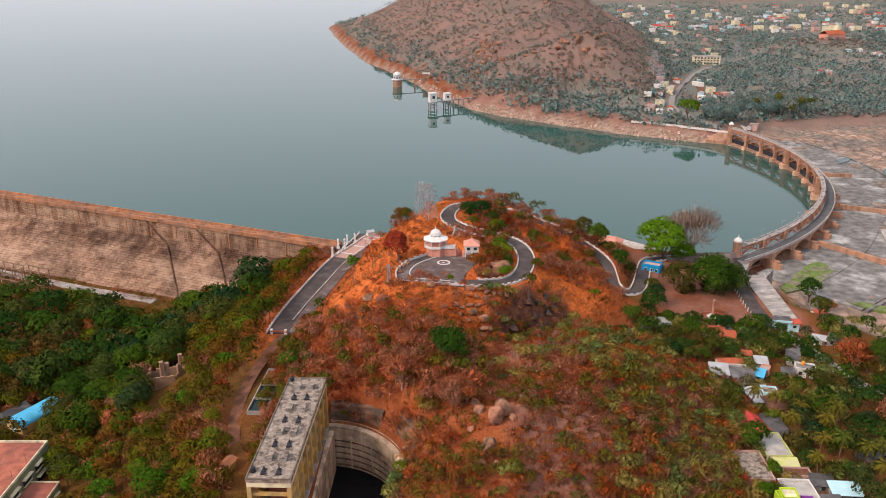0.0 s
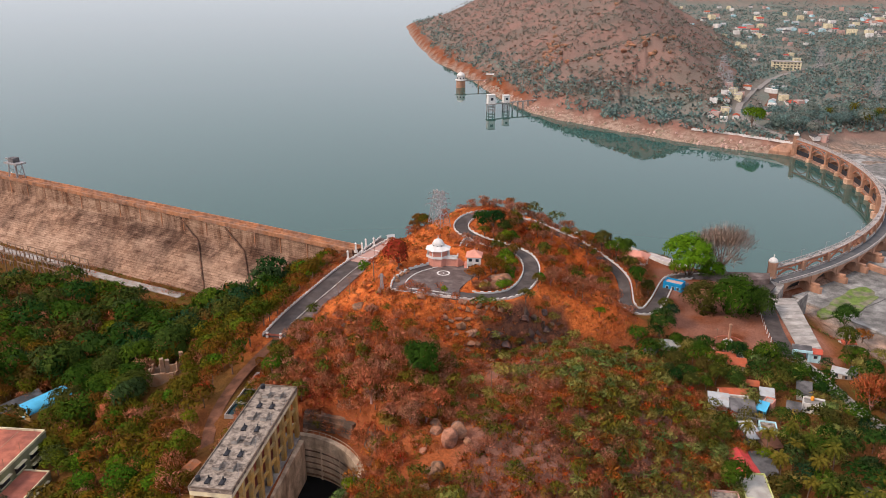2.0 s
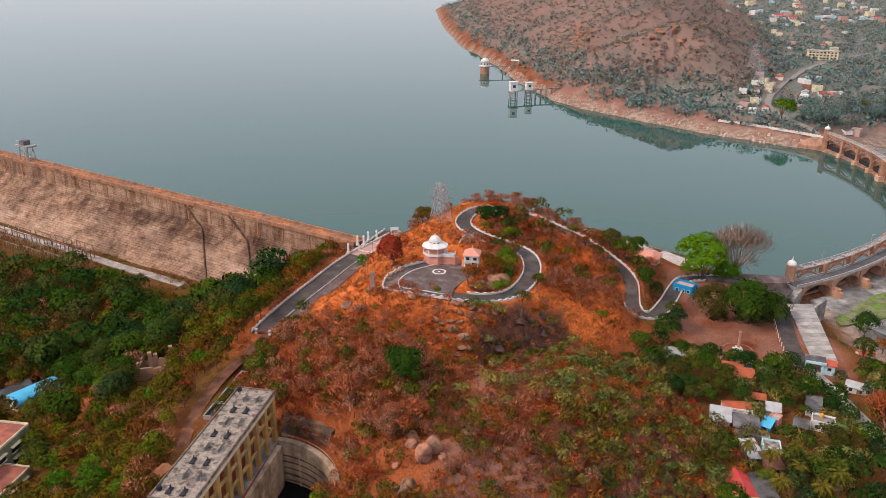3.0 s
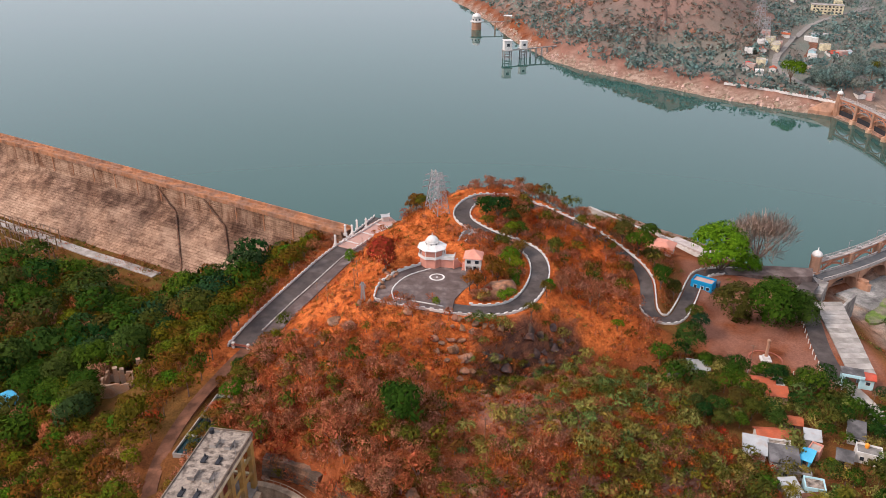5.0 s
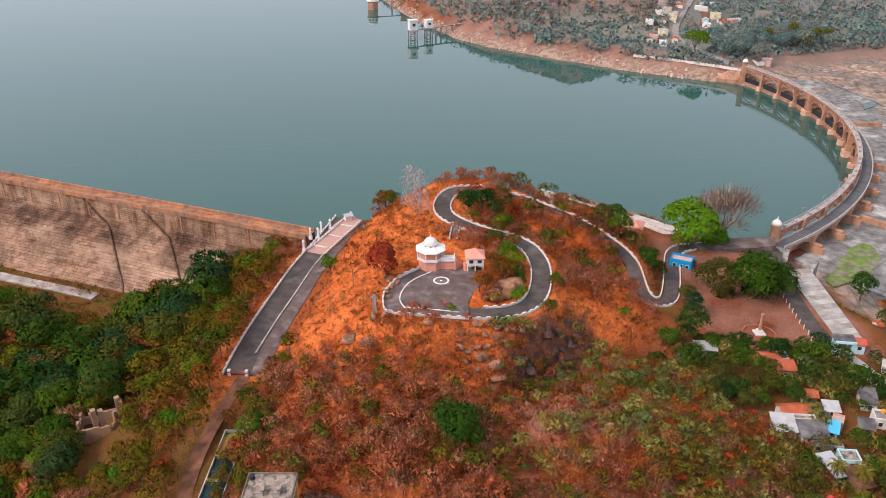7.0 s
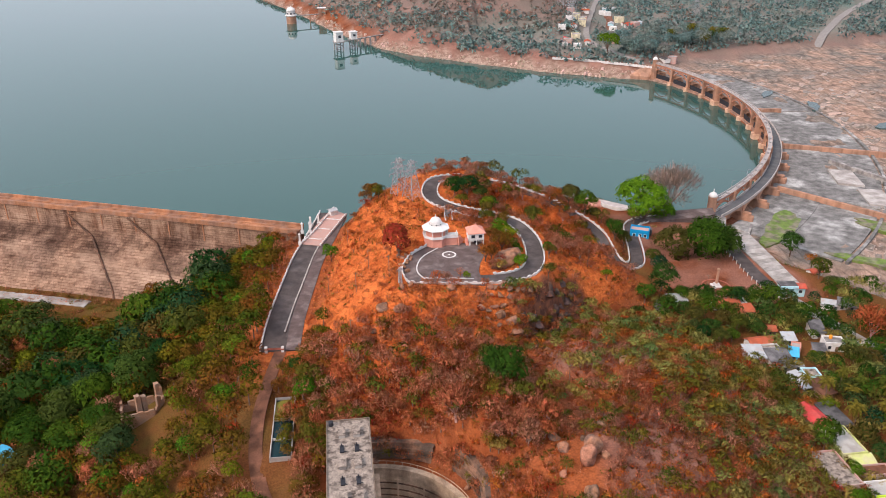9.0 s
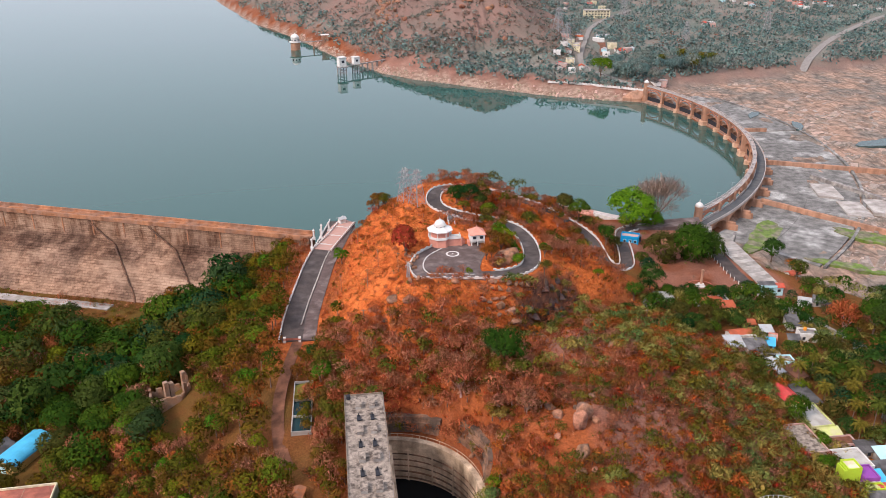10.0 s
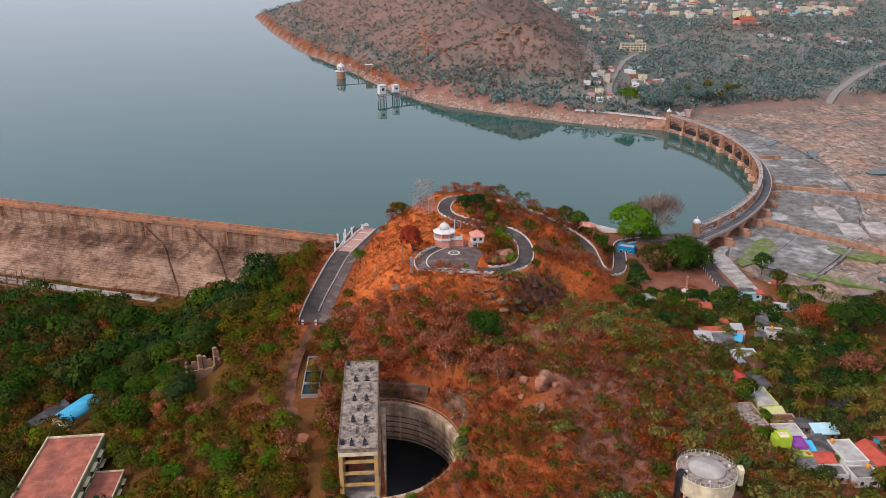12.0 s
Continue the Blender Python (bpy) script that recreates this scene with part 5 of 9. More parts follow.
valley = lambda X, Y, H: sstep(6, -4, H) * sstep(-55, -70, X) * sstep(-0.28, -0.12, fbm(X, Y, 40, 2))
scatter_trees("deep", 4200, (-250, -58, 215, 385), lambda X, Y, H: valley(X, Y, H) * sstep(216, 236, Y + 0.25 * (X + 95)) * (1 - 0.75 * sstep(-115, -165, X)), 0.85, 1.5, 8.6, 14, 210, leaf=LEAF_DEEP, label="dark green canopy of the valley wood")
scatter_trees("twig", 900, (-250, -70, 215, 385), lambda X, Y, H: 0.8 * valley(X, Y, H) * (0.3 + 0.7 * sstep(-110, -150, X)), 1.1, 1.8, 7.0, 4, 150, leaf=TWIGS, label="leafless brown trees of the valley wood")
scatter_trees("slope", 700, (-250, -70, 215, 385), lambda X, Y, H: 0.6 * valley(X, Y, H), 1.0, 1.6, 10, 3, 60, leaf=LEAF_SLOPE, label="yellow-green trees of the valley wood")
scatter_trees("bright", 900, (-200, -60, 150, 340), lambda X, Y, H: 0.4 * sstep(10, -2, H), 0.6, 1.25, 11, 6, 64, leaf=LEAF_BRIGHT, label="fresh green trees of the valley wood")
scatter_trees("slope", 6000, (-165, -56, 124, 345), lambda X, Y, H: west_slope(X, Y, H), 0.6, 1.3, 4.0, 14, 620, leaf=LEAF_SLOPE, label="yellow-green canopy of the west slope")
scatter_trees("deep", 700, (-200, -112, 160, 262), lambda X, Y, H: 0.9 + 0 * X, 0.7, 1.2, 7.0, 4, 55, leaf=LEAF_DEEP, label="dark green trees round the office")
scatter_trees("twig", 3000, (-160, -44, 124, 345), lambda X, Y, H: west_slope(X, Y, H) * 0.7, 0.6, 1.25, 5.0, 6, 210, leaf=TWIGS, label="leafless brown trees of the west slope")
scatter_trees("rust", 900, (-150, -44, 124, 345), lambda X, Y, H: west_slope(X, Y, H) * 0.5, 0.6, 1.1, 8.0, 2, 60, leaf=LEAF_RUST, label="rusty trees of the west slope")
hollow = lambda X, Y: sstep(226, 208, Y + 0.35 * (X + 20)) * sstep(168, 176, Y) * sstep(12, 4, X) * sstep(-50, -44, X)
scatter_trees("twig", 2200, (-50, 12, 166, 240), lambda X, Y, H: hollow(X, Y), 0.6, 1.15, 3.1, 10, 260, leaf=TWIGS, label="leafless twiggy trees above the shaft")
scatter_trees("olive", 700, (-50, 12, 166, 240), lambda X, Y, H: hollow(X, Y), 0.55, 0.95, 6.0, 6, 60, leaf=LEAF_OLIVE, label="olive trees above the shaft")
scatter_trees("olive", 1500, (-36, 60, 124, 226), lambda X, Y, H: 0.7 * sstep(-0.15, 0.1, fbm(X + 20, Y + 33, 22, 3)), 0.3, 0.75, 2.8, 6, 250, leaf=LEAF_OLIVE, label="small olive trees on the ridge")
scatter_trees("rust", 2600, (-30, 66, 124, 330), lambda X, Y, H: 0.6 * sstep(5, 15, H) * (1 - 0.7 * sstep(170, 200, Y)) * sstep(-0.2, 0.05, fbm(X - 50, Y, 18, 3)), 0.35, 0.75, 2.7, 8, 330, leaf=LEAF_RUST, label="rust-coloured trees on the slopes")
scatter_trees("twig", 2600, (-30, 70, 124, 300), lambda X, Y, H: (0.8 - 0.7 * sstep(205, 228, Y)) * sstep(10, 16, H) * sstep(-0.05, 0.2, fbm(X, Y + 70, 25, 3)), 0.4, 0.85, 3.0, 8, 300, leaf=TWIGS, label="leafless twiggy trees on the ridge")
scatter_trees("twig", 900, (0, 78, 262, 345), lambda X, Y, H: 0.9 * sstep(10, 14, H), 0.55, 1.0, 3.0, 5, 230, leaf=TWIGS, label="leafless twiggy trees behind the hilltop")
scatter_trees("bare", 900, (-60, 70, 124, 330), lambda X, Y, H: 0.4 * sstep(12, 18, H), 0.4, 0.85, 8, 14)
scatter_trees("grey", 2400, (12, 60, 124, 250), lambda X, Y, H: (0.45 + 0.55 * sstep(34, 24, H)) * sstep(-0.15, 0.1, fbm(X, Y, 24, 3)), 0.35, 0.8, 3.2, 14, 190, leaf=LEAF_GREY, label="grey-green thorn trees of the ridge")
scatter_trees("grey", 2600, (44, 140, 124, 256), lambda X, Y, H: sstep(31, 22, H) * sstep(-0.3, -0.05, fbm(X, Y, 24, 3)), 0.5, 1.05, 3.8, 12, 225, leaf=LEAF_GREY, label="grey-green thorn trees below the ridge")
scatter_trees("grey", 1500, (40, 84, 126, 206), lambda X, Y, H: sstep(-0.4, -0.15, fbm(X + 9, Y, 20, 2)), 0.45, 0.85, 3.4, 10, 160, leaf=LEAF_GREY, label="thorn bushes above the village")
scatter_trees("rust", 900, (34, 90, 124, 226), lambda X, Y, H: 0.8 + 0 * X, 0.4, 0.85, 3.4, 6, 100, leaf=LEAF_RUST, label="rust-coloured bushes above the village")
scatter_trees("twig", 600, (34, 90, 124, 226), lambda X, Y, H: 0.8 + 0 * X, 0.4, 0.85, 4.0, 6, 90, leaf=TWIGS, label="leafless bushes above the village")
scatter_trees("slope", 900, (-58, -40, 140, 238), lambda X, Y, H: 0.9 + 0 * X, 0.35, 0.75, 3.0, 10, 80, leaf=LEAF_SLOPE, label="yellow-green bushes along the track")
scatter_trees("olive", 600, (-58, -40, 140, 238), lambda X, Y, H: 0.9 + 0 * X, 0.35, 0.7, 3.4, 6, 50, leaf=LEAF_OLIVE, label="olive bushes along the track")
scatter_trees("bright", 700, (-135, -56, 124, 330), lambda X, Y, H: 0.5 * west_slope(X, Y, H), 0.5, 0.95, 9.0, 8, 60, leaf=LEAF_BRIGHT, label="fresh green trees of the west slope")
scatter_trees("deep", 900, (72, 140, 226, 262), lambda X, Y, H: 0.9 * sstep(20, 16, H), 0.35, 0.6, 4.2, 10, 70, leaf=LEAF_DEEP, label="green trees between the garden and the village")
scatter_trees("bright", 300, (76, 140, 140, 262), lambda X, Y, H: 0.6 * sstep(20, 16, H), 0.3, 0.55, 7.0, 4, 26, leaf=LEAF_BRIGHT, label="fresh green trees among the houses")
scatter_trees("olive", 700, (-8, 50, 112, 152), lambda X, Y, H: 0.9 + 0 * X, 0.3, 0.7, 2.6, 8, 110, leaf=LEAF_OLIVE, label="olive bushes above the water tank")
scatter_trees("rust", 700, (-8, 50, 112, 156), lambda X, Y, H: 0.9 + 0 * X, 0.3, 0.7, 2.6, 8, 110, leaf=LEAF_RUST, label="rust-coloured bushes above the water tank")
scatter_trees("olive", 400, (16, 44, 218, 252), lambda X, Y, H: 0.9 * sstep(34, 30, H), 0.3, 0.6, 3.4, 4, 24, leaf=LEAF_OLIVE, label="olive bushes on the gully cliff")
scatter_trees("twig", 400, (14, 46, 216, 254), lambda X, Y, H: 0.9 * sstep(34, 30, H), 0.4, 0.8, 3.0, 4, 44, leaf=TWIGS, label="leafless bushes on the gully cliff")
scatter_trees("olive", 600, (36, 84, 126, 206), lambda X, Y, H: 0.9 + 0 * X, 0.45, 0.85, 5.0, 8, 80, leaf=LEAF_OLIVE, label="olive bushes above the village")
scatter_trees("grey", 1100, (118, 330, 70, 262), lambda X, Y, H: sstep(0.5, 4, H) * sstep(-0.25, 0.05, fbm(X, Y, 35, 2)), 0.6, 1.2, 6.0, 3, 150, leaf=LEAF_GREY, label="thorn trees on the river bank")
scatter_trees("deep", 1500, (50, 260, 124, 256), lambda X, Y, H: 0.5 * sstep(19, 14, H) * sstep(1, 4, H) * sstep(-0.25, 0.0, fbm(X, Y, 30, 2)), 0.4, 0.75, 5.8, 8, 150, leaf=LEAF_DEEP, label="green trees round the village")
scatter_trees("olive", 500, (52, 96, 110, 250), lambda X, Y, H: 0.6 * sstep(26, 20, H), 0.5, 0.9, 6.5, 4, 50, leaf=LEAF_OLIVE, label="olive trees between the slope and the village")
scatter_trees("deep", 900, (92, 160, 124, 216), lambda X, Y, H: 0.8 * sstep(-0.3, 0.0, fbm(X + 40, Y, 26, 2)), 0.4, 0.8, 5.0, 6, 90, leaf=LEAF_DEEP, label="green trees among the palms of the village")
scatter_trees("palm", 500, (86, 122, 122, 216), lambda X, Y, H: 0.5 + 0 * X, 0.7, 0.95, 5.2, 34)
scatter_trees("rust", 500, (13, 72, 285, 345), lambda X, Y, H: 0.6 + 0 * X, 0.7, 1.1, 6.5, 3, 30, leaf=LEAF_RUST, label="rust-coloured trees behind the hilltop")
scatter_trees("olive", 300, (13, 72, 280, 345), lambda X, Y, H: 0.8 + 0 * X, 0.7, 1.1, 7.5, 2, 30, leaf=LEAF_OLIVE, label="olive trees behind the hilltop")
for key, x, y, s in (("lakeside", 98, 331, 1.35), ("bigbare", 113, 340, 1.7), ("banyan", 108, 293, 1.1), ("banyan", 117, 296, 0.85), ("banyan", 97, 296, 0.95), ("deep", 71, 296, 0.7), ("deep", 64.5, 312.5, 0.85), ("deep", 59, 316.5, 0.8), ("rust", 55, 319, 0.9), ("deep", 81, 278, 0.6), ("deep", 75, 261, 0.95), ("lakeside", 107, 335, 0.75), ("bright", 91, 325, 0.9), ("bright", -36, 300, 0.7), ("deep", 113, 305, 0.75), ("deep", 118, 300, 0.7), ("deep", 76, 298, 0.6), ("deep", 80, 281, 0.55),
                     ("bright", 67, 256, 0.75), ("darkred", -15.6, 259.5, 1.5), ("bare", 10, 287, 0.9), ("bare", 14, 284, 0.8), ("olive", 24, 281, 0.9), ("rust", 18, 282, 0.9), ("bright", 20, 293, 0.6), ("olive", 12, 297, 0.8), ("bare", 8, 301, 0.8), ("deep", 22, 297, 0.6), ("olive", -56, 316, 0.9), ("bright", -58, 322, 0.8), ("deep", 2, 192, 1.0), ("deep", 15, 303, 0.8), ("deep", 10.5, 305, 0.65), ("deep", 19.5, 302, 0.55), ("bright", 21, 276, 0.7), ("olive", 19, 287, 0.9),
                     ("olive", -47, 205, 0.9), ("olive", -46, 197, 1.0), ("rust", -46, 188, 0.9), ("olive", -47.5, 181, 0.9), ("deep", -48, 223, 0.5), ("olive", -46, 218, 0.8), ("twig", -45, 192, 0.9), ("grey", -9.4, 158.0, 0.9), ("bright", -9.4, 154.0, 0.5), ("grey", -11.0, 150.0, 0.6), ("grey", -11.5, 145.0, 0.7), ("bright", -25.5, 137.5, 0.35), ("deep", -34.5, 138.5, 0.45), ("grey", -4, 172, 0.6), ("bright", 20.5, 248, 0.45), ("deep", 0.5, 194, 0.75), ("twig", -11, 186, 1.6), ("bright", -47, 213, 0.75), ("bright", 22.5, 252.5, 0.4), ("rust", 10.5, 251.5, 0.9), ("rust", 11.6, 255.5, 0.8), ("olive", 12.6, 252.6, 0.7), ("twig", 12.4, 248.6, 0.6), ("slope", 17.9, 260.7, 0.95), ("bright", 23.0, 270.0, 0.7), ("bright", 20.0, 274.5, 0.6),
                     ("rust", 14.5, 258.0, 0.6), ("olive", 15.4, 264.5, 0.8), ("twig", 22.0, 274.0, 0.7), ("bright", 22.6, 262.6, 0.42), ("bright", 23.6, 266.0, 0.42), ("bright", 21.4, 265.4, 0.45), ("bright", 20.6, 268.6, 0.45), ("bright", 23.2, 259.4, 0.36),
                     ("bright", 33.6, 259.5, 0.5), ("olive", 32.5, 256.5, 0.7), ("olive", 28.5, 243.5, 0.7), ("bright", 54, 259.5, 0.42), ("slope", -18, 331, 1.1), ("slope", -15.5, 328.5, 0.85), ("olive", -20.5, 333, 0.8), ("deep", 74, 352, 0.7), ("deep", 70, 320, 0.65),
                     ("deep", 141, 224, 1.1), ("deep", 143, 220, 1.2), ("deep", 150, 227, 1.1), ("deep", 149, 218, 1.1), ("deep", 135, 210, 1.0), ("twig", 125, 186, 2.2), ("twig", 134, 230, 2.0), ("deep", 161, 231, 1.0), ("deep", 176, 259, 0.9), ("olive", 137, 226, 1.0),
                     ("deep", 155, 308, 0.95), ("rust", 158, 297, 1.2), ("deep", 140, 268, 0.7), ("deep", 138, 258, 0.6), ("bare", 1, 243, 0.7), ("bright", 2.5, 240.6, 0.28)):
    plant(key, x, y, s, ground_at(x, y) - {"lakeside": 5.0, "bigbare": 4.0, "banyan": 2.0}.get(key, 0.0))


# trees between the garden and the houses
for k in range(11):
    plant(("deep", "grey")[k % 3 == 1], 80 + 3.4 * k + RNG.uniform(-1, 1), 256 + RNG.uniform(-2, 2), RNG.uniform(0.42, 0.6))
# the hedge of leafless trees below the back road
for k, p in enumerate(offset(resample(BACK_ROAD, 3.2), 5.0)[:18]):
    for j in range(1 + k % 2):
        plant(("twig", "twig", "rust", "olive")[RNG.randint(4)], p[0] + RNG.uniform(-1.2, 1.2) - 0.4 * j, p[1] + RNG.uniform(-1.2, 1.2) - 2.6 * j, RNG.uniform(0.55, 0.9))


# ---- scrub and grass ----
def scrub(name, label, n, box, chance, leaf, size, per, card, tall=0.8, apart=0.0, margin=0.3):
    X, Y, H = scattered(n, box, chance, margin, apart)
    rng = np.random.RandomState(len(X))
    k = len(X)
    r = size * rng.uniform(0.5, 1.4, k)
    d = rng.normal(0, 1, (k, per, 3))
    d[:, :, 2] = np.abs(d[:, :, 2]) * 0.9
    d /= np.linalg.norm(d, axis=2)[:, :, None]
    lump = 1 + 0.35 * np.sin(3.0 * np.arctan2(d[:, :, 1], d[:, :, 0]) + rng.uniform(0, 6, k)[:, None])
    c = np.stack([X, Y, H - 0.1], 1)[:, None] + d * (r[:, None] * lump * rng.uniform(0.45, 1.05, (k, per)))[:, :, None] * np.array([1, 1, tall])
    c, d = c.reshape(-1, 3), d.reshape(-1, 3)
    q = leaf_cards(c, d, card, rng)
    thin = rng.rand(len(q)) < (0.8 if leaf is TWIGS else 0.45)
    q[thin] = twig_cards(c[thin], d[thin], card * 1.1, rng)
    ob = new(name, cards_mesh(name, q, leaf, np.repeat(rng.rand(k), per), unit(d + np.array([0, 0, 0.5]))))
    return tagged(ob, label, "scrub", kind="stuff")


on_hill = lambda X, Y, H: sstep(8, 13, H) * sstep(372, 360, Y)
sparse = lambda X, Y: 1 - (0.85 * sstep(12, 0, X) * sstep(-48, -40, X) + 0.6 * sstep(0, 12, X) * sstep(66, 56, X)) * sstep(222, 240, Y)
south = lambda X, Y, H: on_hill(X, Y, H) * sstep(236, 212, Y)
scrub("scrub", "rust-red dry scrub on the hillside", 17000, (-60, 80, 122, 360), lambda X, Y, H: 0.55 * sparse(X, Y) * on_hill(X, Y, H) * sstep(-0.45, 0.0, fbm(X, Y, 20)), LEAF_RUST, 1.0, 15, 0.26)
scrub("scrub", "brown twiggy scrub on the hillside", 28000, (-60, 80, 122, 360), lambda X, Y, H: 0.65 * sparse(X, Y) * on_hill(X, Y, H) * sstep(-0.5, -0.1, fbm(X + 30, Y - 60, 18)), TWIGS, 1.05, 14, 0.27)
scrub("scrub", "olive scrub on the hillside", 16000, (-60, 80, 122, 350), lambda X, Y, H: (0.14 + 0.36 * sstep(226, 200, Y) * (1 - 0.65 * sstep(8, 16, X))) * on_hill(X, Y, H) * sstep(-0.2, 0.2, fbm(X + 90, Y, 24)), LEAF_OLIVE, 1.0, 18, 0.28)
scrub("scrub", "green bushes among the dry grass", 3400, (-60, 120, 122, 340), lambda X, Y, H: (0.12 + 0.3 * sstep(225, 200, Y)) * sstep(0.0, 0.25, fbm(X, Y + 50, 30)), LEAF_GREY, 1.3, 26, 0.28)
scrub("scrub", "dark red scrub", 1600, (-60, 70, 122, 330), lambda X, Y, H: 0.3 * on_hill(X, Y, H) * sstep(0.0, 0.25, fbm(X - 40, Y, 18)), LEAF_DARKRED, 1.2, 24, 0.27)
scrub("scrub", "undergrowth of the valley wood", 4000, (-260, -50, 120, 380), lambda X, Y, H: 0.5 * sstep(14, 4, H), LEAF_OLIVE, 1.8, 22, 0.4)
scrub("scrub", "brown twiggy undergrowth of the valley wood", 3000, (-260, -50, 120, 380), lambda X, Y, H: 0.6 * sstep(14, 4, H) * sstep(-0.1, 0.1, fbm(X, Y, 30)), TWIGS, 2.2, 40, 0.3)
scrub("scrub", "green shrubs round the village and bank", 4200, (60, 330, 118, 345), lambda X, Y, H: 0.5 * sstep(1, 3.5, H) * sstep(19, 14, H) * sstep(-0.2, 0.1, fbm(X, Y, 26)) * (inside(X, Y, GARDEN) < 0), LEAF_GREY, 1.5, 40, 0.25)
scrub("scrub", "brown scrub round the village and bank", 4200, (60, 330, 118, 345), lambda X, Y, H: 0.5 * sstep(1, 3.5, H) * sstep(22, 14, H) * sstep(-0.2, 0.1, fbm(X + 77, Y, 22)) * (inside(X, Y, GARDEN) < 0), TWIGS, 1.2, 28, 0.22)
scrub("scrub", "low green plants on the lake shore", 3200, (20, 125, 345, 430), lambda X, Y, H: 0.6 * sstep(0.5, 1.5, H) * sstep(13, 11, H) * sstep(-0.2, 0.1, fbm(X, Y, 15)), LEAF_OLIVE, 1.3, 24, 0.25)
scrub("scrub", "brown scrub at the foot of the dam", 3500, (-420, -105, 285, 450), lambda X, Y, H: 0.7 * sstep(-10, -13, H) * sstep(-0.3, 0.0, fbm(X, Y, 20)), TWIGS, 1.9, 30, 0.34)
scrub("scrub", "green scrub at the foot of the dam", 1800, (-420, -105, 285, 450), lambda X, Y, H: 0.6 * sstep(-10, -13, H) * sstep(-0.2, 0.1, fbm(X + 50, Y, 20)), LEAF_OLIVE, 1.9, 30, 0.34)
scrub("scrub", "dark red scrub above the shaft", 260, (-34, -2, 190, 212), lambda X, Y, H: 0.6 + 0 * X, LEAF_DARKRED, 1.9, 60, 0.2)
scrub("dry_grass", "tufts of orange dry grass", 30000, (-60, 75, 122, 350), lambda X, Y, H: (0.3 + 0.45 * sstep(195, 225, Y)) * on_hill(X, Y, H) * sstep(-0.35, 0.0, fbm(X, Y, 22)), GRASS_TUFT, 0.6, 8, 0.22, tall=0.9)

# ---- walls along roads and plaza ----
def low_wall(line, label, material=None, tall=0.75, thick=0.32, post=2.6, cap=0.35, step=1.3):
    """A low wall with a block on it every few metres."""
    material = material or WHITEWASH
    root = thing("parapet_wall", label, "wall")
    pts = resample(line, step)
    part("wall", Geo().sweep(pts, [(-thick / 2, -0.8), (thick / 2, -0.8), (thick / 2, tall * 0.6), (-thick / 2, tall * 0.6)]), material, root)
    every = max(1, int(round(post / step)))
    for i in range(0, len(pts), every):
        x, y, z = pts[i]
        a, b = pts[max(i - 1, 0)], pts[min(i + 1, len(pts) - 1)]
        part("block", Geo().box(x, y, z + tall * 0.6 - 0.02, 1.1, thick * 1.25, cap, math.degrees(math.atan2(b[1] - a[1], b[0] - a[0]))), material, root)
    return root


LOOP_PTS, BACK_PTS, DAM_PTS = resample(LOOP_ROAD, 2.0), resample(BACK_ROAD, 2.0), resample(DAM_ROAD, 2.0)
n_loop, n_back = len(LOOP_PTS), len(BACK_PTS)
low_wall(offset(LOOP_PTS, 2.9), "whitewashed wall with blocks along the outer road edge")
low_wall(offset(LOOP_PTS[4:], -2.9), "whitewashed wall with blocks along the inner road edge")
low_wall(offset(BACK_PTS, -2.8), "whitewashed wall with blocks along the back road")
low_wall(offset(BACK_PTS[int(n_back * 0.42):int(n_back * 0.8)], 2.8), "whitewashed wall round the hairpin bend")
low_wall([(6.8, 236.8, 37.9), (-2, 238.2, 37.9), (-15, 240, 37.9), (-15.9, 246, 37.9), (-15.8, 251, 37.9), (-12, 260, 37.9), (-5, 266, 37.9)], "whitewashed plaza wall with posts", tall=1.1, post=2.0)
low_wall([(-10, 243.3, 37.9), (-11.5, 247, 37.9), (-11, 252, 37.9), (-8.5, 258, 37.9), (-2.5, 263.3, 37.9)], "thin white kerb on the plaza", tall=0.35, thick=0.3, cap=0.05)
low_wall([(-9, 243.2, 37.9), (-2, 242, 37.9), (4, 240.5, 37.9)], "thin white kerb on the plaza", tall=0.35, thick=0.3, cap=0.05)
low_wall(offset(DAM_PTS, 5.9), "whitewashed wall along the dam road", tall=1.0)
tagged(part("lane", Geo().sweep([(x, y, z + 0.03) for x, y, z in offset(DAM_PTS[8:], -3.6)], [(-2.1, -0.2), (2.1, -0.2), (2.1, 0.0), (-2.1, 0.0)]), PLAZA_TAR), "dusty tarred lane beside the dam road", "lane", kind="structure")
low_wall([(-52.2, 250.5, 19.6), (-49.5, 268, 19.1), (-46.2, 285, 18.6), (-42.8, 304, 18.2), (-40.5, 313, 18)], "low pale wall dividing the dam road", PALE_CONCRETE, tall=0.5, thick=0.4, cap=0.1)

# ---- the plaza buildings ----


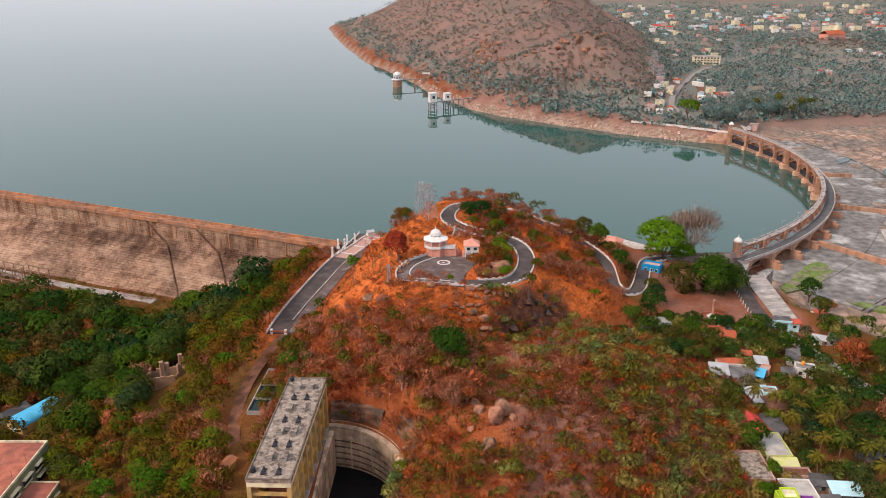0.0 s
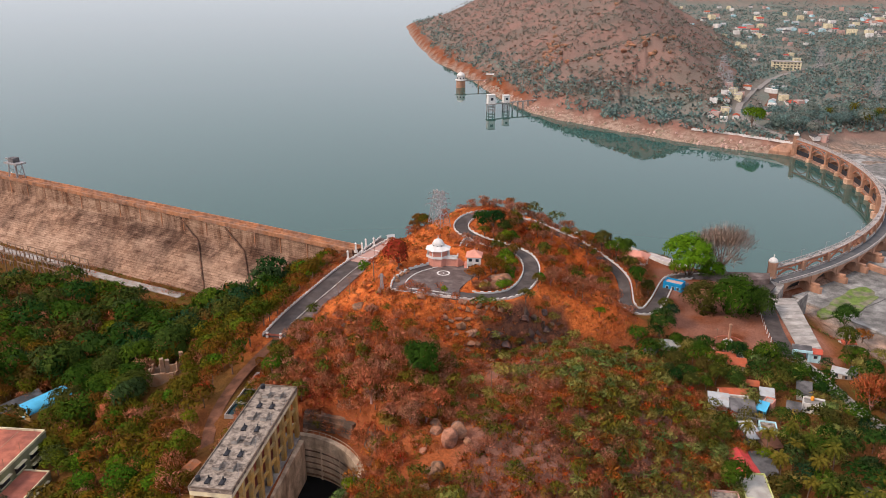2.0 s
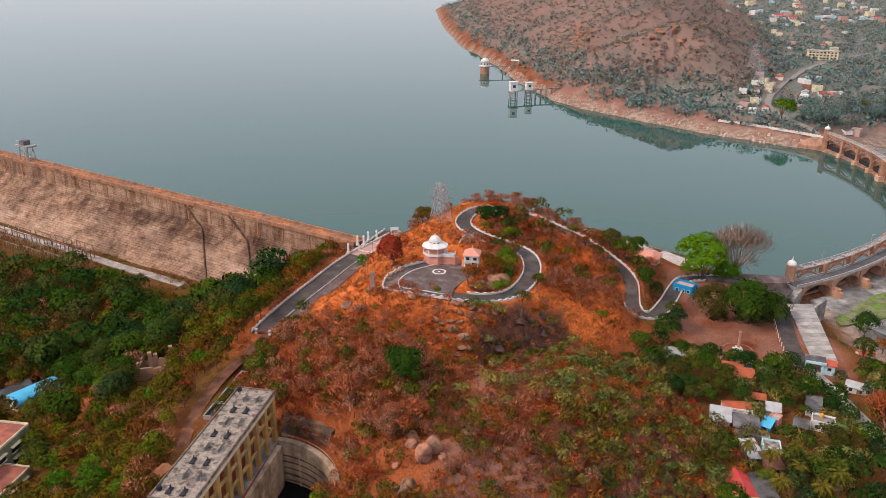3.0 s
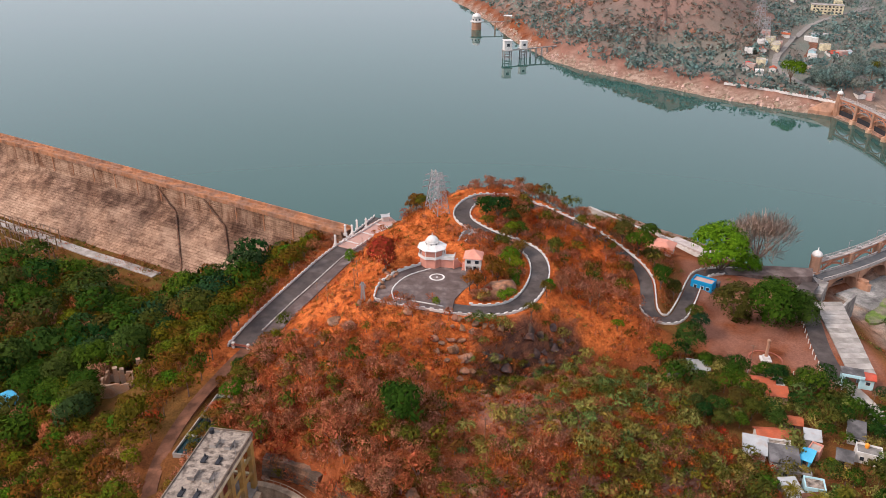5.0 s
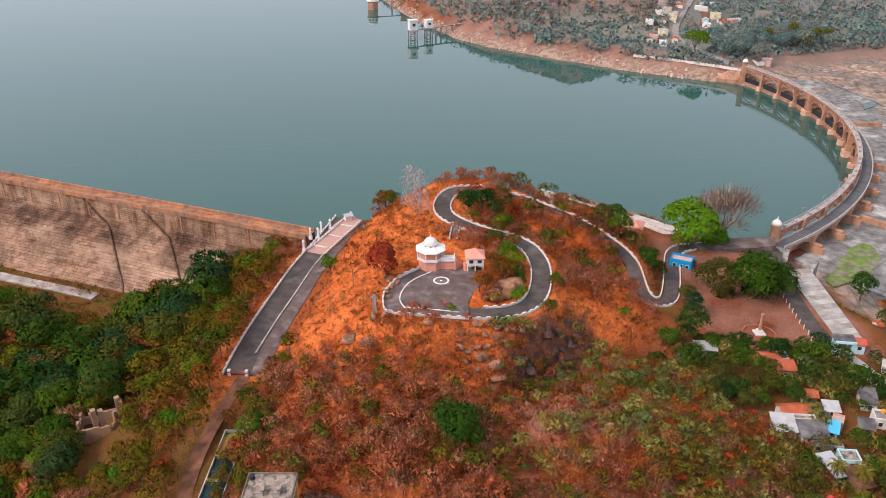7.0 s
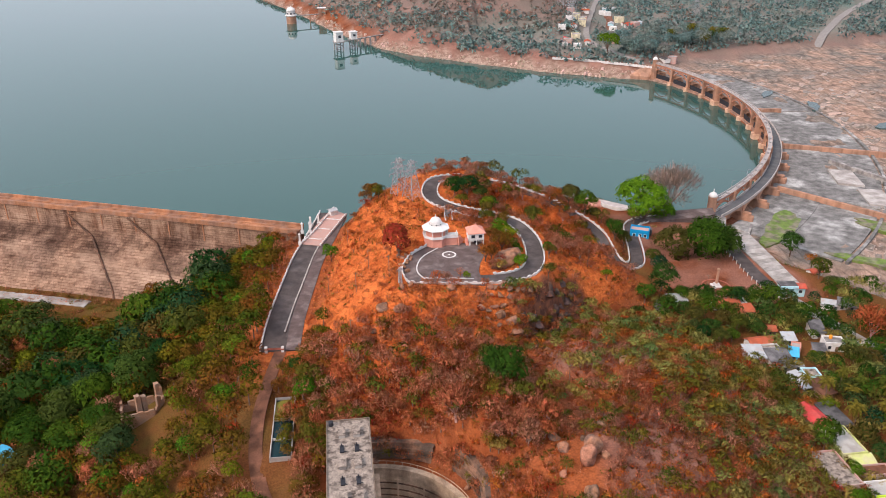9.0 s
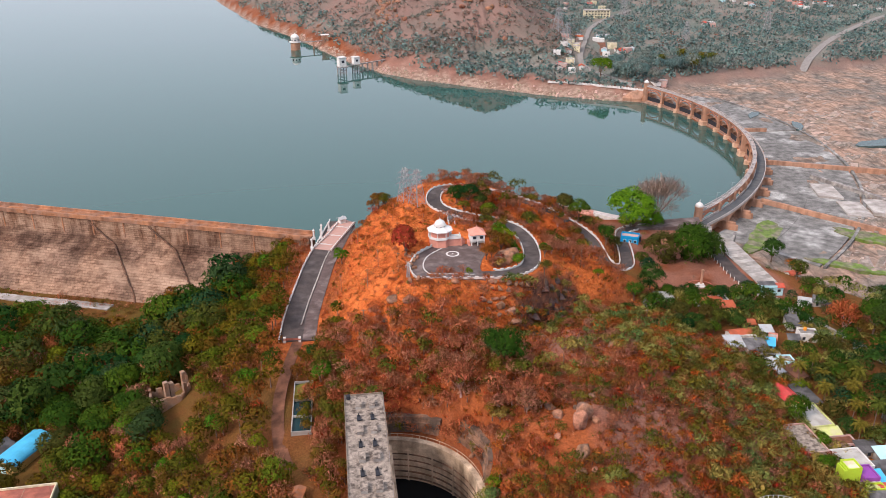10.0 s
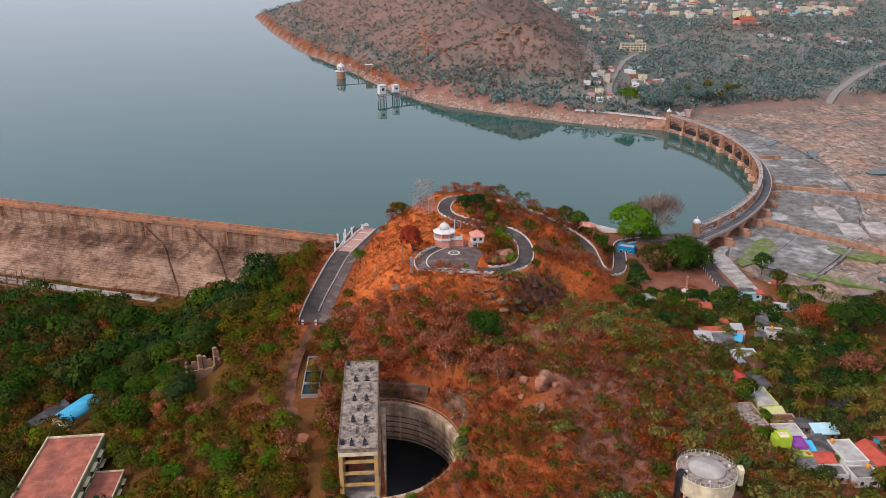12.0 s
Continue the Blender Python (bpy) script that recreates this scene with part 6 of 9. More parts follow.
def build_pavilion():
    root = thing("pavilion", "white octagonal lookout pavilion with a ribbed dome", "pavilion", pose(-2.6, 267.0, 40.0) @ Matrix.Diagonal((0.78, 0.78, 0.76, 1)))
    turn = math.pi / 8
    part("plinth", Geo().lathe([(4.9, -4.0), (4.9, 1.1), (4.6, 1.15)], 8, turn=turn), SALMON, root, "pink plastered plinth")
    part("balcony", Geo().lathe([(5.0, 1.15), (5.55, 1.2), (5.55, 2.35), (5.35, 2.35), (5.3, 1.45), (0.1, 1.45)], 8, turn=turn), WHITE_CLEAN, root)
    part("room", Geo().lathe([(4.1, 1.4), (4.1, 4.8), (0.2, 4.85)], 8, turn=turn), SALMON, root, "pink inner wall")
    for k in range(8):
        a = turn + k * math.pi / 4
        part("column", Geo().tube((5.1 * math.cos(a), 5.1 * math.sin(a), 1.4), (5.1 * math.cos(a), 5.1 * math.sin(a), 4.8), 0.17, n=8), WHITE_CLEAN, root)
    part("roof", Geo().lathe([(5.0, 4.7), (5.9, 4.8), (5.9, 5.05), (4.2, 5.7), (3.0, 6.3), (2.9, 6.4)], 8, turn=turn), WHITE_CLEAN, root, "flared white octagonal roof")
    drum = part("drum", Geo().lathe([(2.6, 6.0), (2.6, 7.0), (2.8, 7.05), (2.8, 7.25)], 16), WHITE_CLEAN, root)
    for k in range(8):
        a = k * math.pi / 4
        part("vent", Geo().box(2.62 * math.cos(a), 2.62 * math.sin(a), 6.3, 0.12, 0.5, 0.45, math.degrees(a)), GLASS_DARK, drum)
    part("dome", Geo().lathe([(2.45, 7.2), (2.4, 7.6), (2.15, 8.3), (1.65, 8.9), (0.95, 9.3), (0.35, 9.5), (0.3, 9.8), (0.12, 10.2), (0.03, 10.9)], 20), WHITE_CLEAN, root, smooth=True)
    part("terrace_base", Geo().box(6.2, -1.0, -4.0, 5.0, 3.8, 4.9), SALMON, root, "pink wall under the side terrace")
    deck = Geo().box(6.3, -1.2, 0.85, 5.4, 4.4, 0.55).box(6.3, -3.3, 1.4, 5.4, 0.2, 0.95).box(8.9, -1.2, 1.4, 0.2, 4.4, 0.95)
    part("side_terrace", deck, WHITE_CLEAN, root)
    for k in range(7):
        part("step", Geo().box(9.4 + 0.32 * k, -2.8 + 0.4 * k, -4.0, 0.5, 2.0, 5.1 - 0.55 * k, -30), SALMON, root)


build_pavilion()


def window(parent, x, y, z, w, h, rz, frame_mat, depth=0.12):
    """A dark pane with a frame, on a wall that faces the way rz + 270 degrees."""
    f = part("window", Geo().box(x, y, z, w + 0.24, depth, h + 0.24, rz), frame_mat, parent)
    c, s = math.cos(radians(rz)), math.sin(radians(rz))
    part("pane", Geo().box(x + s * depth * 0.4, y - c * depth * 0.4, z + 0.12, w, depth, h, rz), GLASS_DARK, f)


def build_lodge():
    root = thing("lodge", "white two-storey lodge with a salmon pyramid roof", "house", pose(10.2, 265.7, 37.9))
    body = Geo().box(0, 0, 1.7, 4.8, 4.8, 2.6).box(0, 1.2, -0.6, 4.6, 2.2, 2.4)
    part("wall", body, WHITE_CLEAN, root)
    for x in (-2.2, 0, 2.2):
        part("post", Geo().box(x, -2.2, -0.5, 0.35, 0.35, 2.25), WHITE_CLEAN, root)
    part("roof", Geo().lathe([(4.1, 4.15), (4.0, 4.35), (2.0, 5.3), (0.25, 6.2), (0.12, 6.9), (0.03, 7.1)], 4, turn=math.pi / 4), SALMON, root, "salmon tiled pyramid roof")
    for x in (-1.2, 1.2):
        window(root, x, -2.42, 2.5, 1.15, 1.0, 0, WHITEWASH)
    window(root, 2.42, 0, 2.5, 1.15, 1.0, 90, WHITEWASH)
    part("dark_door", Geo().box(0.3, 0.12, -0.2, 1.1, 0.1, 1.8), GLASS_DARK, root)
    for k in range(6):
        part("step", Geo().box(-2.9, -1.9 + 0.45 * k, -0.4, 0.9, 0.5, 0.5 + 0.3 * k), SALMON, root)


build_lodge()
low_wall([(2.6, 270, 38), (3.2, 279, 38.1), (3.8, 287, 38.3), (5, 294, 38.6)], "white wall of the stepped path", tall=0.9)
low_wall([(4.8, 270, 38), (5.4, 279, 38), (6.2, 286, 38.3), (7.2, 292, 38.6)], "white wall of the stepped path", tall=0.9)
tagged(part("path", Geo().sweep(resample([(3.7, 270, 38.0), (4.3, 277, 38.1), (5, 286, 38.2), (6, 294, 38.5)], 1.5), [(-0.8, -0.6), (0.8, -0.6), (0.8, 0.08), (-0.8, 0.08)]), CONCRETE), "grey stepped path up the hill", "path", kind="structure")


# ---- the gantry building over the shaft ----
def build_gantry():
    root = thing("gantry_building", "tall ochre concrete hoist house with a stained flat roof", "building", pose(-37.1, 165.4, 0, 0, 0, -2.1))
    hl, hw, low, roof = 22.2, 5.0, 17.4, 31.2
    part("roof_slab", Geo().box(0, 0, roof, 2 * hw, 2 * hl, 0.75), ROOF_GREY, root, "grey roof slab with black weather stains")
    for x, y, sx, sy in ((-hw + 0.12, 0, 0.25, 2 * hl), (hw - 0.12, 0, 0.25, 2 * hl), (0, hl - 0.12, 2 * hw - 0.5, 0.25), (0, -hl + 0.12, 2 * hw - 0.5, 0.25)):
        part("parapet", Geo().box(x, y, roof + 0.76, sx, sy, 0.3), ROOF_EDGE, root)
    part("fascia", Geo().box(0, 0, roof - 1.3, 2 * hw - 0.3, 2 * hl - 0.3, 1.32), CREAM, root, "cream painted fascia")
    for k in range(9):
        y = -hl + 0.9 + k * (2 * hl - 1.8) / 8
        for x in (-hw + 0.6, hw - 0.6):
            part("column", Geo().box(x, y, low, 1.0, 1.5, roof - low - 1.25), YELLOW, root)
        if k < 8:
            ym = y + (2 * hl - 1.8) / 16
            for z in (21.5, 26.0):
                part("beam", Geo().box(hw - 0.6, ym, z, 0.5, (2 * hl - 1.8) / 8 - 1.5, 0.7), YELLOW, root)
            part("wall_panel", Geo().box(-hw + 0.5, ym, low, 0.3, (2 * hl - 1.8) / 8 - 1.5, roof - low - 1.3), YELLOW, root)
    for z in (20.5, 24.0, 27.4):
        part("cross_beam", Geo().box(0, -hl + 0.9, z, 2 * hw - 2.2, 0.7, 0.65), YELLOW, root)
        part("cross_beam", Geo().box(0, hl - 0.9, z, 2 * hw - 2.2, 0.7, 0.65), CREAM, root)
    part("back_room", Geo().box(-1.0, 3, low, 4.5, 2 * hl - 14, roof - low - 2.0), TERRACE_RED, root, "dark red inner wall")
    part("footing", Geo().box(0, 0, 6, 2 * hw + 0.4, 2 * hl + 0.6, low - 6), CONCRETE, root)
    part("shaft_face", Geo().box(hw + 0.9, -1, -11, 1.4, 42.5, low - 0.4 + 11), SHAFT_STONE, root, "stained concrete wall down into the shaft")
    for k in range(4):
        y = 17.0 - k * 10.4
        for x in (-1.5, 1.8):
            hatch = part("hatch", Geo().box(x, y, roof + 0.74, 1.5, 2.7, 0.9, 0, 0.96), CONCRETE, root, "raised concrete hatch")
            part("hatch_lid", Geo().box(x, y, roof + 1.63, 1.65, 2.85, 0.14), ROOF_GREY, hatch)
        for x in (-1.6, 1.7):
            rig = Geo().box(x, y - 5.2, roof + 0.74, 0.9, 2.2, 0.35).tube((x, y - 4.6, roof + 0.8), (x, y - 4.6, roof + 1.9), 0.16).tube((x + 0.3, y - 5.8, roof + 0.9), (x + 0.9, y - 6.3, roof + 1.1), 0.12)
            part("hoist", rig, DARK_STEEL, root, "dark rusty hoist gear")
        part("lightning_rod", Geo().tube((hw - 0.4, y - 3, roof + 0.9), (hw - 0.4, y - 3, roof + 4.4), 0.05, n=4), STEEL, root)
    for k in range(2):
        part("water_drum", Geo().lathe([(0.55, roof + 0.75), (0.6, roof + 1.1), (0.55, roof + 1.5), (0.6, roof + 1.8), (0.2, roof + 2.0)], 12, -hw + 1.1, hl - 1.6 - 40 * k), DARK_STEEL, root, "black plastic water drum")


ROOF_EDGE = material("weathered_parapet", (0.27, 0.205, 0.15), vary=0.3, second=(0.13, 0.10, 0.08), patch=0.4, streaks=0.4)
build_gantry()


def build_shaft():
    root = thing("surge_shaft", "deep round concrete shaft stained brown and black", "shaft")
    r = SHAFT_R
    for z0, z1, a, b, m in ((-13, 8.5, 0.15, 1.7, SHAFT_STONE), (8.5, 14.2, 0.0, 1.7, SHAFT_STONE), (14.2, 17.6, -0.25, 1.1, SHAFT_STONE)):
        line = [(SHAFT_C[0] + r * math.cos(t), SHAFT_C[1] + r * math.sin(t), 0) for t in np.linspace(radians(-88), radians(87), 40)]
        part("ring_wall", Geo().sweep(line, [(a - 0.2, z0), (b, z0), (b, z1), (a - 0.2, z1)]), m, root)
    for k in range(9):
        t = radians(-70 + 17.5 * k)
        part("rib", Geo().box(SHAFT_C[0] + (r - 0.2) * math.cos(t), SHAFT_C[1] + (r - 0.2) * math.sin(t), -8, 0.35, 0.35, 24, math.degrees(t)), SHAFT_STONE, root)
    for k in range(6):
        z = 5.2 + 1.9 * k
        line = [(SHAFT_C[0] + (r - 0.12) * math.cos(t), SHAFT_C[1] + (r - 0.12) * math.sin(t), z) for t in np.linspace(radians(-86), radians(85), 40)]
        part("band", Geo().sweep(line, [(-0.14, 0), (0.2, 0), (0.2, 0.45), (-0.14, 0.45)]), COURSE_STONE, root, "darker horizontal band")
    rail = Geo()
    line = [(SHAFT_C[0] + (r + 1) * math.cos(t), SHAFT_C[1] + (r + 1) * math.sin(t), 17.6) for t in np.linspace(radians(-85), radians(82), 36)]
    rail.sweep(line, [(-0.05, 0.95), (0.05, 0.95), (0.05, 1.05), (-0.05, 1.05)])
    for p in line:
        rail.tube(p, (p[0], p[1], p[2] + 1.0), 0.06, n=4)
    part("railing", rail, SHAFT_STONE, root)
    for a0, a1, n, tall in ((3, 41, 4, 1.5), (53, 86, 3, 1.3)):
        wall = thing("retaining_wall", "stained stone retaining wall in stepped courses above the shaft", "wall", kind="structure")
        for j in range(n):
            out = [np.interp(t, (0, 20, 39, 54, 84), (1.2, 4.2, 5.2, 4.5, 3.5)) - 0.7 + 0.4 * j for t in np.linspace(a0, a1, 16)]
            line = [(SHAFT_C[0] + (r + e) * math.cos(radians(t)), SHAFT_C[1] + (r + e) * math.sin(radians(t)), 18.0) for e, t in zip(out, np.linspace(a0, a1, 16))]
            part("course", Geo().sweep(line, [(0, tall * j - 0.4), (2.4, tall * j - 0.4), (2.4, tall * (j + 1)), (0, tall * (j + 1))]), COURSE_STONE, wall)
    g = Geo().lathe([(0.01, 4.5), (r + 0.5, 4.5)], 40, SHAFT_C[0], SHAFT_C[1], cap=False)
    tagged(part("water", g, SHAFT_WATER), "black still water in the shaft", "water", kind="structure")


COURSE_STONE = material("course_stone", (0.27, 0.155, 0.10), vary=0.35, fine=2.0, second=(0.13, 0.095, 0.075), patch=0.3, cover=0.5, streaks=0.6)
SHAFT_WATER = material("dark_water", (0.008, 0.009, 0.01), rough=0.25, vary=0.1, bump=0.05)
build_shaft()


def build_tank():
    z0 = 30.0
    root = thing("water_tank", "round cream water tank on legs with a domed top", "water tank", pose(46.2, 128.4, 0))
    part("drum", Geo().lathe([(6.6, 25.0), (6.9, 25.4), (6.9, z0 - 0.4), (7.2, z0 - 0.35), (7.2, z0), (5.0, z0 + 0.05)], 40), CREAM, root)
    part("roof_ring", Geo().lathe([(7.0, z0 + 0.02), (7.0, z0 + 0.12), (4.4, z0 + 0.35), (4.4, z0 + 0.02)], 40), ROOF_GREY, root, "dusty grey roof edge")
    part("dome", Geo().lathe([(4.7, z0 + 0.3), (4.2, z0 + 0.75), (3.0, z0 + 1.15), (1.4, z0 + 1.35), (0.1, z0 + 1.4)], 40), PALE_CONCRETE, root, "pale shallow dome", smooth=True)
    for k in range(40):
        a = 2 * math.pi * k / 40
        part("post", Geo().tube((7.0 * math.cos(a), 7.0 * math.sin(a), z0), (7.0 * math.cos(a), 7.0 * math.sin(a), z0 + 0.95), 0.07, n=4), WHITEWASH, root)
    part("hand_rail", Geo().lathe([(6.97, z0 + 0.9), (7.05, z0 + 0.9), (7.05, z0 + 0.98), (6.97, z0 + 0.98)], 40, cap=False), STEEL, root)
    for k in range(10):
        a = 2 * math.pi * (k + 0.5) / 10
        part("leg", Geo().box(6.0 * math.cos(a), 6.0 * math.sin(a), 18.5, 0.55, 0.55, 6.7, math.degrees(a)), CREAM, root)
    for k in (0, 1):
        a = radians(186 + 9 * k)
        c, s = math.cos(a), math.sin(a)
        pipe = Geo()
        pts = [(6.3 * c, 6.3 * s, z0 + 0.3), (6.6 * c, 6.6 * s, z0 + 1.0), (7.4 * c, 7.4 * s, z0 + 1.0), (7.8 * c, 7.8 * s, z0 + 0.2), (7.8 * c, 7.8 * s, 19)]
        for p, q in zip(pts[:-1], pts[1:]):
            pipe.tube(p, q, 0.38, n=8)
        part("pipe", pipe, DARK_STEEL, root, "thick black overflow pipe")
    part("ladder_cage", Geo().box(7.8, -1.5, 26.5, 1.3, 2.0, 4.4, -10), CREAM, root)
    for k in range(5):
        part("vent", Geo().box(5.6 * math.cos(1.1 * k), 5.6 * math.sin(1.1 * k), z0 + 0.1, 0.5, 0.5, 0.7), WHITEWASH, root)


build_tank()


# ---- buildings in the valley ----
def build_office():
    root = thing("office_building", "pale green block with a red terrace roof and sun shades", "building", pose(-131.2, 187.5, -2.4, 0, 0, 0))
    hx, hy, h = 9.0, 22.0, 15.0
    part("wall", Geo().box(0, 0, -h, 2 * hx, 2 * hy, h), GREEN_WALL, root)
    part("terrace", Geo().box(0, 0, 0, 2 * hx - 0.7, 2 * hy - 0.7, 0.12), TERRACE_RED, root, "worn red terrace roof")
    for x, y, sx, sy in ((-hx + 0.15, 0, 0.35, 2 * hy), (hx - 0.15, 0, 0.35, 2 * hy), (0, hy - 0.15, 2 * hx - 0.7, 0.35), (0, -hy + 0.15, 2 * hx - 0.7, 0.35)):
        part("parapet", Geo().box(x, y, 0.0, sx, sy, 0.75), CREAM, root)
    part("expansion_joint", Geo().box(0.5, 0, 0.12, 0.18, 2 * hy - 0.8, 0.06), BRICK, root)
    part("expansion_joint", Geo().box(0, -1, 0.12, 2 * hx - 0.8, 0.18, 0.06), BRICK, root)
    for k in range(5):
        part("mast", Geo().tube((hx - 0.6, 18 - 8 * k, 0.5), (hx - 0.6, 18 - 8 * k, 3.8), 0.06, n=4), TIMBER, root)
    for f in range(3):
        z = -4.2 - 4.0 * f
        for k in range(5):
            y = 15 - 7.4 * k
            bay = part("window", Geo().box(hx + 0.05, y, z, 0.2, 4.4, 2.0), GLASS_DARK, root)
            part("sun_shade", Geo().box(hx + 0.55, y, z + 2.1, 1.1, 5.0, 0.18), CREAM, bay)
            part("sill", Geo().box(hx + 0.25, y, z - 0.2, 0.5, 4.8, 0.18), CREAM, bay)
    wing = thing("annexe", "low green annexe with a dark red terrace", "building", pose(-117.3, 184, -7.0))
    part("wall", Geo().box(0, 0, -11, 8.8, 23, 11), GREEN_WALL, wing)
    part("terrace", Geo().box(0, 0, 0, 8.2, 22.4, 0.12), TERRACE_RED, wing)
    for x, y, sx, sy in ((4.25, 0, 0.3, 23), (0, 11.35, 8.2, 0.3), (0, -11.35, 8.2, 0.3)):
        part("parapet", Geo().box(x, y, 0, sx, sy, 0.6), CREAM, wing)
    for k in range(4):
        bay = part("window", Geo().box(4.45, 8 - 5.2 * k, -3.4, 0.2, 2.6, 1.7), GLASS_DARK, wing)
        part("sun_shade", Geo().box(4.9, 8 - 5.2 * k, -1.6, 0.9, 3.0, 0.15), CREAM, bay)


build_office()


def build_vault():
    z = ground_at(-140, 238)
    root = thing("vaulted_shed", "shed with a curved sky-blue metal roof and ochre ends", "shed", pose(-141.0, 237.5, max(z, -18.6), 0, 0, 62))
    w, L, h = 4.2, 8.4, 2.6
    prof = [(w * math.cos(t), h + 2.4 * math.sin(t)) for t in np.linspace(0, math.pi, 13)]
    part("roof", Geo().sweep([(-L, 0, 0), (L, 0, 0)], prof + [(x * 0.97, z - 0.1) for x, z in prof[::-1]]), SKYBLUE, root)
    for s in (-1, 1):
        end = part("end_wall", Geo().sweep([(s * (L - 0.7), 0, 0), (s * (L - 0.4), 0, 0)], [(-w * 0.95, -0.5), (w * 0.95, -0.5)] + [(x * 0.95, z - 0.12) for x, z in prof]), YELLOW, root)
        part("door", Geo().box(s * (L - 0.3), 0, 0, 0.12, 2.0, 2.4), PALEBLUE, end)
        part("side_wall", Geo().box(0, s * w * 0.96, -0.5, 2 * L - 1.2, 0.25, h + 0.6), YELLOW, root)
    low = thing("long_shed", "low ochre shed with a dark tiled roof", "shed", pose(-151.0, 236.5, max(ground_at(-151, 236), -18.6), 0, 0, 62))
    part("wall", Geo().box(0, 0, -0.5, 16, 5.5, 3.3), YELLOW, low)
    part("roof", Geo().gable(0, 0, 2.8, 16, 5.5, 1.6), SHEET, low)


build_vault()


def build_ruin():
    z = ground_at(-94, 240) - 0.3
    root = thing("ruined_tower", "roofless ruin of crumbling brick walls with creepers", "ruin", pose(-94.8, 240.5, z - 1.0, 0, 0, 12))
    rng = random.Random(5)
    for x0, y0, x1, y1, base in ((-6, -4, 3, -4, 4.2), (3, -4, 6, 0, 5.0), (6, 0, 5, 5, 5.8), (5, 5, -6, 5, 3.0), (-6, 5, -6, -4, 4.0)):
        n = 6
        for k in range(n):
            xa, ya = x0 + (x1 - x0) * (k + 0.5) / n, y0 + (y1 - y0) * (k + 0.5) / n
            ln = math.hypot(x1 - x0, y1 - y0) / n + 0.06
            part("wall", Geo().box(xa, ya, 0, ln, 0.7, base + rng.uniform(-0.9, 0.9) + (2.4 if k in (2, 3) and base > 4.5 else 0), math.degrees(math.atan2(y1 - y0, x1 - x0))), BRICK, root)
    for x, y, h in ((-1.0, -2.2, 9.6), (4.6, 2.6, 9.4), (0.6, -1.4, 8.6)):
        part("pillar", Geo().box(x, y, 0, 1.3, 1.5, h, 20), BRICK, root, "broken pillar")


build_ruin()


def build_pond():
    z = 17.0
    root = thing("settling_pond", "long concrete pond in three cells with dark algae water", "pond", pose(-52.6, 207.5, z, 0, 0, -2.5))
    for x, y, sx, sy in ((-2.6, 0, 0.28, 25), (2.6, 0, 0.28, 25), (0, 12.35, 4.94, 0.28), (0, -12.35, 4.94, 0.28), (0, 3.0, 4.94, 0.25), (0, -5.0, 4.94, 0.25)):
        part("wall", Geo().box(x, y, -3.5, sx, sy, 3.7), PALE_CONCRETE, root)
    for y, s in ((-8.67, 7.0), (-1.0, 7.7)):
        part("water", Geo().box(0, y, -2.5, 4.9, s, 2.0), POND, root)
    part("water", Geo().box(0, 7.6, -2.5, 4.9, 9.0, 2.0), ALGAE, root, "water half covered in yellow algae")


POND = material("pond_water", (0.012, 0.035, 0.04), rough=0.15, vary=0.2, bump=0.05)
ALGAE = material("algae_water", (0.012, 0.04, 0.04), rough=0.3, second=(0.22, 0.19, 0.03), patch=0.25, cover=0.47)
build_pond()
ORANGE_TIN = material("rusty_orange_sheet", (0.42, 0.15, 0.06), vary=0.25, second=(0.30, 0.14, 0.08), patch=0.8)
kiosk = thing("kiosk", "small orange hut with a rusty tin roof", "hut", pose(-54.0, 168.0, ground_at(-54.0, 168.0), 0, 0, -14))
part("wall", Geo().box(0, 0, -0.3, 2.4, 3.6, 2.4), YELLOW, kiosk)
part("roof", Geo().gable(0, 0, 2.1, 3.6, 2.4, 0.5, 90), ORANGE_TIN, kiosk)


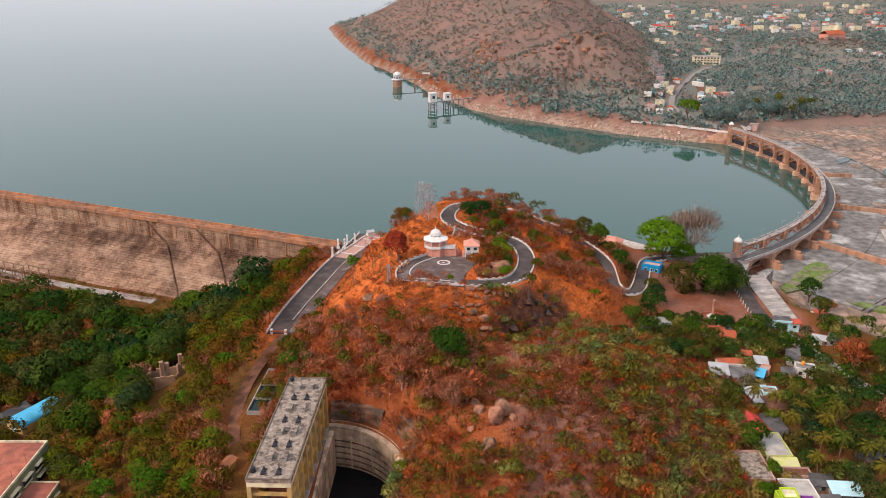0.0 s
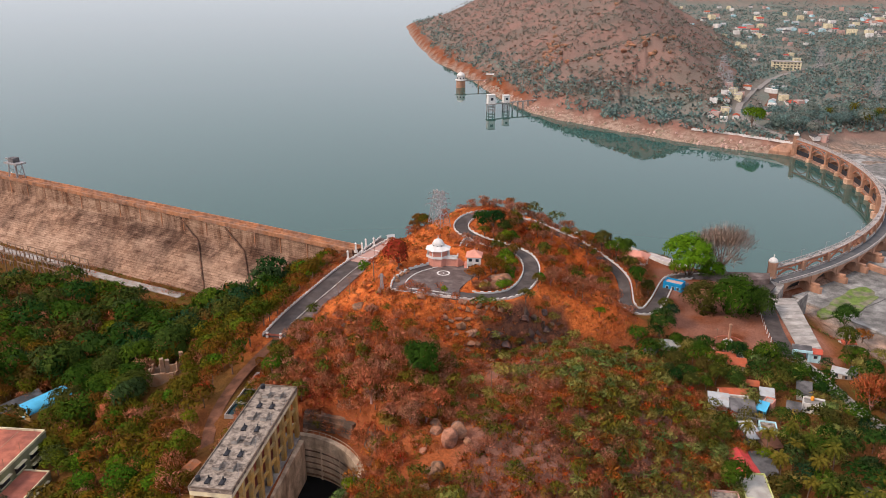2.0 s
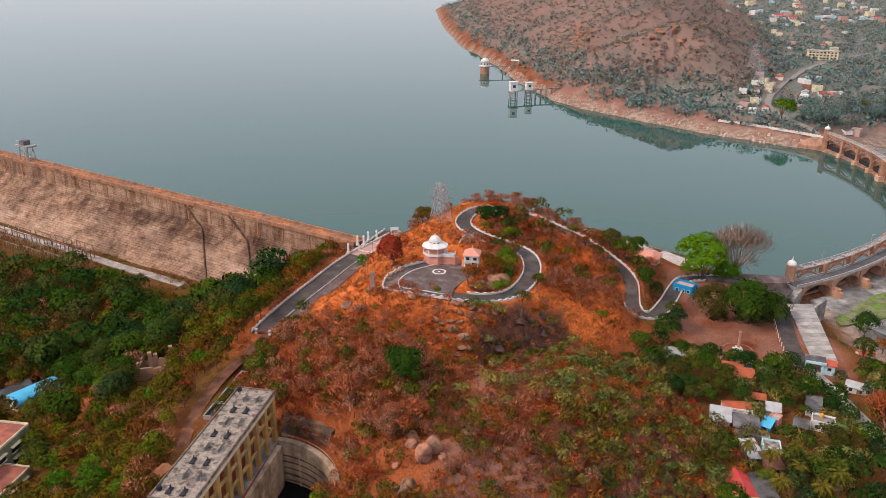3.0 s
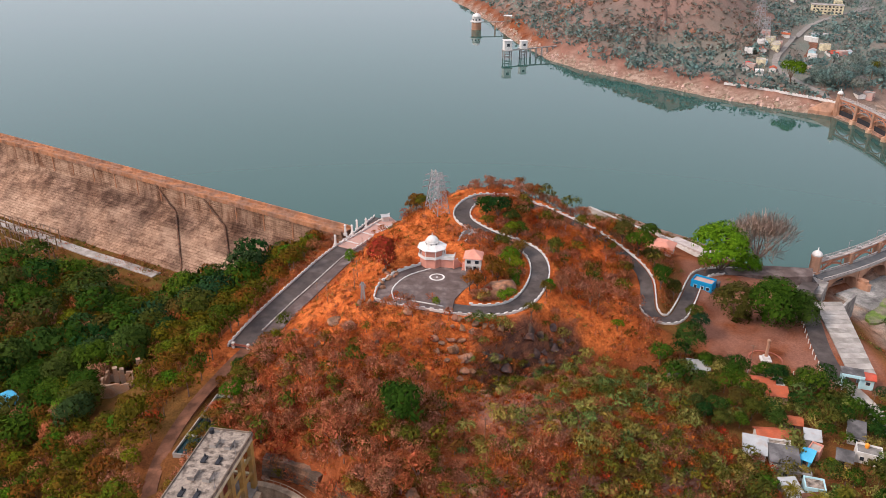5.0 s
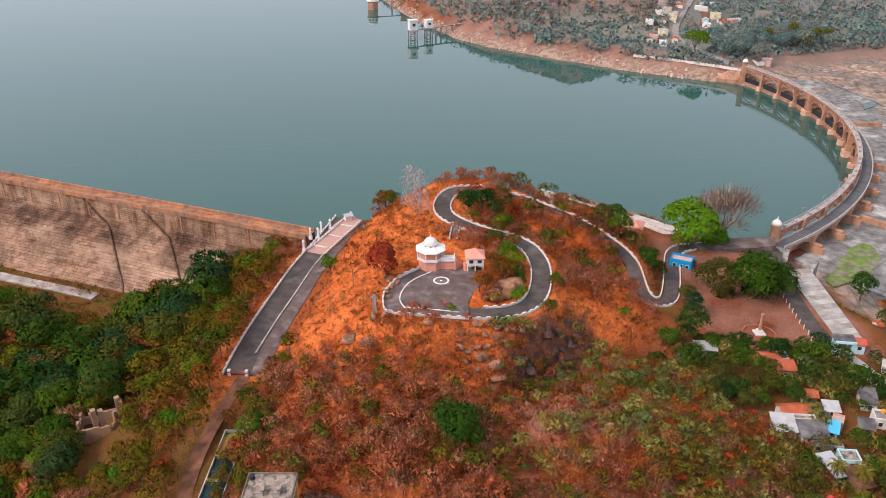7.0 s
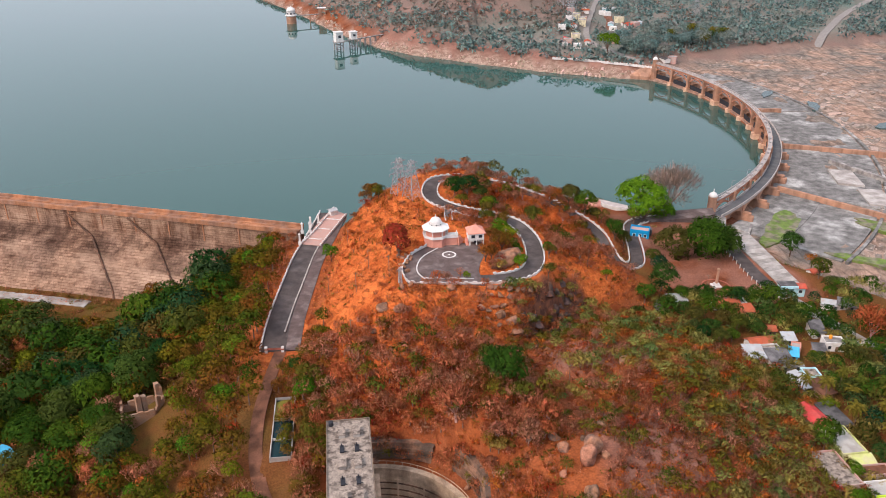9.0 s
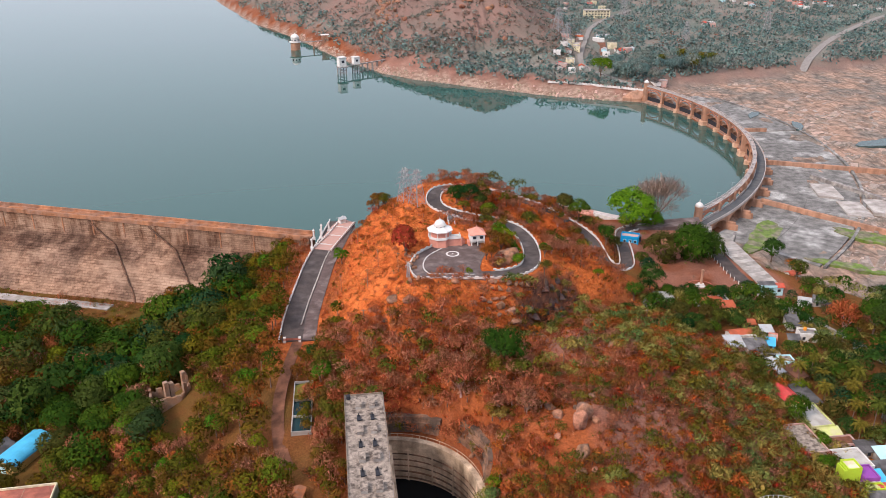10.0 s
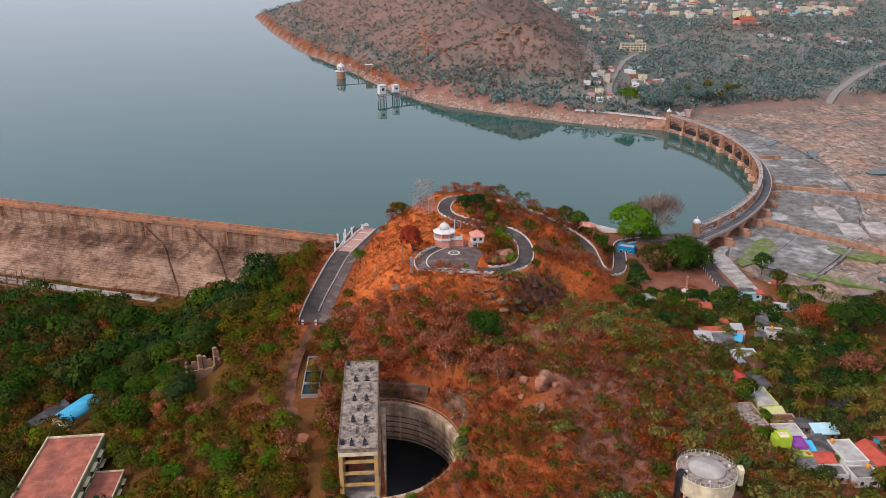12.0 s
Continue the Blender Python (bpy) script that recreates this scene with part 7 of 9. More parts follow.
# ---- the dam's hill end ----
def build_dam_end():
    pave = [(-46.5, 317), (-39.5, 314), (-28, 343), (-33.5, 350), (-38.5, 340)]
    tagged(part("pavement", Geo().prism(pave, 16, 18.25), SALMON_PAVE), "pink paved court at the dam's end", "court", kind="structure")
    low_wall([(-39.5, 314, 18.2), (-34, 328, 18.2), (-28, 343, 18.2)], "white court wall", tall=0.9)
    low_wall([(-46, 318, 18.2), (-40.5, 330, 18.2), (-36, 342, 18.2), (-33, 350, 18.2)], "white court wall", tall=0.9)
    for x, y in ((-42, 320.5), (-38, 329.5), (-34, 338.5)):
        low_wall([(x - 2.2, y + 1.2, 18.2), (x + 2.6, y - 0.8, 18.2)], "low white divider across the court", tall=0.5, cap=0.1)
    first = thing("pillar", "slender white memorial pillar on a plinth", "pillar", group="white pillars at the dam's end")
    part("plinth", Geo().box(0, 0, 0, 1.3, 1.3, 0.9), WHITE_CLEAN, first)
    part("shaft", Geo().box(0, 0, 0.9, 0.85, 0.85, 3.0, 0, 0.75), WHITE_CLEAN, first)
    part("cap", Geo().lathe([(0.5, 3.9), (0.55, 4.1), (0.2, 4.5), (0.03, 4.9)], 8), WHITE_CLEAN, first)
    spots = [(-46.2, 328.5), (-43.2, 327.5), (-42.8, 334), (-39.6, 336.2), (-47.2, 317.2)]
    for k, (x, y) in enumerate(spots):
        m = pose(x, y, 18.1 if k in (1, 4) else 17.6)
        if k:
            copy_thing(first, m)
        else:
            first.matrix_basis = m
    booth = thing("booth", "small booth with a pale sheet roof", "booth", pose(-33.5, 344, 18.2, 0, 0, 25))
    part("wall", Geo().box(0, 0, 0, 2.6, 2.2, 2.2), WHITEWASH, booth)
    part("roof", Geo().gable(0, 0, 2.2, 2.8, 2.4, 0.6), TIN, booth)
    gate = thing("road_gate", "barrier with white and red posts across the road", "gate", pose(-53.2, 239.8, 19.5, 0, 0, -6))
    for x in (-4.4, 0.4):
        post = part("post", Geo().box(x, 0, -0.3, 0.8, 0.8, 1.9), WHITEWASH, gate)
        part("band", Geo().box(x, 0, 0.7, 0.84, 0.84, 0.4), TERRACE_RED, post)
    part("bar", Geo().box(-2.0, 0, 0.5, 4.2, 0.15, 0.7), TERRACE_RED, gate)


SALMON_PAVE = material("pink_paving", (0.46, 0.27, 0.22), vary=0.15, second=(0.38, 0.25, 0.21), patch=0.4)
build_dam_end()


# ---- masts and poles ----
def lattice(tall, base, top, arms, name, label, category):
    root = thing(name, label, category)
    legs = Geo()
    n = 7
    corner = lambda k, s: ((1 if s in (0, 1) else -1) * (base + (top - base) * k / n) / 2, (1 if s in (0, 3) else -1) * (base + (top - base) * k / n) / 2, tall * k / n)
    for s in range(4):
        part("leg", Geo().tube(corner(0, s), corner(n, s), 0.14, 0.1, 4), STEEL, root)
    for k in range(n):
        for s in range(4):
            legs.tube(corner(k, s), corner(k + 1, (s + 1) % 4), 0.07, n=3)
            legs.tube(corner(k, (s + 1) % 4), corner(k + 1, s), 0.07, n=3)
    part("bracing", legs, STEEL, root)
    for z, w in arms:
        for e in (-1, 1):
            g = Geo()
            g.tube((0, 0.3, z), (e * w, 0, z), 0.1, n=4).tube((0, -0.3, z), (e * w, 0, z), 0.08, n=4).tube((0, 0, z + 0.9), (e * w, 0, z), 0.07, n=4)
            g.tube((e * w, 0, z), (e * w, 0, z - 0.9), 0.06, n=4)
            part("cross_arm", g, STEEL, root)
    return root


pylon = lattice(14.4, 5.0, 1.3, ((8.6, 4.2), (10.8, 3.8), (13.0, 3.2)), "pylon", "grey lattice power pylon on the hilltop", "pylon")
pylon.matrix_basis = pose(-8.8, 313, ground_at(-8.8, 313) - 0.3, 0, 0, 25)
for x, y, r in ((-5.4, 304, 40),):
    copy_thing(pylon, pose(x, y, ground_at(x, y) - 0.2, 0, 0, r))
frame_mast = thing("switch_frame", "weathered steel frame of three posts with insulators", "mast", pose(12, 331.5, 36.0, 0, 0, 8))
for x in (-2.6, 0, 2.6):
    part("post", Geo().tube((x, 0, -4), (x, 0, 6.5), 0.12, 0.1, 5), TIMBER, frame_mast)
for z in (4.4, 6.0):
    part("crossbar", Geo().box(0, 0, z, 6.2, 0.2, 0.25), TIMBER, frame_mast)
pole = thing("power_pole", "thin weathered power pole on the slope", "pole", group="power poles")
part("post", Geo().tube((0, 0, -0.5), (0, 0, 6.6), 0.11, 0.08, 6), TIMBER, pole)
part("crossbar", Geo().box(0, 0, 6.0, 1.6, 0.12, 0.12), TIMBER, pole)
for k, (x, y) in enumerate(((-30, 246), (-38, 262), (-25, 262), (-30, 290), (-20.5, 241), (-33, 225), (30, 228), (48, 262), (21, 268), (96, 268), (124, 247), (136, 258), (-64, 222), (-62, 235), (60, 230), (20, 196))):
    m = pose(x, y, ground_at(x, y), 0, 0, 37 * k)
    if k:
        copy_thing(pole, m)
    else:
        pole.matrix_basis = m
lattice_pole = lattice(5.5, 1.0, 0.5, ((4.6, 0.9),), "lattice_mast", "short rusty lattice mast below the plaza", "mast")
lattice_pole.matrix_basis = pose(-17.6, 238.5, ground_at(-17.6, 238.5))


# ---- the memorial garden and gatehouse ----
def build_garden():
    m = thing("monument", "stone memorial column on a stepped white base", "monument", pose(101.0, 270.5, 10.7))
    part("base", Geo().box(0, 0, -0.3, 3.2, 3.2, 0.7).box(0, 0, 0.4, 2.0, 2.0, 0.9, 0, 0.85), WHITEWASH, m)
    part("column", Geo().lathe([(0.55, 1.3), (0.5, 2.0), (0.42, 6.4), (0.55, 6.5), (0.6, 6.9), (0.3, 7.2), (0.05, 7.4)], 12), WEIR_STONE, m)
    g = Geo().lathe([(4.8, 10.55), (4.8, 10.85), (5.2, 10.85), (5.2, 10.55)], 30, 101.0, 270.5, cap=False)
    tagged(part("kerb", g, TERRACE_RED), "red ring kerb round the memorial column", "kerb", kind="structure")
    # the paved ramp in steps
    for k in range(15):
        t = k / 15
        y0, y1 = 311 - 46 * t, 311 - 46 * (t + 1 / 15)
        xl0, xl1 = 126.5 - 2.5 * t, 126.5 - 2.5 * (t + 1 / 15)
        z = 11.15 - 0.02 * k
        outline = [(xl0, y0), (xl0 + 9.5 - 1.5 * t, y0 + 1.5), (xl1 + 9.5 - 1.5 * t, y1 + 1.5), (xl1, y1 + 0.12)]
        tagged(part("terrace_step", Geo().prism(outline, 6.5, z), PALE_CONCRETE if k % 2 else TERRACE_GREY), "broad pale step of the paved terrace", "step", group="terrace steps", kind="structure")
    lane = [(131, 330, 9.6), (124.5, 318, 10.7), (122.5, 300, 10.75), (119.5, 275, 10.7), (121, 262, 10.5)]
    road("road", lane, 5.5, ASPHALT, "asphalt lane beside the paved terrace", lift=0.06)
    fence = thing("fence", "wire fence on white posts along the lane", "fence")
    for p in resample([(120.2, 312, 10.7), (118.8, 300, 10.7), (115.9, 275, 10.7), (116.5, 262, 10.6), (84, 262, 10.7)], 3.2):
        part("post", Geo().box(p[0], p[1], 10.4, 0.22, 0.22, 1.9), WHITEWASH, fence)
    wall = [(128, 314, 0), (136, 311, 0), (144, 322, 0)]
    tagged(part("wing_wall", Geo().sweep(wall, [(-0.5, -3), (0.5, -3), (0.5, 9.8), (-0.5, 9.8)]), CONCRETE), "grey wing wall of the weir", "wall", kind="structure")
    gh = thing("gatehouse", "pale blue gatehouse with a flat roof over the lane", "gatehouse", pose(123.6, 261.0, 10.5, 0, 0, -12))
    for x in (-3.0, 1.6):
        for y in (-1.6, 1.6):
            part("pillar", Geo().box(x, y, -0.4, 0.7, 0.7, 4.2), PALEBLUE, gh)
    part("roof", Geo().box(-0.7, 0, 3.7, 6.2, 4.6, 0.35), SHEET, gh)
    part("roof_trim", Geo().box(-0.7, -2.33, 3.3, 6.2, 0.25, 0.85), PALEBLUE, gh)
    room = part("room", Geo().box(3.6, 0.2, -0.4, 3.2, 3.6, 3.6), PALEBLUE, gh)
    part("room_roof", Geo().gable(3.6, 0.2, 3.2, 3.4, 3.8, 0.7), TILE_RED, room)
    window(gh, 3.6, -1.65, 1.2, 1.1, 1.0, 0, WHITEWASH)
    blue = thing("blue_house", "bright blue painted house with an open roof court", "house", pose(88.2, 311.5, 13.2, 0, 0, -28))
    part("wall", Geo().box(0, 0, -0.5, 7.5, 5.0, 3.4), BLUE, blue)
    for x, y, sx, sy in ((0, -2.38, 7.5, 0.25), (0, 2.38, 7.5, 0.25), (-3.62, 0, 0.25, 4.5), (3.62, 0, 0.25, 4.5)):
        part("parapet", Geo().box(x, y, 2.9, sx, sy, 0.8), BLUE, blue)
    part("roof", Geo().box(0, 0, 2.9, 7.0, 4.5, 0.1), PINK, blue, "brown roof court")
    for x in (-2, 0.4, 2.4):
        window(blue, x, -2.52, 0.8, 1.0, 1.1, 0, PALEBLUE)
    part("lean_to", Geo().box(2.0, 3.8, -0.5, 5.0, 2.6, 2.6), SHEET, blue)
    lodge = thing("garden_house", "white house with a red hipped roof by the lake", "house", pose(77.0, 341.0, 12.9, 0, 0, -20) @ Matrix.Diagonal((1.15, 1.15, 1, 1)))
    part("wall", Geo().box(0, 0, -1.0, 7.5, 6.0, 4.2), WHITE_CLEAN, lodge)
    part("roof", Geo().lathe([(6.1, 3.1), (6.0, 3.3), (2.2, 5.2), (0.1, 5.4)], 4, turn=math.pi / 4), SALMON, lodge)
    for x in (-2, 1.2):
        window(lodge, x, -3.02, 0.8, 1.2, 1.2, 0, WHITEWASH)
    tagged(part("embankment", Geo().sweep(resample([(52, 409, 4.0), (65, 394, 4.4), (78, 379, 5.2), (86, 370, 6.4)], 3), [(-0.8, -6), (0.8, -6), (0.8, 0), (-0.8, 0)]), PALE_CONCRETE), "pale kerbed lane along the lake shore", "embankment", kind="structure")
    tagged(part("embankment", Geo().sweep(resample([(86, 370, 7.0), (93, 362, 7.3), (101, 353, 7.7)], 3), [(-2.5, -9), (2.5, -9), (2.5, 0), (-2.5, 0)]), RAIL_STONE), "pale paved embankment on the lake shore", "embankment", kind="structure")
    low_wall([(74, 366, 12.4), (90, 342, 12.4), (97, 338, 12.0)], "white garden wall", tall=0.9)
    low_wall([(106, 336, 10.8), (120, 337, 10), (131, 338, 9.4)], "white balustrade of the lake road", tall=1.0, post=1.3)


TERRACE_GREY = material("terrace_concrete", (0.33, 0.30, 0.275), vary=0.2, second=(0.25, 0.225, 0.2), patch=0.3)
build_garden()


# ---- the village ----
def house(x, y, sx, sy, h, rz, roof, wall_mat, roof_mat, label, z=None, doors=True):
    z = (min(ground_at(x + a * sx / 2, y + b * sy / 2) for a in (-1, 1) for b in (-1, 1)) if z is None else z)
    root = thing("house", label, "house", pose(x, y, z, 0, 0, rz), group="village houses")
    rise = h + 1.0
    part("wall", Geo().box(0, 0, -1.0, sx, sy, rise), wall_mat, root)
    if roof == "gable":
        part("roof", Geo().gable(0, 0, h, sx, sy, sy * 0.22), roof_mat, root)
        for s in (-1, 1):
            hx, hy = s * (sx / 2 - 0.1), sy / 2
            part("gable_wall", Geo().add([(hx, -hy, h), (hx, hy, h), (hx, 0, h + sy * 0.22 - 0.03), (hx - s * 0.2, -hy, h), (hx - s * 0.2, hy, h), (hx - s * 0.2, 0, h + sy * 0.22 - 0.03)],
                                         [(0, 1, 2), (5, 4, 3), (0, 3, 4, 1), (1, 4, 5, 2), (2, 5, 3, 0)]), wall_mat, root)
    elif roof == "shed":
        g = Geo().add([(-sx / 2 - 0.4, -sy / 2 - 0.5, h + 0.02), (sx / 2 + 0.4, -sy / 2 - 0.5, h + 0.02), (sx / 2 + 0.4, sy / 2 + 0.4, h + 0.9), (-sx / 2 - 0.4, sy / 2 + 0.4, h + 0.9),
                       (-sx / 2 - 0.4, -sy / 2 - 0.5, h + 0.14), (sx / 2 + 0.4, -sy / 2 - 0.5, h + 0.14), (sx / 2 + 0.4, sy / 2 + 0.4, h + 1.02), (-sx / 2 - 0.4, sy / 2 + 0.4, h + 1.02)],
                      [(3, 2, 1, 0), (4, 5, 6, 7), (0, 1, 5, 4), (1, 2, 6, 5), (2, 3, 7, 6), (3, 0, 4, 7)])
        part("roof", g, roof_mat, root)
        part("back_wall", Geo().box(0, sy / 2 - 0.1, h, sx, 0.2, 0.8), wall_mat, root)
    else:
        part("roof", Geo().box(0, 0, h, sx - 0.4, sy - 0.4, 0.1), roof_mat, root)
        for px, py, qx, qy in ((0, -sy / 2 + 0.12, sx, 0.24), (0, sy / 2 - 0.12, sx, 0.24), (-sx / 2 + 0.12, 0, 0.24, sy - 0.48), (sx / 2 - 0.12, 0, 0.24, sy - 0.48)):
            part("parapet", Geo().box(px, py, h, qx, qy, 0.55), wall_mat, root)
    if doors:
        for k in range(max(1, int(sx // 3))):
            window(root, -sx / 2 + (k + 0.5) * sx / max(1, int(sx // 3)), -sy / 2 - 0.02, 0.9, 0.9, 1.1, 0, wall_mat)
        part("door", Geo().box(sx * 0.12, -sy / 2 - 0.04, 0, 0.95, 0.12, 1.9), TIMBER, root)
    return root


LIMEWASH = material("pale_lime_wash", (0.55, 0.58, 0.20), vary=0.12, second=(0.48, 0.45, 0.24), patch=0.4, streaks=0.3)
WORN_ROOF = material("worn_white_roof", (0.42, 0.395, 0.36), vary=0.15, second=(0.34, 0.31, 0.28), patch=0.3, cover=0.55)
GREY_SLAB = material("grey_slab_roof", (0.21, 0.195, 0.18), vary=0.3, second=(0.15, 0.135, 0.125), patch=0.35)
house(93.5, 251.0, 9, 4.2, 2.6, -6, "gable", WHITEWASH, TILE_RED, "long low house with a red tiled roof")
house(99.6, 251.4, 2.8, 4.0, 2.5, -6, "flat", WHITEWASH, GREY_SLAB, "small whitewashed lean-to with a grey slab roof")
house(97.6, 245.5, 5.5, 3.6, 2.3, -4, "shed", PINK, TILE_RED, "small house with a sloping red tiled roof")
house(77.6, 254.5, 6.0, 3.4, 2.3, -4, "shed", PINK, TIN, "hut with a white metal sheet roof")
house(71.0, 251.5, 3.6, 3.0, 2.0, -30, "shed", CONCRETE, SHEET, "tumbledown hut with grey boards")
house(91.8, 225.6, 8.0, 4.4, 2.6, 3, "gable", WHITEWASH, TILE_RED, "house with a bright red tiled roof")
house(98.8, 233.0, 4.2, 3.4, 2.2, -8, "gable", TIMBER, TILE_RED, "small open shelter with a red tiled roof")
house(86.0, 219.2, 5.2, 5.8, 2.5, -10, "shed", WHITEWASH, TIN, "house with a white metal sheet roof")
house(92.4, 216.6, 6.4, 5.6, 2.6, -6, "shed", WHITEWASH, SHEET, "wide house with a dark cement sheet roof")
house(92.4, 221.4, 5.6, 2.2, 2.7, -4, "flat", WHITEWASH, ROOF_GREY, "small white block with a flat roof")
house(93.6, 211.8, 8.0, 2.0, 1.9, -6, "flat", CONCRETE, GREY_SLAB, "long low concrete lean-to below the sheet roof")
house(98.4, 218.0, 2.4, 3.6, 2.2, -30, "shed", SKYBLUE, SKYBLUE, "turquoise shed beside the yard")
house(101.2, 221.2, 2.8, 3.6, 2.5, -32, "flat", SALMON, PALE_CONCRETE, "salmon painted house with a flat roof")
house(101.9, 226.4, 3.6, 3.2, 2.3, -10, "shed", CONCRETE, TIN, "house with a pale metal sheet roof")
house(114.2, 222.0, 6.0, 4.2, 2.8, -16, "flat", WHITE_CLEAN, GREY_SLAB, "white house with a grey slab roof")
house(114.0, 230.6, 3.8, 6.2, 2.6, -16, "shed", WHITEWASH, SHEET, "house with a grey sheet roof behind the yard")
house(107.6, 219.2, 3.4, 3.2, 2.3, -18, "shed", BRICK, SHEET, "brown mud-walled hut with sheets")
house(97.0, 207.0, 4.6, 4.2, 2.4, -8, "flat", PALEBLUE, ROOF_GREY, "pale blue house with a flat roof")
house(91.2, 203.5, 3.6, 7.0, 2.3, 12, "shed", CONCRETE, TIN, "house with a pale blue-grey sheet roof")
house(95.4, 199.5, 4.0, 6.0, 2.2, 14, "shed", BRICK, DIRT_TRACK, "hut with a brown sheet roof")
house(85.4, 186.6, 10.2, 5.0, 2.9, 96, "gable", PINK, TILE_RED, "long house with a dark red tiled roof")
house(90.6, 187.0, 4.4, 9.0, 2.6, 6, "shed", CONCRETE, SHEET, "lean-to house with dark grey sheets")
house(85.5, 175.8, 6.6, 10.4, 3.4, -2, "flat", LIMEWASH, WORN_ROOF, "lime-edged house with a white terrace roof")
house(86.4, 169.2, 5.4, 2.2, 2.4, -2, "shed", LIMEWASH, LIMEWASH, "lime-green porch of the terrace house")
house(76.9, 166.2, 6.6, 12.2, 3.1, -2, "flat", PINK, ROOF_GREY, "pink unfinished block with a blackened flat roof")
house(87.8, 165.8, 6.6, 3.8, 2.2, -4, "flat", PINK, DIRT_TRACK, "house with a brown earth-covered roof")
house(84.4, 157.4, 7.6, 7.6, 3.2, -3, "flat", WHITEWASH, WORN_ROOF, "house with a pale terrace roof")
house(79.4, 151.6, 3.6, 3.8, 6.0, -4, "flat", LIME, CREAM, "lime-green stair tower house")
house(77.0, 151.4, 1.0, 3.2, 5.2, -4, "flat", LIME, LIME, "narrow lime-green stair wall")
painted = house(83.4, 150.6, 4.0, 5.0, 4.3, -4, "flat", PURPLE, PURPLE, "purple painted house with a striped balcony front")
for k in range(9):
    part("stripe", Geo().box(-0.4 + 0.3 * k, -2.62, 2.2, 0.16, 0.1, 1.6), WHITE_CLEAN, painted, "white balcony stripe")
house(83.0, 146.6, 4.4, 2.4, 3.2, -8, "flat", LIME, LIMEWASH, "low lime-green porch with a pale roof")
house(82.4, 143.2, 4.6, 4.2, 2.5, -4, "shed", CONCRETE, SHEET, "shed with grey corrugated sheets")
house(86.7, 150.4, 2.6, 3.4, 2.7, -4, "shed", SKYBLUE, SKYBLUE, "shed with bright blue sheets")
house(87.6, 146.0, 6.4, 5.4, 2.8, -6, "gable", WHITEWASH, TILE_RED, "house with a red tiled gable roof")
house(90.8, 151.8, 4.2, 7.0, 2.7, -2, "shed", CONCRETE, SHEET, "house with a dark grey sheet roof")
house(96.6, 147.6, 6.6, 10.2, 3.3, -2, "flat", WHITE_CLEAN, WORN_ROOF, "white house with a terrace roof")
house(88.0, 140.4, 6.6, 4.6, 2.6, -6, "flat", WHITEWASH, GREY_SLAB, "white walled court with a grey floor")
house(95.8, 138.8, 7.0, 5.4, 2.8, -2, "flat", WHITEWASH, GREY_SLAB, "whitewashed house with a grey slab roof")
house(104.4, 145.6, 11.4, 5.8, 3.0, 93, "gable", PINK, TILE_RED, "long house with a brick-red tiled roof")
house(111.0, 151.0, 5.0, 6.0, 2.8, -4, "gable", SKYBLUE, TILE_RED, "blue-walled house with a red tiled roof")
house(96.5, 159.0, 6.6, 3.8, 2.5, -4, "shed", CONCRETE, PALEBLUE, "house with a pale blue sheet roof")
house(92.4, 162.4, 5.0, 3.4, 2.3, -6, "shed", CONCRETE, SHEET, "dark hut with a patched sheet roof")
house(132.5, 249.5, 6.0, 4.2, 2.5, -28, "gable", WHITEWASH, TIN, "house with a white metal roof below the gatehouse")
house(136.5, 246.5, 6.0, 4.0, 2.3, -34, "shed", CONCRETE, SHEET, "hut with a dark sheet roof")
house(143.0, 275.0, 4.5, 3.5, 2.6, 10, "gable", WHITE_CLEAN, TILE_RED, "small white house with a red roof among trees")
house(112.0, 176.0, 6.5, 5.0, 2.3, 30, "shed", CONCRETE, SHEET, "hut with a weathered sheet roof")
for x, y, up in ((83.3, 178.5, 3.5), (94.3, 151.6, 3.4), (98.2, 140.6, 2.9), (114, 223.2, 2.9)):
    drum = thing("roof_drum", "small orange water drum on a roof", "drum", pose(x, y, ground_at(x, y) + up), group="roof drums")
    part("drum", Geo().lathe([(0.5, 0), (0.55, 0.5), (0.5, 1.0), (0.15, 1.25)], 12), ORANGE, drum)


# ---- boulders ----
def boulder_mesh(seed, material, fine=2, cuts=0):
    """A rounded boulder, or with cuts a crag of flat broken faces."""
    rng = np.random.RandomState(seed)
    bm = bmesh.new()
    bmesh.ops.create_icosphere(bm, subdivisions=fine, radius=1.0)
    d = rng.normal(0, 1, (cuts or 5, 3))
    d /= np.linalg.norm(d, axis=1)[:, None]
    cut = rng.uniform(0.3, 0.6, cuts) if cuts else rng.uniform(0.5, 0.85, 5)
    for v in bm.verts:
        p = np.array(v.co)
        for q, c in zip(d, cut):
            over = p @ q - c
            if over > 0:
                p = p - q * over * (1.0 if cuts else 0.85)
        p = p * (1 + 0.16 * noise.noise(Vector(p) * 1.5 + Vector((seed, 0, 0))) + 0.07 * noise.noise(Vector(p) * 4.0 + Vector((0, seed, 0))))
        v.co = p
    me = bpy.data.meshes.new("boulder")
    bm.to_mesh(me)
    bm.free()
    me.materials.append(material)
    if not cuts:
        me.shade_smooth()
    return me


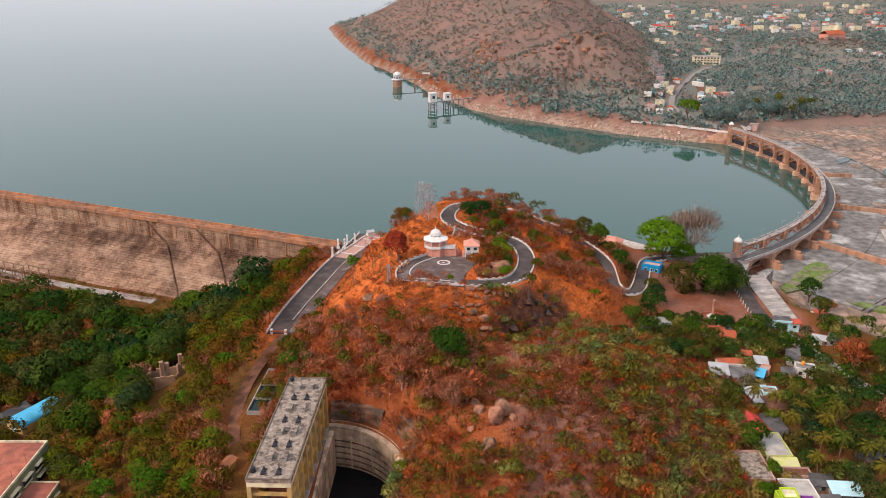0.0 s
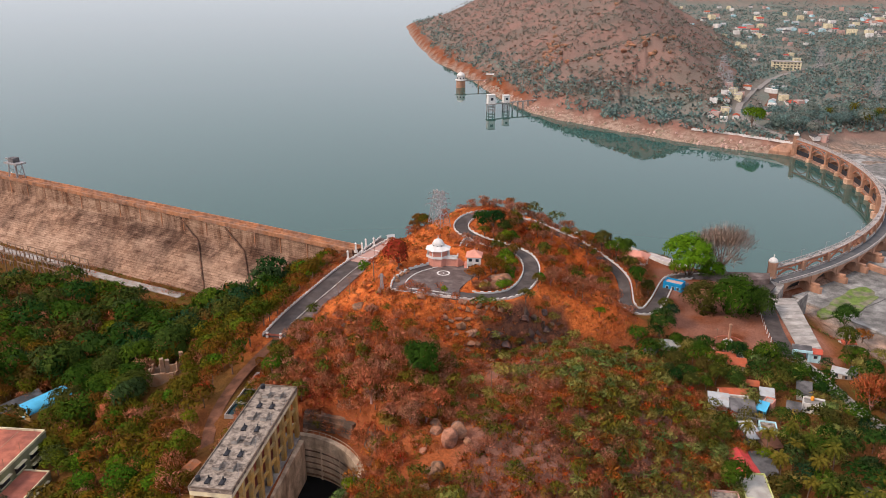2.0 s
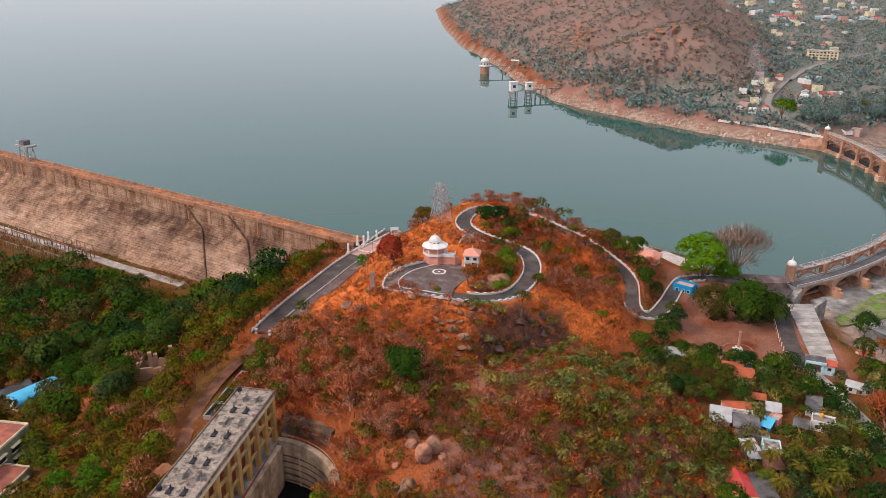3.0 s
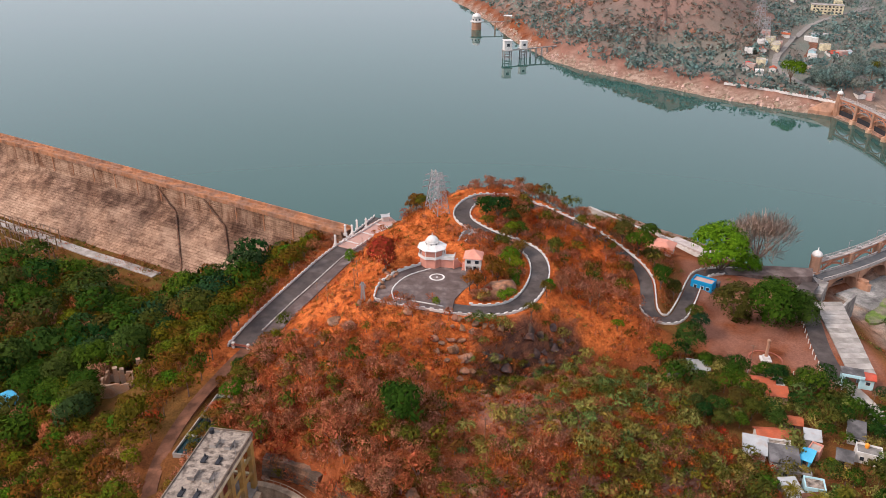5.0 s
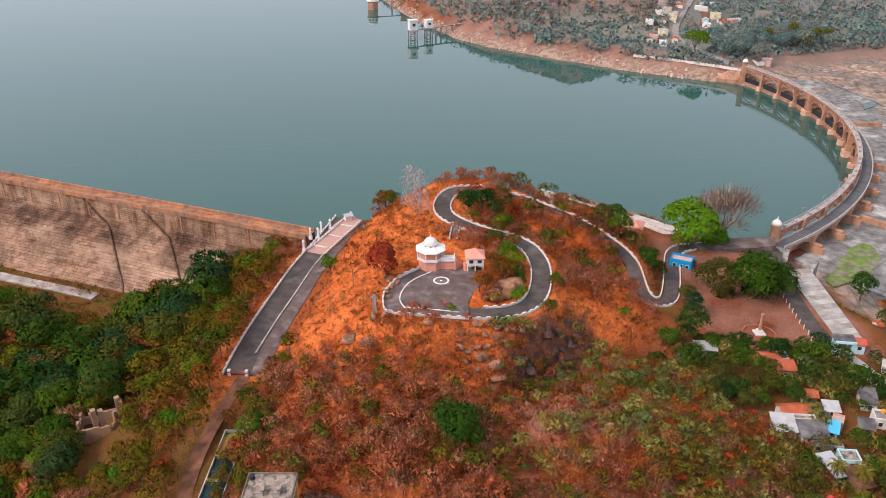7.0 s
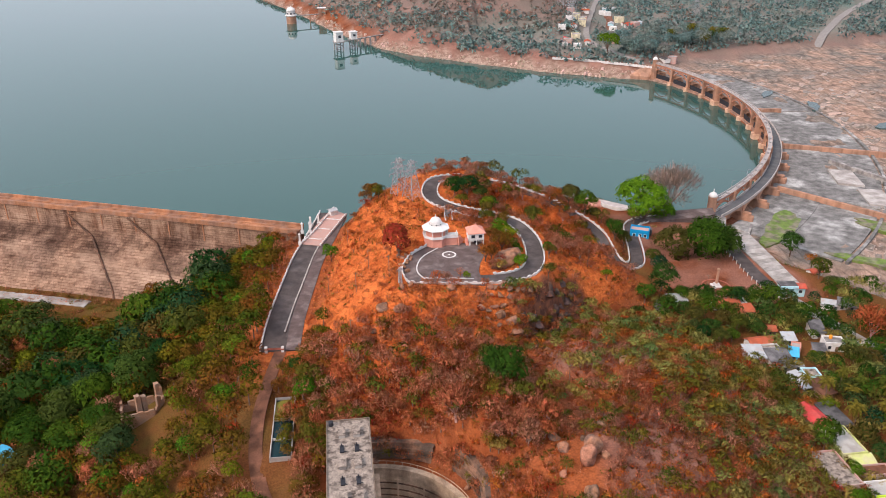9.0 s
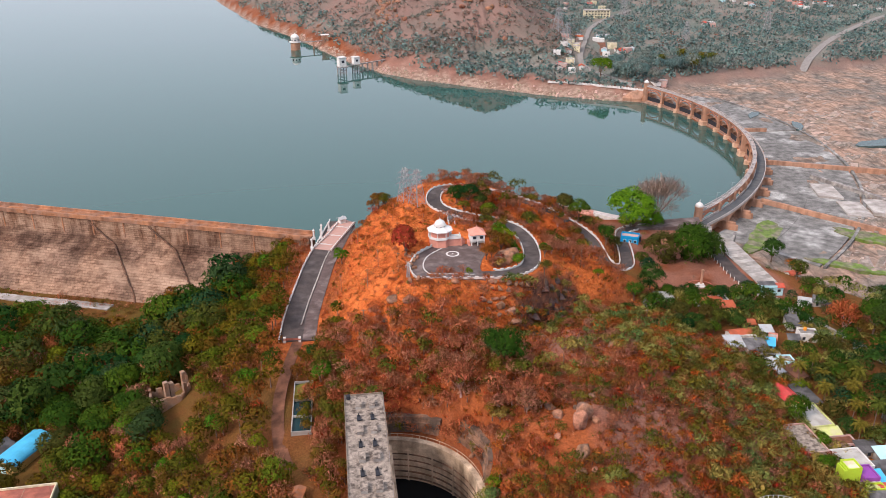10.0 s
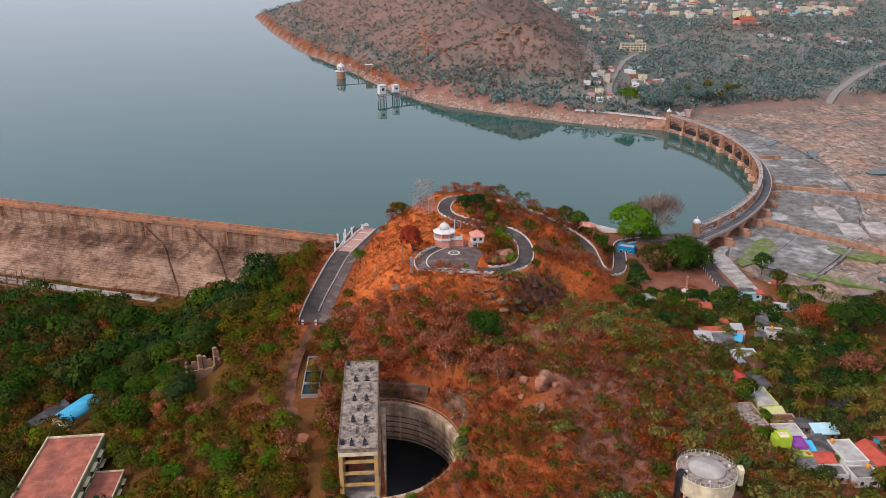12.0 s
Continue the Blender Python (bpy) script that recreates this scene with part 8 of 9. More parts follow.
PALE_ROCK = material("river_rock", (0.30, 0.235, 0.19), vary=0.3, scale=0.4, fine=2.0, second=(0.22, 0.175, 0.145), patch=0.25, bump=0.8, per_object=0.1)
BOULDERS = [boulder_mesh(k, ROCK) for k in range(4)]
FLAT_ROCKS = [boulder_mesh(40 + k, PALE_ROCK) for k in range(4)]
LARGE = [boulder_mesh(k, ROCK, 3) for k in range(4)]
CLIFFS = [boulder_mesh(20 + k, CLIFF, 2, 16) for k in range(6)]
CRAGS = [boulder_mesh(60 + k, ROCK, 2, 14) for k in range(4)]


def boulder(k, x, y, sx, sy, sz, rz=0.0, sink=0.35, dark=False, label="pinkish grey weathered granite boulder"):
    ob = new("boulder", (FLAT_ROCKS if "river" in label else CRAGS if "crag" in label else CLIFFS if dark else LARGE if sx > 1.6 and y < 400 else BOULDERS)[k % 4])
    ob.matrix_basis = pose(x, y, ground_at(x, y) + sz * (1 - 2 * sink), 5 * (k % 3), 0, rz) @ Matrix.Diagonal((sx, sy, sz, 1))
    return tagged(ob, label, "boulder", "boulders of the hillside")


boulder(0, 14.3, 163.0, 2.3, 1.9, 2.5, 20, 0.1)
boulder(1, 12.2, 160.0, 2.0, 1.8, 2.8, -15, 0.1)
boulder(2, 9.2, 150.0, 2.0, 1.6, 2.1, 40, 0.2)
boulder(0, 10.4, 152.4, 1.7, 1.5, 2.0, 75, 0.25)
boulder(3, 16.2, 160.5, 1.1, 1.0, 0.8, 30, 0.4)
boulder(2, 8.6, 165.5, 1.7, 1.5, 1.1, 55, 0.4)
boulder(1, 6.5, 158.5, 1.1, 0.9, 0.8, 15, 0.4)
boulder(3, 8.2, 147.2, 1.6, 1.3, 1.5, 5, 0.3)
boulder(1, 8.0, 170.5, 1.7, 1.5, 1.0, 60, 0.45)
boulder(2, 17.8, 254.5, 4.2, 3.6, 3.2, 20, 0.3)
boulder(0, 20.8, 257.5, 3.2, 3.0, 3.4, 80, 0.3)
boulder(3, 14.6, 251.0, 2.8, 2.4, 2.2, 10, 0.3)
boulder(1, -23.4, 230.5, 2.4, 1.8, 1.2, 30)
boulder(2, -19.0, 227.8, 1.8, 1.5, 1.4, 0)
boulder(0, 36.0, 198.5, 1.9, 1.7, 2.0, 0)
rk = random.Random(9)
for k in range(12):
    boulder(k, rk.uniform(3, 14), rk.uniform(224, 236), rk.uniform(0.7, 1.7), rk.uniform(0.7, 1.4), rk.uniform(0.6, 1.4), rk.uniform(0, 180), 0.3)
for k in range(26):
    t, w = rk.random(), rk.uniform(-4.5, 1.5)
    boulder(k, 19.5 + 21 * t + 0.72 * w, 226.5 + 22 * t - 0.69 * w, rk.uniform(1.6, 3.6), rk.uniform(1.4, 2.8), rk.uniform(1.8, 3.6), rk.uniform(0, 180), 0.46, True, "dark weathered cliff rock in the gully")
for k in range(8):
    t = rk.random()
    boulder(k, 17 + 6 * t + rk.uniform(-2, 2), 217 + 9 * t + rk.uniform(-2, 2), rk.uniform(1.0, 2.2), rk.uniform(1.0, 2.0), rk.uniform(1.2, 3.0), rk.uniform(0, 180), 0.36, True, "dark weathered cliff rock in the gully")
for x, y, sx, sy, sz in ((11.6, 224.2, 2.0, 1.7, 1.7), (9.0, 224.6, 1.9, 2.2, 2.2), (13.4, 225.6, 1.2, 1.1, 1.2), (12.6, 222.2, 2.4, 1.6, 1.7), (8.0, 222.0, 1.3, 1.2, 1.0), (14.4, 223.0, 1.3, 1.6, 1.4), (-14.9, 234.8, 1.9, 1.6, 1.7), (-17.6, 234.4, 1.5, 1.4, 1.5),
                         (11.9, 235.0, 1.7, 1.5, 1.5), (9.6, 234.4, 1.5, 1.2, 1.4), (14.0, 234.0, 1.5, 1.5, 1.4), (10.6, 232.2, 1.8, 1.4, 1.3), (13.2, 231.8, 1.4, 1.2, 1.2), (16.4, 234.6, 1.7, 1.3, 1.3), (18.6, 235.2, 1.6, 1.3, 1.7), (8.2, 232.0, 1.1, 1.0, 0.9), (20.6, 236.2, 1.6, 1.4, 1.8), (15.6, 231.6, 1.2, 1.1, 1.2)):
    boulder(rk.randrange(4), x, y, sx, sy, sz, rk.uniform(0, 180), 0.28, label="pinkish grey granite crag below the plaza")
for k in range(34):
    boulder(k, rk.uniform(-35, 45), rk.uniform(125, 238), rk.uniform(0.5, 1.5), rk.uniform(0.5, 1.3), rk.uniform(0.4, 1.1), rk.uniform(0, 180), 0.3)
for k in range(14):
    boulder(k, rk.uniform(-16, -12), rk.uniform(248, 262), rk.uniform(0.5, 1.1), rk.uniform(0.5, 1.0), rk.uniform(0.4, 0.9), rk.uniform(0, 180), 0.25)

# ---- over the lake ----
def build_intakes():
    z = 0.0
    dome = thing("intake_tower", "round white-capped masonry intake tower standing in the lake", "tower", pose(-52, 925, 0))
    part("shaft", Geo().lathe([(5.2, -5), (5.2, 7.6), (5.0, 8.0)], 20), WEIR_STONE, dome)
    part("gallery", Geo().lathe([(5.0, 7.8), (6.6, 8.2), (6.6, 8.9), (6.3, 9.0), (4.6, 9.0)], 20), WHITEWASH, dome)
    part("room", Geo().lathe([(4.6, 9.0), (4.6, 12.6), (5.0, 12.8)], 20), WHITEWASH, dome)
    part("dome", Geo().lathe([(4.9, 12.8), (4.6, 14.2), (3.6, 15.7), (2.0, 16.7), (0.4, 17.1), (0.1, 18.4)], 20), WHITE_CLEAN, dome, smooth=True)
    for k in range(8):
        a = math.pi / 4 * k
        part("window", Geo().box(4.62 * math.cos(a), 4.62 * math.sin(a), 9.8, 0.3, 1.4, 1.8, math.degrees(a)), GLASS_DARK, dome)
    bridge = thing("footbridge", "narrow footbridge from the shore to the intake tower", "bridge")
    part("deck", Geo().sweep([(-47, 925, 8.2), (-22, 932, 8.2)], [(-0.9, -0.7), (0.9, -0.7), (0.9, 0), (-0.9, 0)]), CONCRETE, bridge)
    part("pier", Geo().box(-32, 929, -6, 1.5, 1.5, 13.6), WEIR_STONE, bridge)
    gate = thing("shore_house", "square masonry gate house on the shore", "house", pose(-19, 936, 7.5))
    part("wall", Geo().box(0, 0, -6, 8, 7, 12), WEIR_STONE, gate)
    part("roof", Geo().box(0, 0, 6, 9, 8, 0.6), WHITEWASH, gate)
    for k, (x, y, s, h) in enumerate(((-9.5, 772, 6.8, 8.2), (4.5, 782, 5.8, 6.4))):
        t = thing("pump_house", "white pump room on tall concrete legs in the water", "pump house", pose(x, y, 0, 0, 0, 20), group="pump houses in the lake")
        part("room", Geo().box(0, 0, 8.2, s, s, h), WHITE_CLEAN, t)
        part("roof", Geo().box(0, 0, 8.2 + h, s + 0.9, s + 0.9, 0.35), WHITEWASH, t)
        part("floor", Geo().box(0, 0, 7.5, s + 1.8, s + 1.8, 0.7), CONCRETE, t)
        for a in (-1, 1):
            for b in (-1, 1):
                part("leg", Geo().box(a * (s / 2 - 0.3), b * (s / 2 - 0.3), -8, 0.8, 0.8, 15.6), CONCRETE, t)
            for zz in (1.5, 4.5):
                part("brace", Geo().box(0, a * (s / 2 - 0.3), zz, s - 1.4, 0.45, 0.5), CONCRETE, t)
            part("window", Geo().box(0, a * s / 2, 8.2 + h * 0.4, s * 0.4, 0.2, h * 0.3), GLASS_DARK, t)
    jetty = thing("jetty", "pipe jetty on stout piers from the shore", "jetty")
    part("deck", Geo().sweep([(-7, 773.5, 7.9), (5, 782, 7.9), (34, 799, 8.4)], [(-1, -0.8), (1, -0.8), (1, 0), (-1, 0)]), CONCRETE, jetty)
    for s in range(5):
        x, y = 11 + 5 * s, 785.5 + 2.95 * s
        part("pier", Geo().box(x, y, -8, 1.6, 1.6, 15.2), PALE_CONCRETE, jetty)
    ramp = thing("slipway", "stepped stone slipway down to the water", "slipway")
    for k in range(6):
        part("step", Geo().box(38 - 1.3 * k, 778 - 1.7 * k, -5, 6, 2.4, 9.4 - 1.5 * k, 35), PALE_CONCRETE, ramp)


build_intakes()
REVET = material("revetment_stone", (0.40, 0.31, 0.25), vary=0.2, second=(0.30, 0.215, 0.165), patch=0.2, streaks=0.4)
DIRT_BANK = material("bank_stone", (0.20, 0.12, 0.085), vary=0.3, second=(0.26, 0.16, 0.11), patch=0.2)
low_wall([(226, 616, 8.6), (219, 627, 8.2), (208, 637, 8), (196, 646, 8), (182, 657, 8), (160, 668, 8)], "long white wall along the far shore road", tall=1.3, thick=0.8)
bend = [(226, 613, 0), (219, 618.5, 0), (209, 624, 0), (198, 630.5, 0), (190, 636, 0)]
for k, (z, back) in enumerate(((1.3, 0.0), (2.5, 2.2), (3.7, 4.4))):
    tagged(part("shore_revetment", Geo().sweep(bend, [(back - 0.6, -4), (back + 2.4, -4), (back + 2.4, z), (back, z)]), REVET), "pale washed stone step of the revetment beside the weir", "revetment", kind="structure")
tagged(part("shore_revetment", Geo().sweep(bend, [(6.4, -4), (16, -4), (16, 8.0), (14, 8.0), (6.4, 3.6)]), DIRT_BANK), "brown stone slope above the revetment", "revetment", kind="structure")

# rocks of the far hill and the river bed
for k in range(60):
    t = rk.random()
    x, y = (50 + rk.gauss(0, 9), 950 + rk.gauss(0, 40)) if k < 26 else ((150 + rk.gauss(0, 14), 865 + rk.gauss(0, 14)) if k < 42 else (rk.uniform(-40, 180), rk.uniform(790, 1250)))
    boulder(k, x, y, rk.uniform(1.5, 5), rk.uniform(1.5, 4.5), rk.uniform(1.5, 4), rk.uniform(0, 180), 0.35, False, "pink granite outcrop on the far hill")
for k in range(150):
    a, r = rk.uniform(-58, 16), rk.uniform(62, 260)
    x, y = on_weir(WEIR_R + r, a)
    if inside(np.array([x]), np.array([y]), RIVER)[0] > 6:
        s = rk.uniform(1.5, 5.0)
        boulder(k, x, y, s, s * rk.uniform(0.4, 0.8), rk.uniform(0.4, 1.0), rk.uniform(20, 60), 0.36, False, "pale flat rock of the dry river bed")


def pool(outline, z, mat, label):
    tagged(part("pool", Geo().prism(outline, z - 1.5, z), mat), label, "water", kind="structure")


POOL_GREEN = material("green_algae", (0.12, 0.17, 0.03), rough=0.6, vary=0.35, second=(0.17, 0.15, 0.10), patch=0.25, cover=0.52, bump=0.1)
POOL_GREY = material("pool_water", (0.06, 0.085, 0.08), rough=0.12, vary=0.1, bump=0.05)


def blob(x, y, sx, sy, turn, seed, n=60):
    r, out = random.Random(seed), []
    waves = [(h, r.uniform(0, 6.3), 0.32 / h) for h in (2, 3, 5, 7, 11)]
    for k in range(n):
        a = 2 * math.pi * k / n
        q = 1 + sum(s * math.sin(h * a + p) for h, p, s in waves) + r.uniform(-0.03, 0.03)
        u, v = sx * q * math.cos(a), sy * q * math.sin(a)
        out.append((x + u * math.cos(turn) - v * math.sin(turn), y + u * math.sin(turn) + v * math.cos(turn)))
    return out


pool(blob(167, 335, 20, 7, 0.75, 1), 0.95, POOL_GREEN, "bright green algae at the foot of the piers")
pool(blob(216, 325, 16, 6, -0.9, 2), 0.95, POOL_GREEN, "algae-green pool among the rocks")
pool(blob(186, 296, 15, 4, -0.7, 3), 0.9, POOL_GREEN, "algae-green pool among the rocks")
pool(blob(225, 280, 22, 4, -0.7, 4), 0.9, POOL_GREY, "still pool in the rocky river bed")
pool(blob(288, 556, 11, 3, 0.9, 5), 1.0, POOL_GREY, "still pool in the rocky river bed")
pool(blob(302, 520, 14, 3, 1.1, 6), 1.0, POOL_GREY, "still pool in the rocky river bed")
pool(blob(330, 470, 18, 7, 0.3, 7), 1.1, POOL_GREY, "still pool in the rocky river bed")


# ---- far woods ----
def far_woods(n, chance, size, label, leaf, per=14, card=1.5, box=(-200, 1900, 600, 3000)):
    rng = np.random.RandomState(n)
    t = rng.rand(n) ** 1.6
    Y = box[2] + (box[3] - box[2]) * t
    X = rng.uniform(-0.3, 1.0, n) * (Y * 0.95) + 40
    H = height(X, Y)
    sd = np.maximum(inside(X, Y, LAKE), inside(X, Y, RIVER))
    keep = (rng.rand(n) < chance(X, Y, H)) & (sd < -14)
    for a, b in FAR_ROADS:
        keep &= along(X, Y, a)[0] > b
    X, Y, H = X[keep], Y[keep], H[keep]
    k = len(X)
    r = size * rng.uniform(0.55, 1.5, k)
    d = rng.normal(0, 1, (k, per, 3))
    d[:, :, 2] = np.abs(d[:, :, 2])
    d /= np.linalg.norm(d, axis=2)[:, :, None]
    c = np.stack([X, Y, H], 1)[:, None] + d * (r[:, None] * rng.uniform(0.5, 1.05, (k, per)))[:, :, None] + np.array([0, 0, 0.4])
    grow = 0.75 + 0.25 * np.repeat(r / size, per)
    q = leaf_cards(c.reshape(-1, 3), d.reshape(-1, 3), card, rng)
    tagged(new("far_trees", cards_mesh("far_trees", q, leaf, np.repeat(rng.rand(k), per), unit(d.reshape(-1, 3) + np.array([0, 0, 0.4])))), label, "trees", kind="stuff")


FAR_ROADS = (([(232, 618, 8), (222, 660, 8), (206, 720, 8), (224, 770, 8), (250, 830, 8), (285, 920, 8), (330, 1010, 8), (420, 1120, 8)], 7), ([(248, 770, 8), (268, 830, 8)], 10),
             ([(420, 700, 8), (560, 860, 8), (800, 1060, 8), (1200, 1300, 8)], 9))
FAR_LANE = material("far_lane", (0.24, 0.215, 0.195), vary=0.15)
for line, w in FAR_ROADS:
    pts = [(x, y, float(height(np.array([x]), np.array([y]))[0]) + 0.5) for x, y, _ in resample(line, 12)]
    tagged(part("road", Geo().sweep(pts, [(-w * 0.4, -0.8), (w * 0.4, -0.8), (w * 0.4, 0.1), (-w * 0.4, 0.1)]), DIRT_TRACK if w == 10 else FAR_LANE), "pale road through the far town", "road", kind="structure")
plain = lambda X, Y, H: sstep(34, 18, H)
# the plain's trees and hill's grey-green scrub carry painted haze in their leaves
far_woods(34000, lambda X, Y, H: (0.45 + 0.55 * sstep(-0.25, 0.05, fbm(X, Y, 90, 3))) * plain(X, Y, H), 5.4, "green trees of the far plain, painted pale with haze", LEAF_FAR_HAZED, 9, 1.8)
far_woods(30000, lambda X, Y, H: 0.95 * sstep(10, 18, H) * sstep(-0.6, -0.1, fbm(X, Y, 60, 3)), 2.9, "grey-green scrub on the far hill, painted pale with haze", LEAF_FARHILL_HAZED, 9, 1.1, (-200, 900, 700, 1900))
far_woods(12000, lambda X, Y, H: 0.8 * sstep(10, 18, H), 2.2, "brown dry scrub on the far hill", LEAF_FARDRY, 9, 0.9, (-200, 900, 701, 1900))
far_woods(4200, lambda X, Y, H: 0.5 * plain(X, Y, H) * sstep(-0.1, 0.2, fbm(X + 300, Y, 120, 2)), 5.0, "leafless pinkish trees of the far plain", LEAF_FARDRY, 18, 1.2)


def far_houses():
    rng = random.Random(21)
    stock = []
    for wall_mat, roof_mat, kind, sx, sy, h, label in ((WHITE_CLEAN, WHITE_CLEAN, "flat", 9, 8, 4.5, "white flat-roofed house in the far town"), (CREAM, PALE_CONCRETE, "flat", 12, 9, 7, "cream two-storey house in the far town"),
                                                       (WHITEWASH, TILE_RED, "gable", 10, 7, 3.5, "far house with a red tiled roof"), (PALEBLUE, TIN, "gable", 9, 7, 3.2, "pale blue far house with a metal roof"),
                                                       (PINK, PALE_CONCRETE, "flat", 10, 9, 6, "pink flat-roofed house in the far town"), (WHITEWASH, SHEET, "gable", 12, 7, 3, "long far house with a grey sheet roof")):
        root = house(0, 0, sx, sy, h, 0, kind, wall_mat, roof_mat, label, z=0.0)
        root["group"] = "houses of the far town"
        stock.append([root, False])

    def put(x, y, rz, pick=None, size=0.75):
        if inside(np.array([x]), np.array([y]), LAKE)[0] > -10 or inside(np.array([x]), np.array([y]), RIVER)[0] > -5:
            return
        e = stock[rng.randrange(6) if pick is None else pick]
        m = pose(x, y, ground_at(x, y) + 0.2, 0, 0, rz) @ Matrix.Diagonal((size, size, size, 1))
        if e[1]:
            place_copy(e[0], m)
        else:
            e[0].matrix_basis, e[1] = m, True

    for k in range(6):
        put(192 + 6 * k, 700 + 24 * k, 80, k)
    for k in range(22):
        t = rng.random()
        put(200 + 75 * t + rng.choice((-1, 1)) * rng.uniform(9, 24), 690 + 190 * t + rng.gauss(0, 10), rng.choice((70, 160)) + rng.gauss(0, 6))
    for k in range(210):
        y = 1560 + 900 * rng.random() ** 1.6 + rng.gauss(0, 40)
        put(y * rng.uniform(0.17, 0.62) + rng.gauss(0, 30), y, rng.choice((0, 90)) + rng.gauss(0, 12), None, rng.uniform(0.9, 1.5))
    for x, y, n, spread in ((457, 960, 4, 9), (690, 1140, 8, 25), (720, 1120, 6, 30), (444, 664, 4, 9), (284, 800, 4, 7), (420, 1500, 9, 40), (300, 1450, 7, 30), (600, 1125, 5, 20), (330, 1180, 8, 40), (1000, 1250, 14, 80), (900, 1000, 8, 50), (560, 1300, 10, 60), (260, 655, 3, 8), (310, 1300, 9, 50)):
        for k in range(n):
            put(x + rng.gauss(0, spread), y + rng.gauss(0, spread), rng.choice((0, 90)) + rng.gauss(0, 15))
    block = thing("apartment_block", "long cream apartment block in the far plain", "building", pose(342, 1048, ground_at(342, 1048), 0, 0, -10))
    part("wall", Geo().box(0, 0, -1, 34, 11, 11), CREAM, block)
    for f in range(3):
        for k in range(8):
            part("window", Geo().box(-14 + 4 * k, -5.55, 1.2 + 3.2 * f, 2.0, 0.2, 1.6), GLASS_DARK, block)
    part("roof", Geo().box(0, 0, 10, 35, 12, 0.6), PALE_CONCRETE, block)
    temple = thing("temple", "orange-pink temple hall with a stepped tower", "temple", pose(590, 1235, ground_at(590, 1235), 0, 0, 20))
    part("hall", Geo().box(0, 0, -1, 34, 18, 8), SALMON, temple)
    part("roof", Geo().gable(0, 0, 7, 34, 18, 5), TILE_RED, temple)
    part("tower", Geo().box(12, 4, 6, 9, 9, 6, 0, 0.8).box(12, 4, 12, 6.5, 6.5, 5, 0, 0.7).box(12, 4, 17, 4, 4, 4, 0, 0.4), CREAM, temple)


far_houses()
for x, y, s in ((210, 772, 1.6), (212, 808, 1.8), (378, 860, 1.4), (387, 1064, 1.9), (620, 1396, 2.0), (500, 900, 1.7)):
    made = place_copy(pylon, pose(x, y, ground_at(x, y), 0, 0, x) @ Matrix.Diagonal((s, s, s, 1)))
    tagged(made, "grey lattice power pylon in the far plain", "pylon", "far pylons")
grove = [(232 + rk.uniform(-6, 26), 655 + rk.uniform(0, 34), rk.uniform(0.9, 1.3)) for k in range(14)] + [(290 + rk.gauss(0, 24), 696 + rk.uniform(-8, 26), rk.uniform(0.9, 1.4)) for k in range(26)]
# the grove shares the haze-paled leaf colour of the plain
joined_trees("deep", LEAF_FAR_HAZED, [(x, y, ground_at(x, y), s) for x, y, s in grove], "dark grove beside the far end of the weir")
for k in range(10):
    plant("palm", 290 + rk.gauss(0, 20), 690 + rk.uniform(-8, 20), rk.uniform(1.2, 1.6))
plant("bright", 208, 670, 2.1)


# ---- on and below the dam ----
def build_crane():
    x, y = on_dam(247, 0)
    root = thing("gantry_crane", "grey steel gantry crane standing on the dam crest", "crane", pose(x, y, 17.0, 0, 0, math.degrees(math.atan2(DAM_DIR[1], DAM_DIR[0]))))
    for a in (-4, 4):
        for b in (-2.6, 2.6):
            part("leg", Geo().tube((a, b, 0), (a * 0.7, b * 0.8, 9), 0.35, 0.3, 5), STEEL, root)
        part("brace", Geo().tube((a, -2.6, 1), (a * 0.75, 2.2, 7), 0.15, n=4).tube((a, 2.6, 1), (a * 0.75, -2.2, 7), 0.15, n=4), STEEL, root)
    part("girder", Geo().box(0, 0, 8.8, 12, 6.4, 1.0), STEEL, root)
    part("cabin", Geo().box(0.5, 0, 9.8, 4.5, 4.2, 2.6), SHEET, root)
    part("jib", Geo().box(5, 0, 10.6, 7, 1.0, 0.8), STEEL, root)


build_crane()


def build_substation():
    root = thing("substation_frame", "steel lattice frame of the switchyard below the dam", "switchyard", group="switchyard frames")
    for x in (-7, 0, 7):
        part("post", Geo().box(x, 0, 0, 0.45, 0.45, 7.5, 0, 0.6), TIMBER, root)
    part("beam", Geo().box(0, 0, 7.0, 15, 0.35, 0.5), TIMBER, root)
    for k in range(3):
        part("insulator", Geo().tube((-4.5 + 4.5 * k, 0, 7), (-4.5 + 4.5 * k, 0, 5.6), 0.18, n=5), PALE_CONCRETE, root)
    first = True
    for i in range(5):
        for j in range(4):
            x, y = -204 - 15.5 * i + 3 * j, 372 + 5.5 * i - 7.5 * j
            m = pose(x, y, ground_at(x, y) - 0.2, 0, 0, -24)
            if first:
                root.matrix_basis, first = m, False
            else:
                copy_thing(root, m)


build_substation()


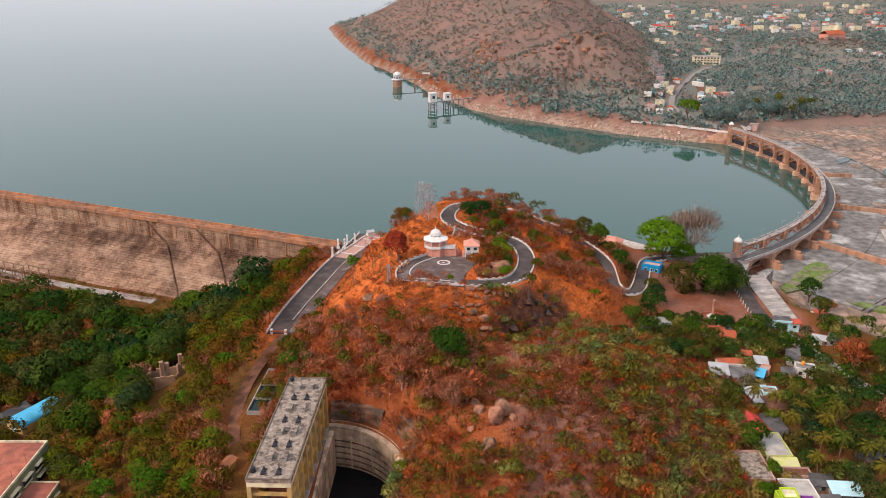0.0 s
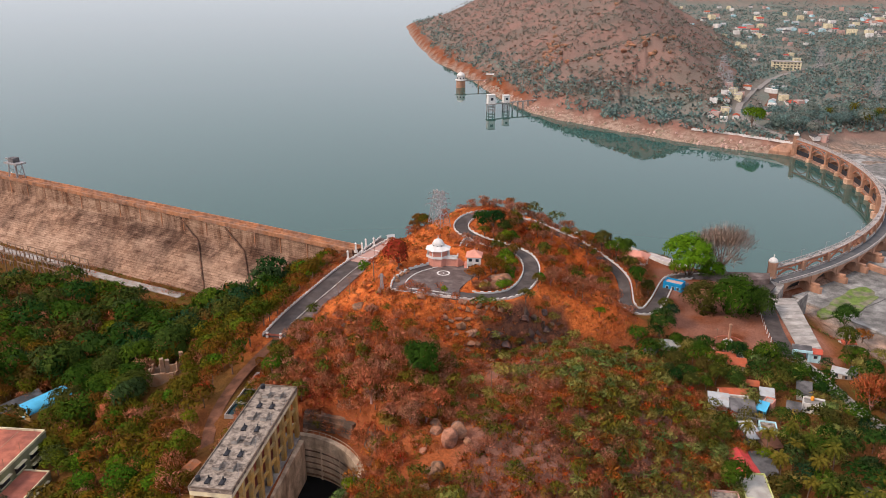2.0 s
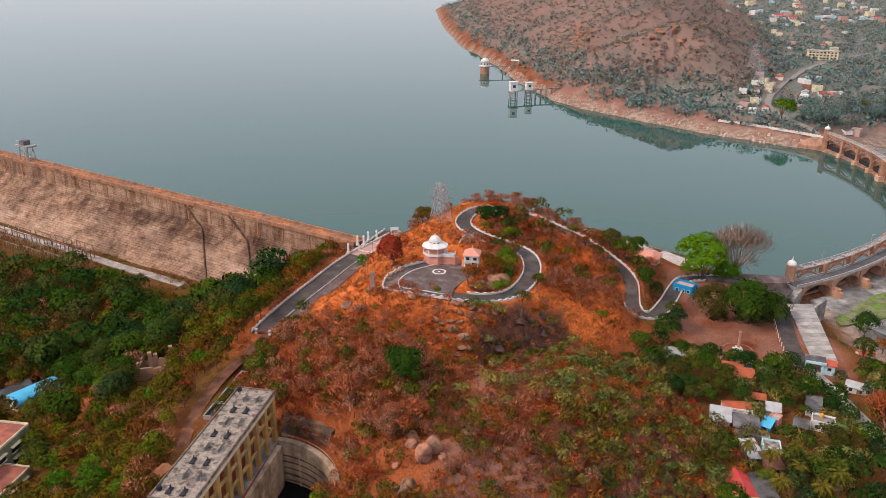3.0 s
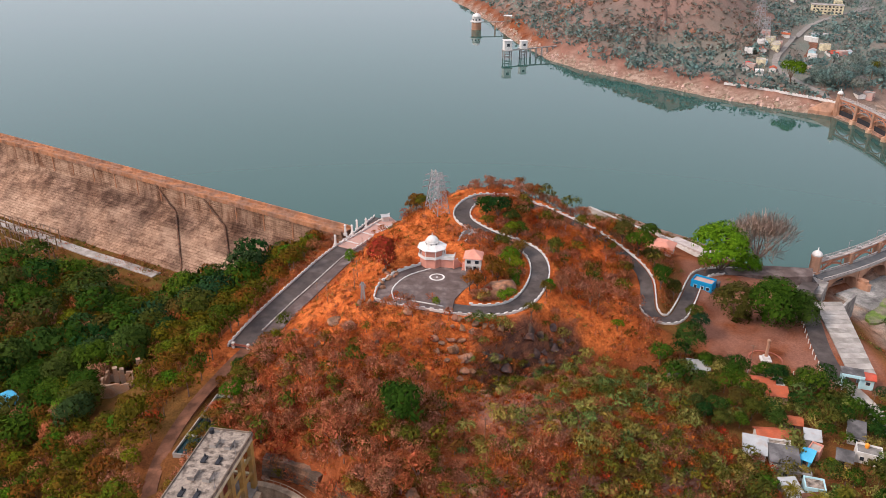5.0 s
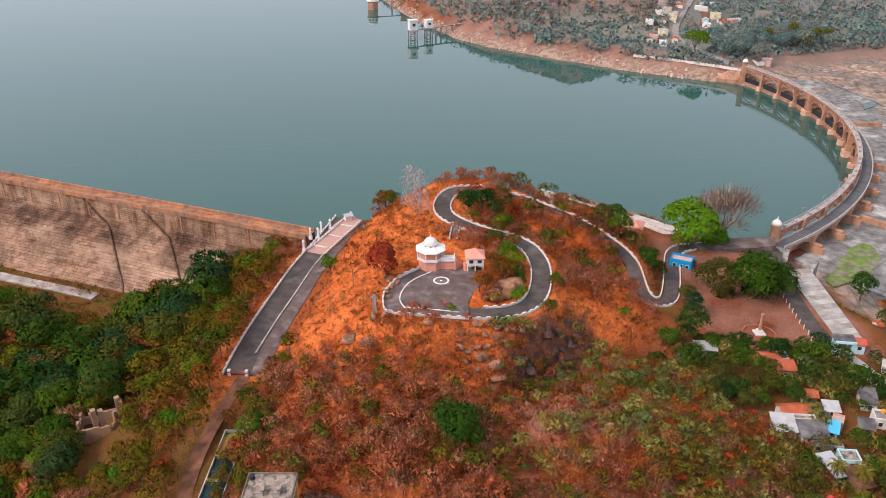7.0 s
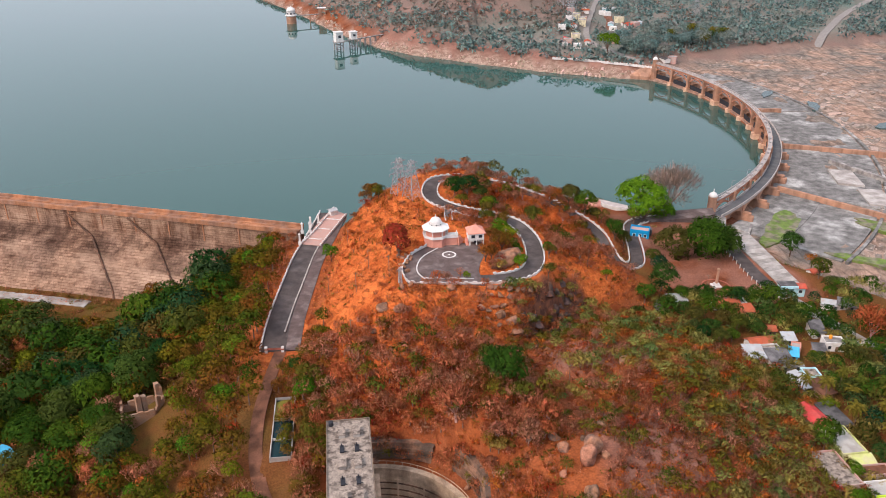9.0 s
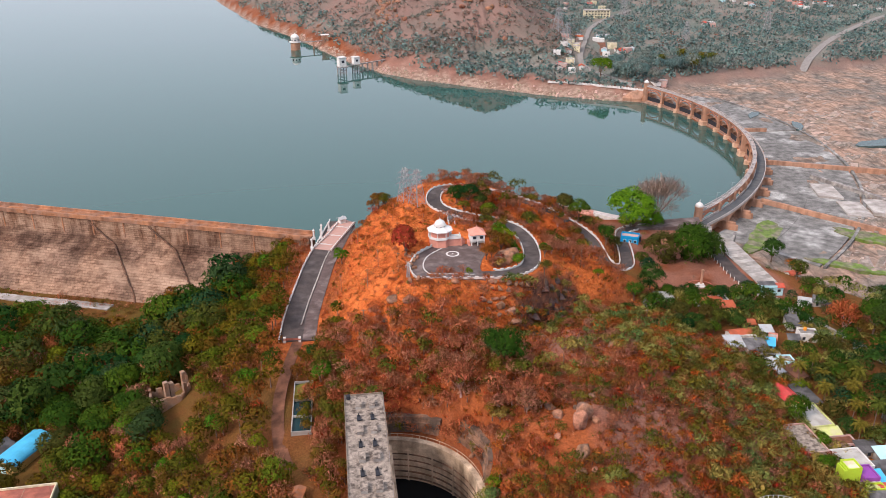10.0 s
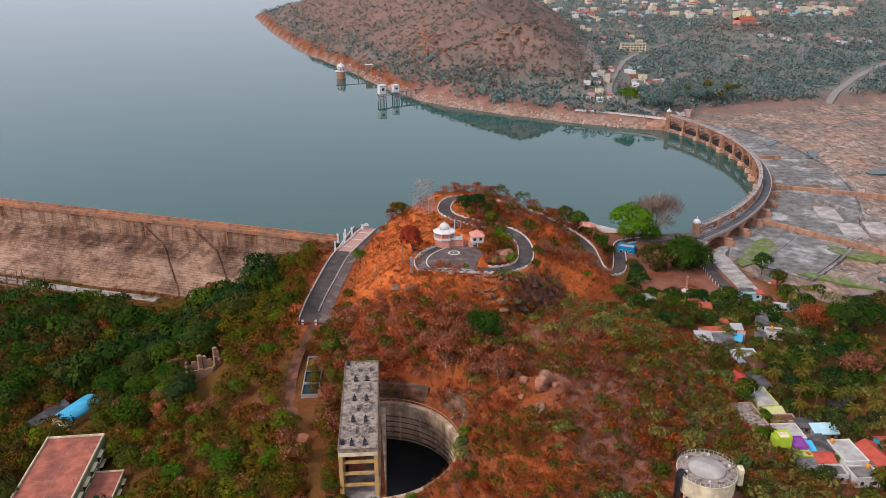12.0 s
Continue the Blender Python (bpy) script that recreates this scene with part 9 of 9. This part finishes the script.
# ---- stones of the far shore ----
def shore_stones():
    rng = np.random.RandomState(8)
    n = 9000
    Y = 625 + 520 * rng.rand(n) ** 1.3
    X = rng.uniform(-60, 235, n)
    sd = inside(X, Y, LAKE)
    keep = (sd < 1.0) & (sd > -9 - 3 * fbm(X, Y, 25))
    X, Y = X[keep], Y[keep]
    H = height(X, Y)
    g = Geo()
    for x, y, h, s, a in zip(X, Y, H, 0.5 + 1.2 * rng.rand(len(X)) ** 3, rng.uniform(0, 90, len(X))):
        g.box(x, y, h - 0.3 * s, 2 * s, 1.4 * s, 1.1 * s, a, 0.6)
    tagged(new("shore_stones", g.mesh("shore_stones", SHORE_STONE)), "pale loose stones along the far shore", "stones", kind="stuff")


SHORE_STONE = material("shore_stone", (0.42, 0.30, 0.23), vary=0.2, island=0.5)
shore_stones()


def river_rocks():
    rng = np.random.RandomState(18)
    n = 7000
    A, R = rng.uniform(-62, 26, n), WEIR_R + 56 + 330 * rng.rand(n) ** 1.3
    X, Y = WEIR_C[0] + R * np.cos(np.radians(A)), WEIR_C[1] + R * np.sin(np.radians(A))
    keep = (inside(X, Y, RIVER) > 4) & (rng.rand(n) < 0.75 * sstep(-0.15, 0.2, fbm(X, Y, 30)))
    X, Y = X[keep], Y[keep]
    H = height(X, Y)
    k = len(X)
    s = 0.5 + 4.2 * rng.rand(k) ** 4
    a = rng.normal(0.75, 0.35, k)
    base = np.array([(-1, -1, 0), (1, -1, 0), (1, 1, 0), (-1, 1, 0), (-0.6, -0.55, 1), (0.65, -0.6, 1), (0.55, 0.6, 1), (-0.6, 0.5, 1)])
    P = base[None] * np.stack([s * 1.7, s * 0.8, (0.3 + 0.25 * s) * rng.uniform(0.6, 1.1, k)], 1)[:, None] * rng.uniform(0.75, 1.25, (k, 8, 3))
    c, z = np.cos(a)[:, None], np.sin(a)[:, None]
    P = np.stack([P[..., 0] * c - P[..., 1] * z + X[:, None], P[..., 0] * z + P[..., 1] * c + Y[:, None], P[..., 2] + H[:, None] - 0.25 * s[:, None]], -1)
    sides = [(4, 5, 6, 7), (0, 1, 5, 4), (1, 2, 6, 5), (2, 3, 7, 6), (3, 0, 4, 7)]
    quads = np.stack([P[:, f] for f in sides], 1).reshape(-1, 4, 3)
    tagged(new("river_stones", cards_mesh("river_stones", quads, RIVER_STONE, np.repeat(rng.rand(k), 5))), "pink and grey weathered rocks of the river bed", "stones", kind="stuff")


RIVER_STONE = leaves("river_stone", (0.34, 0.255, 0.20), (0.28, 0.245, 0.215), (0.38, 0.275, 0.21), (0.22, 0.19, 0.165), glow=0.0)
river_rocks()
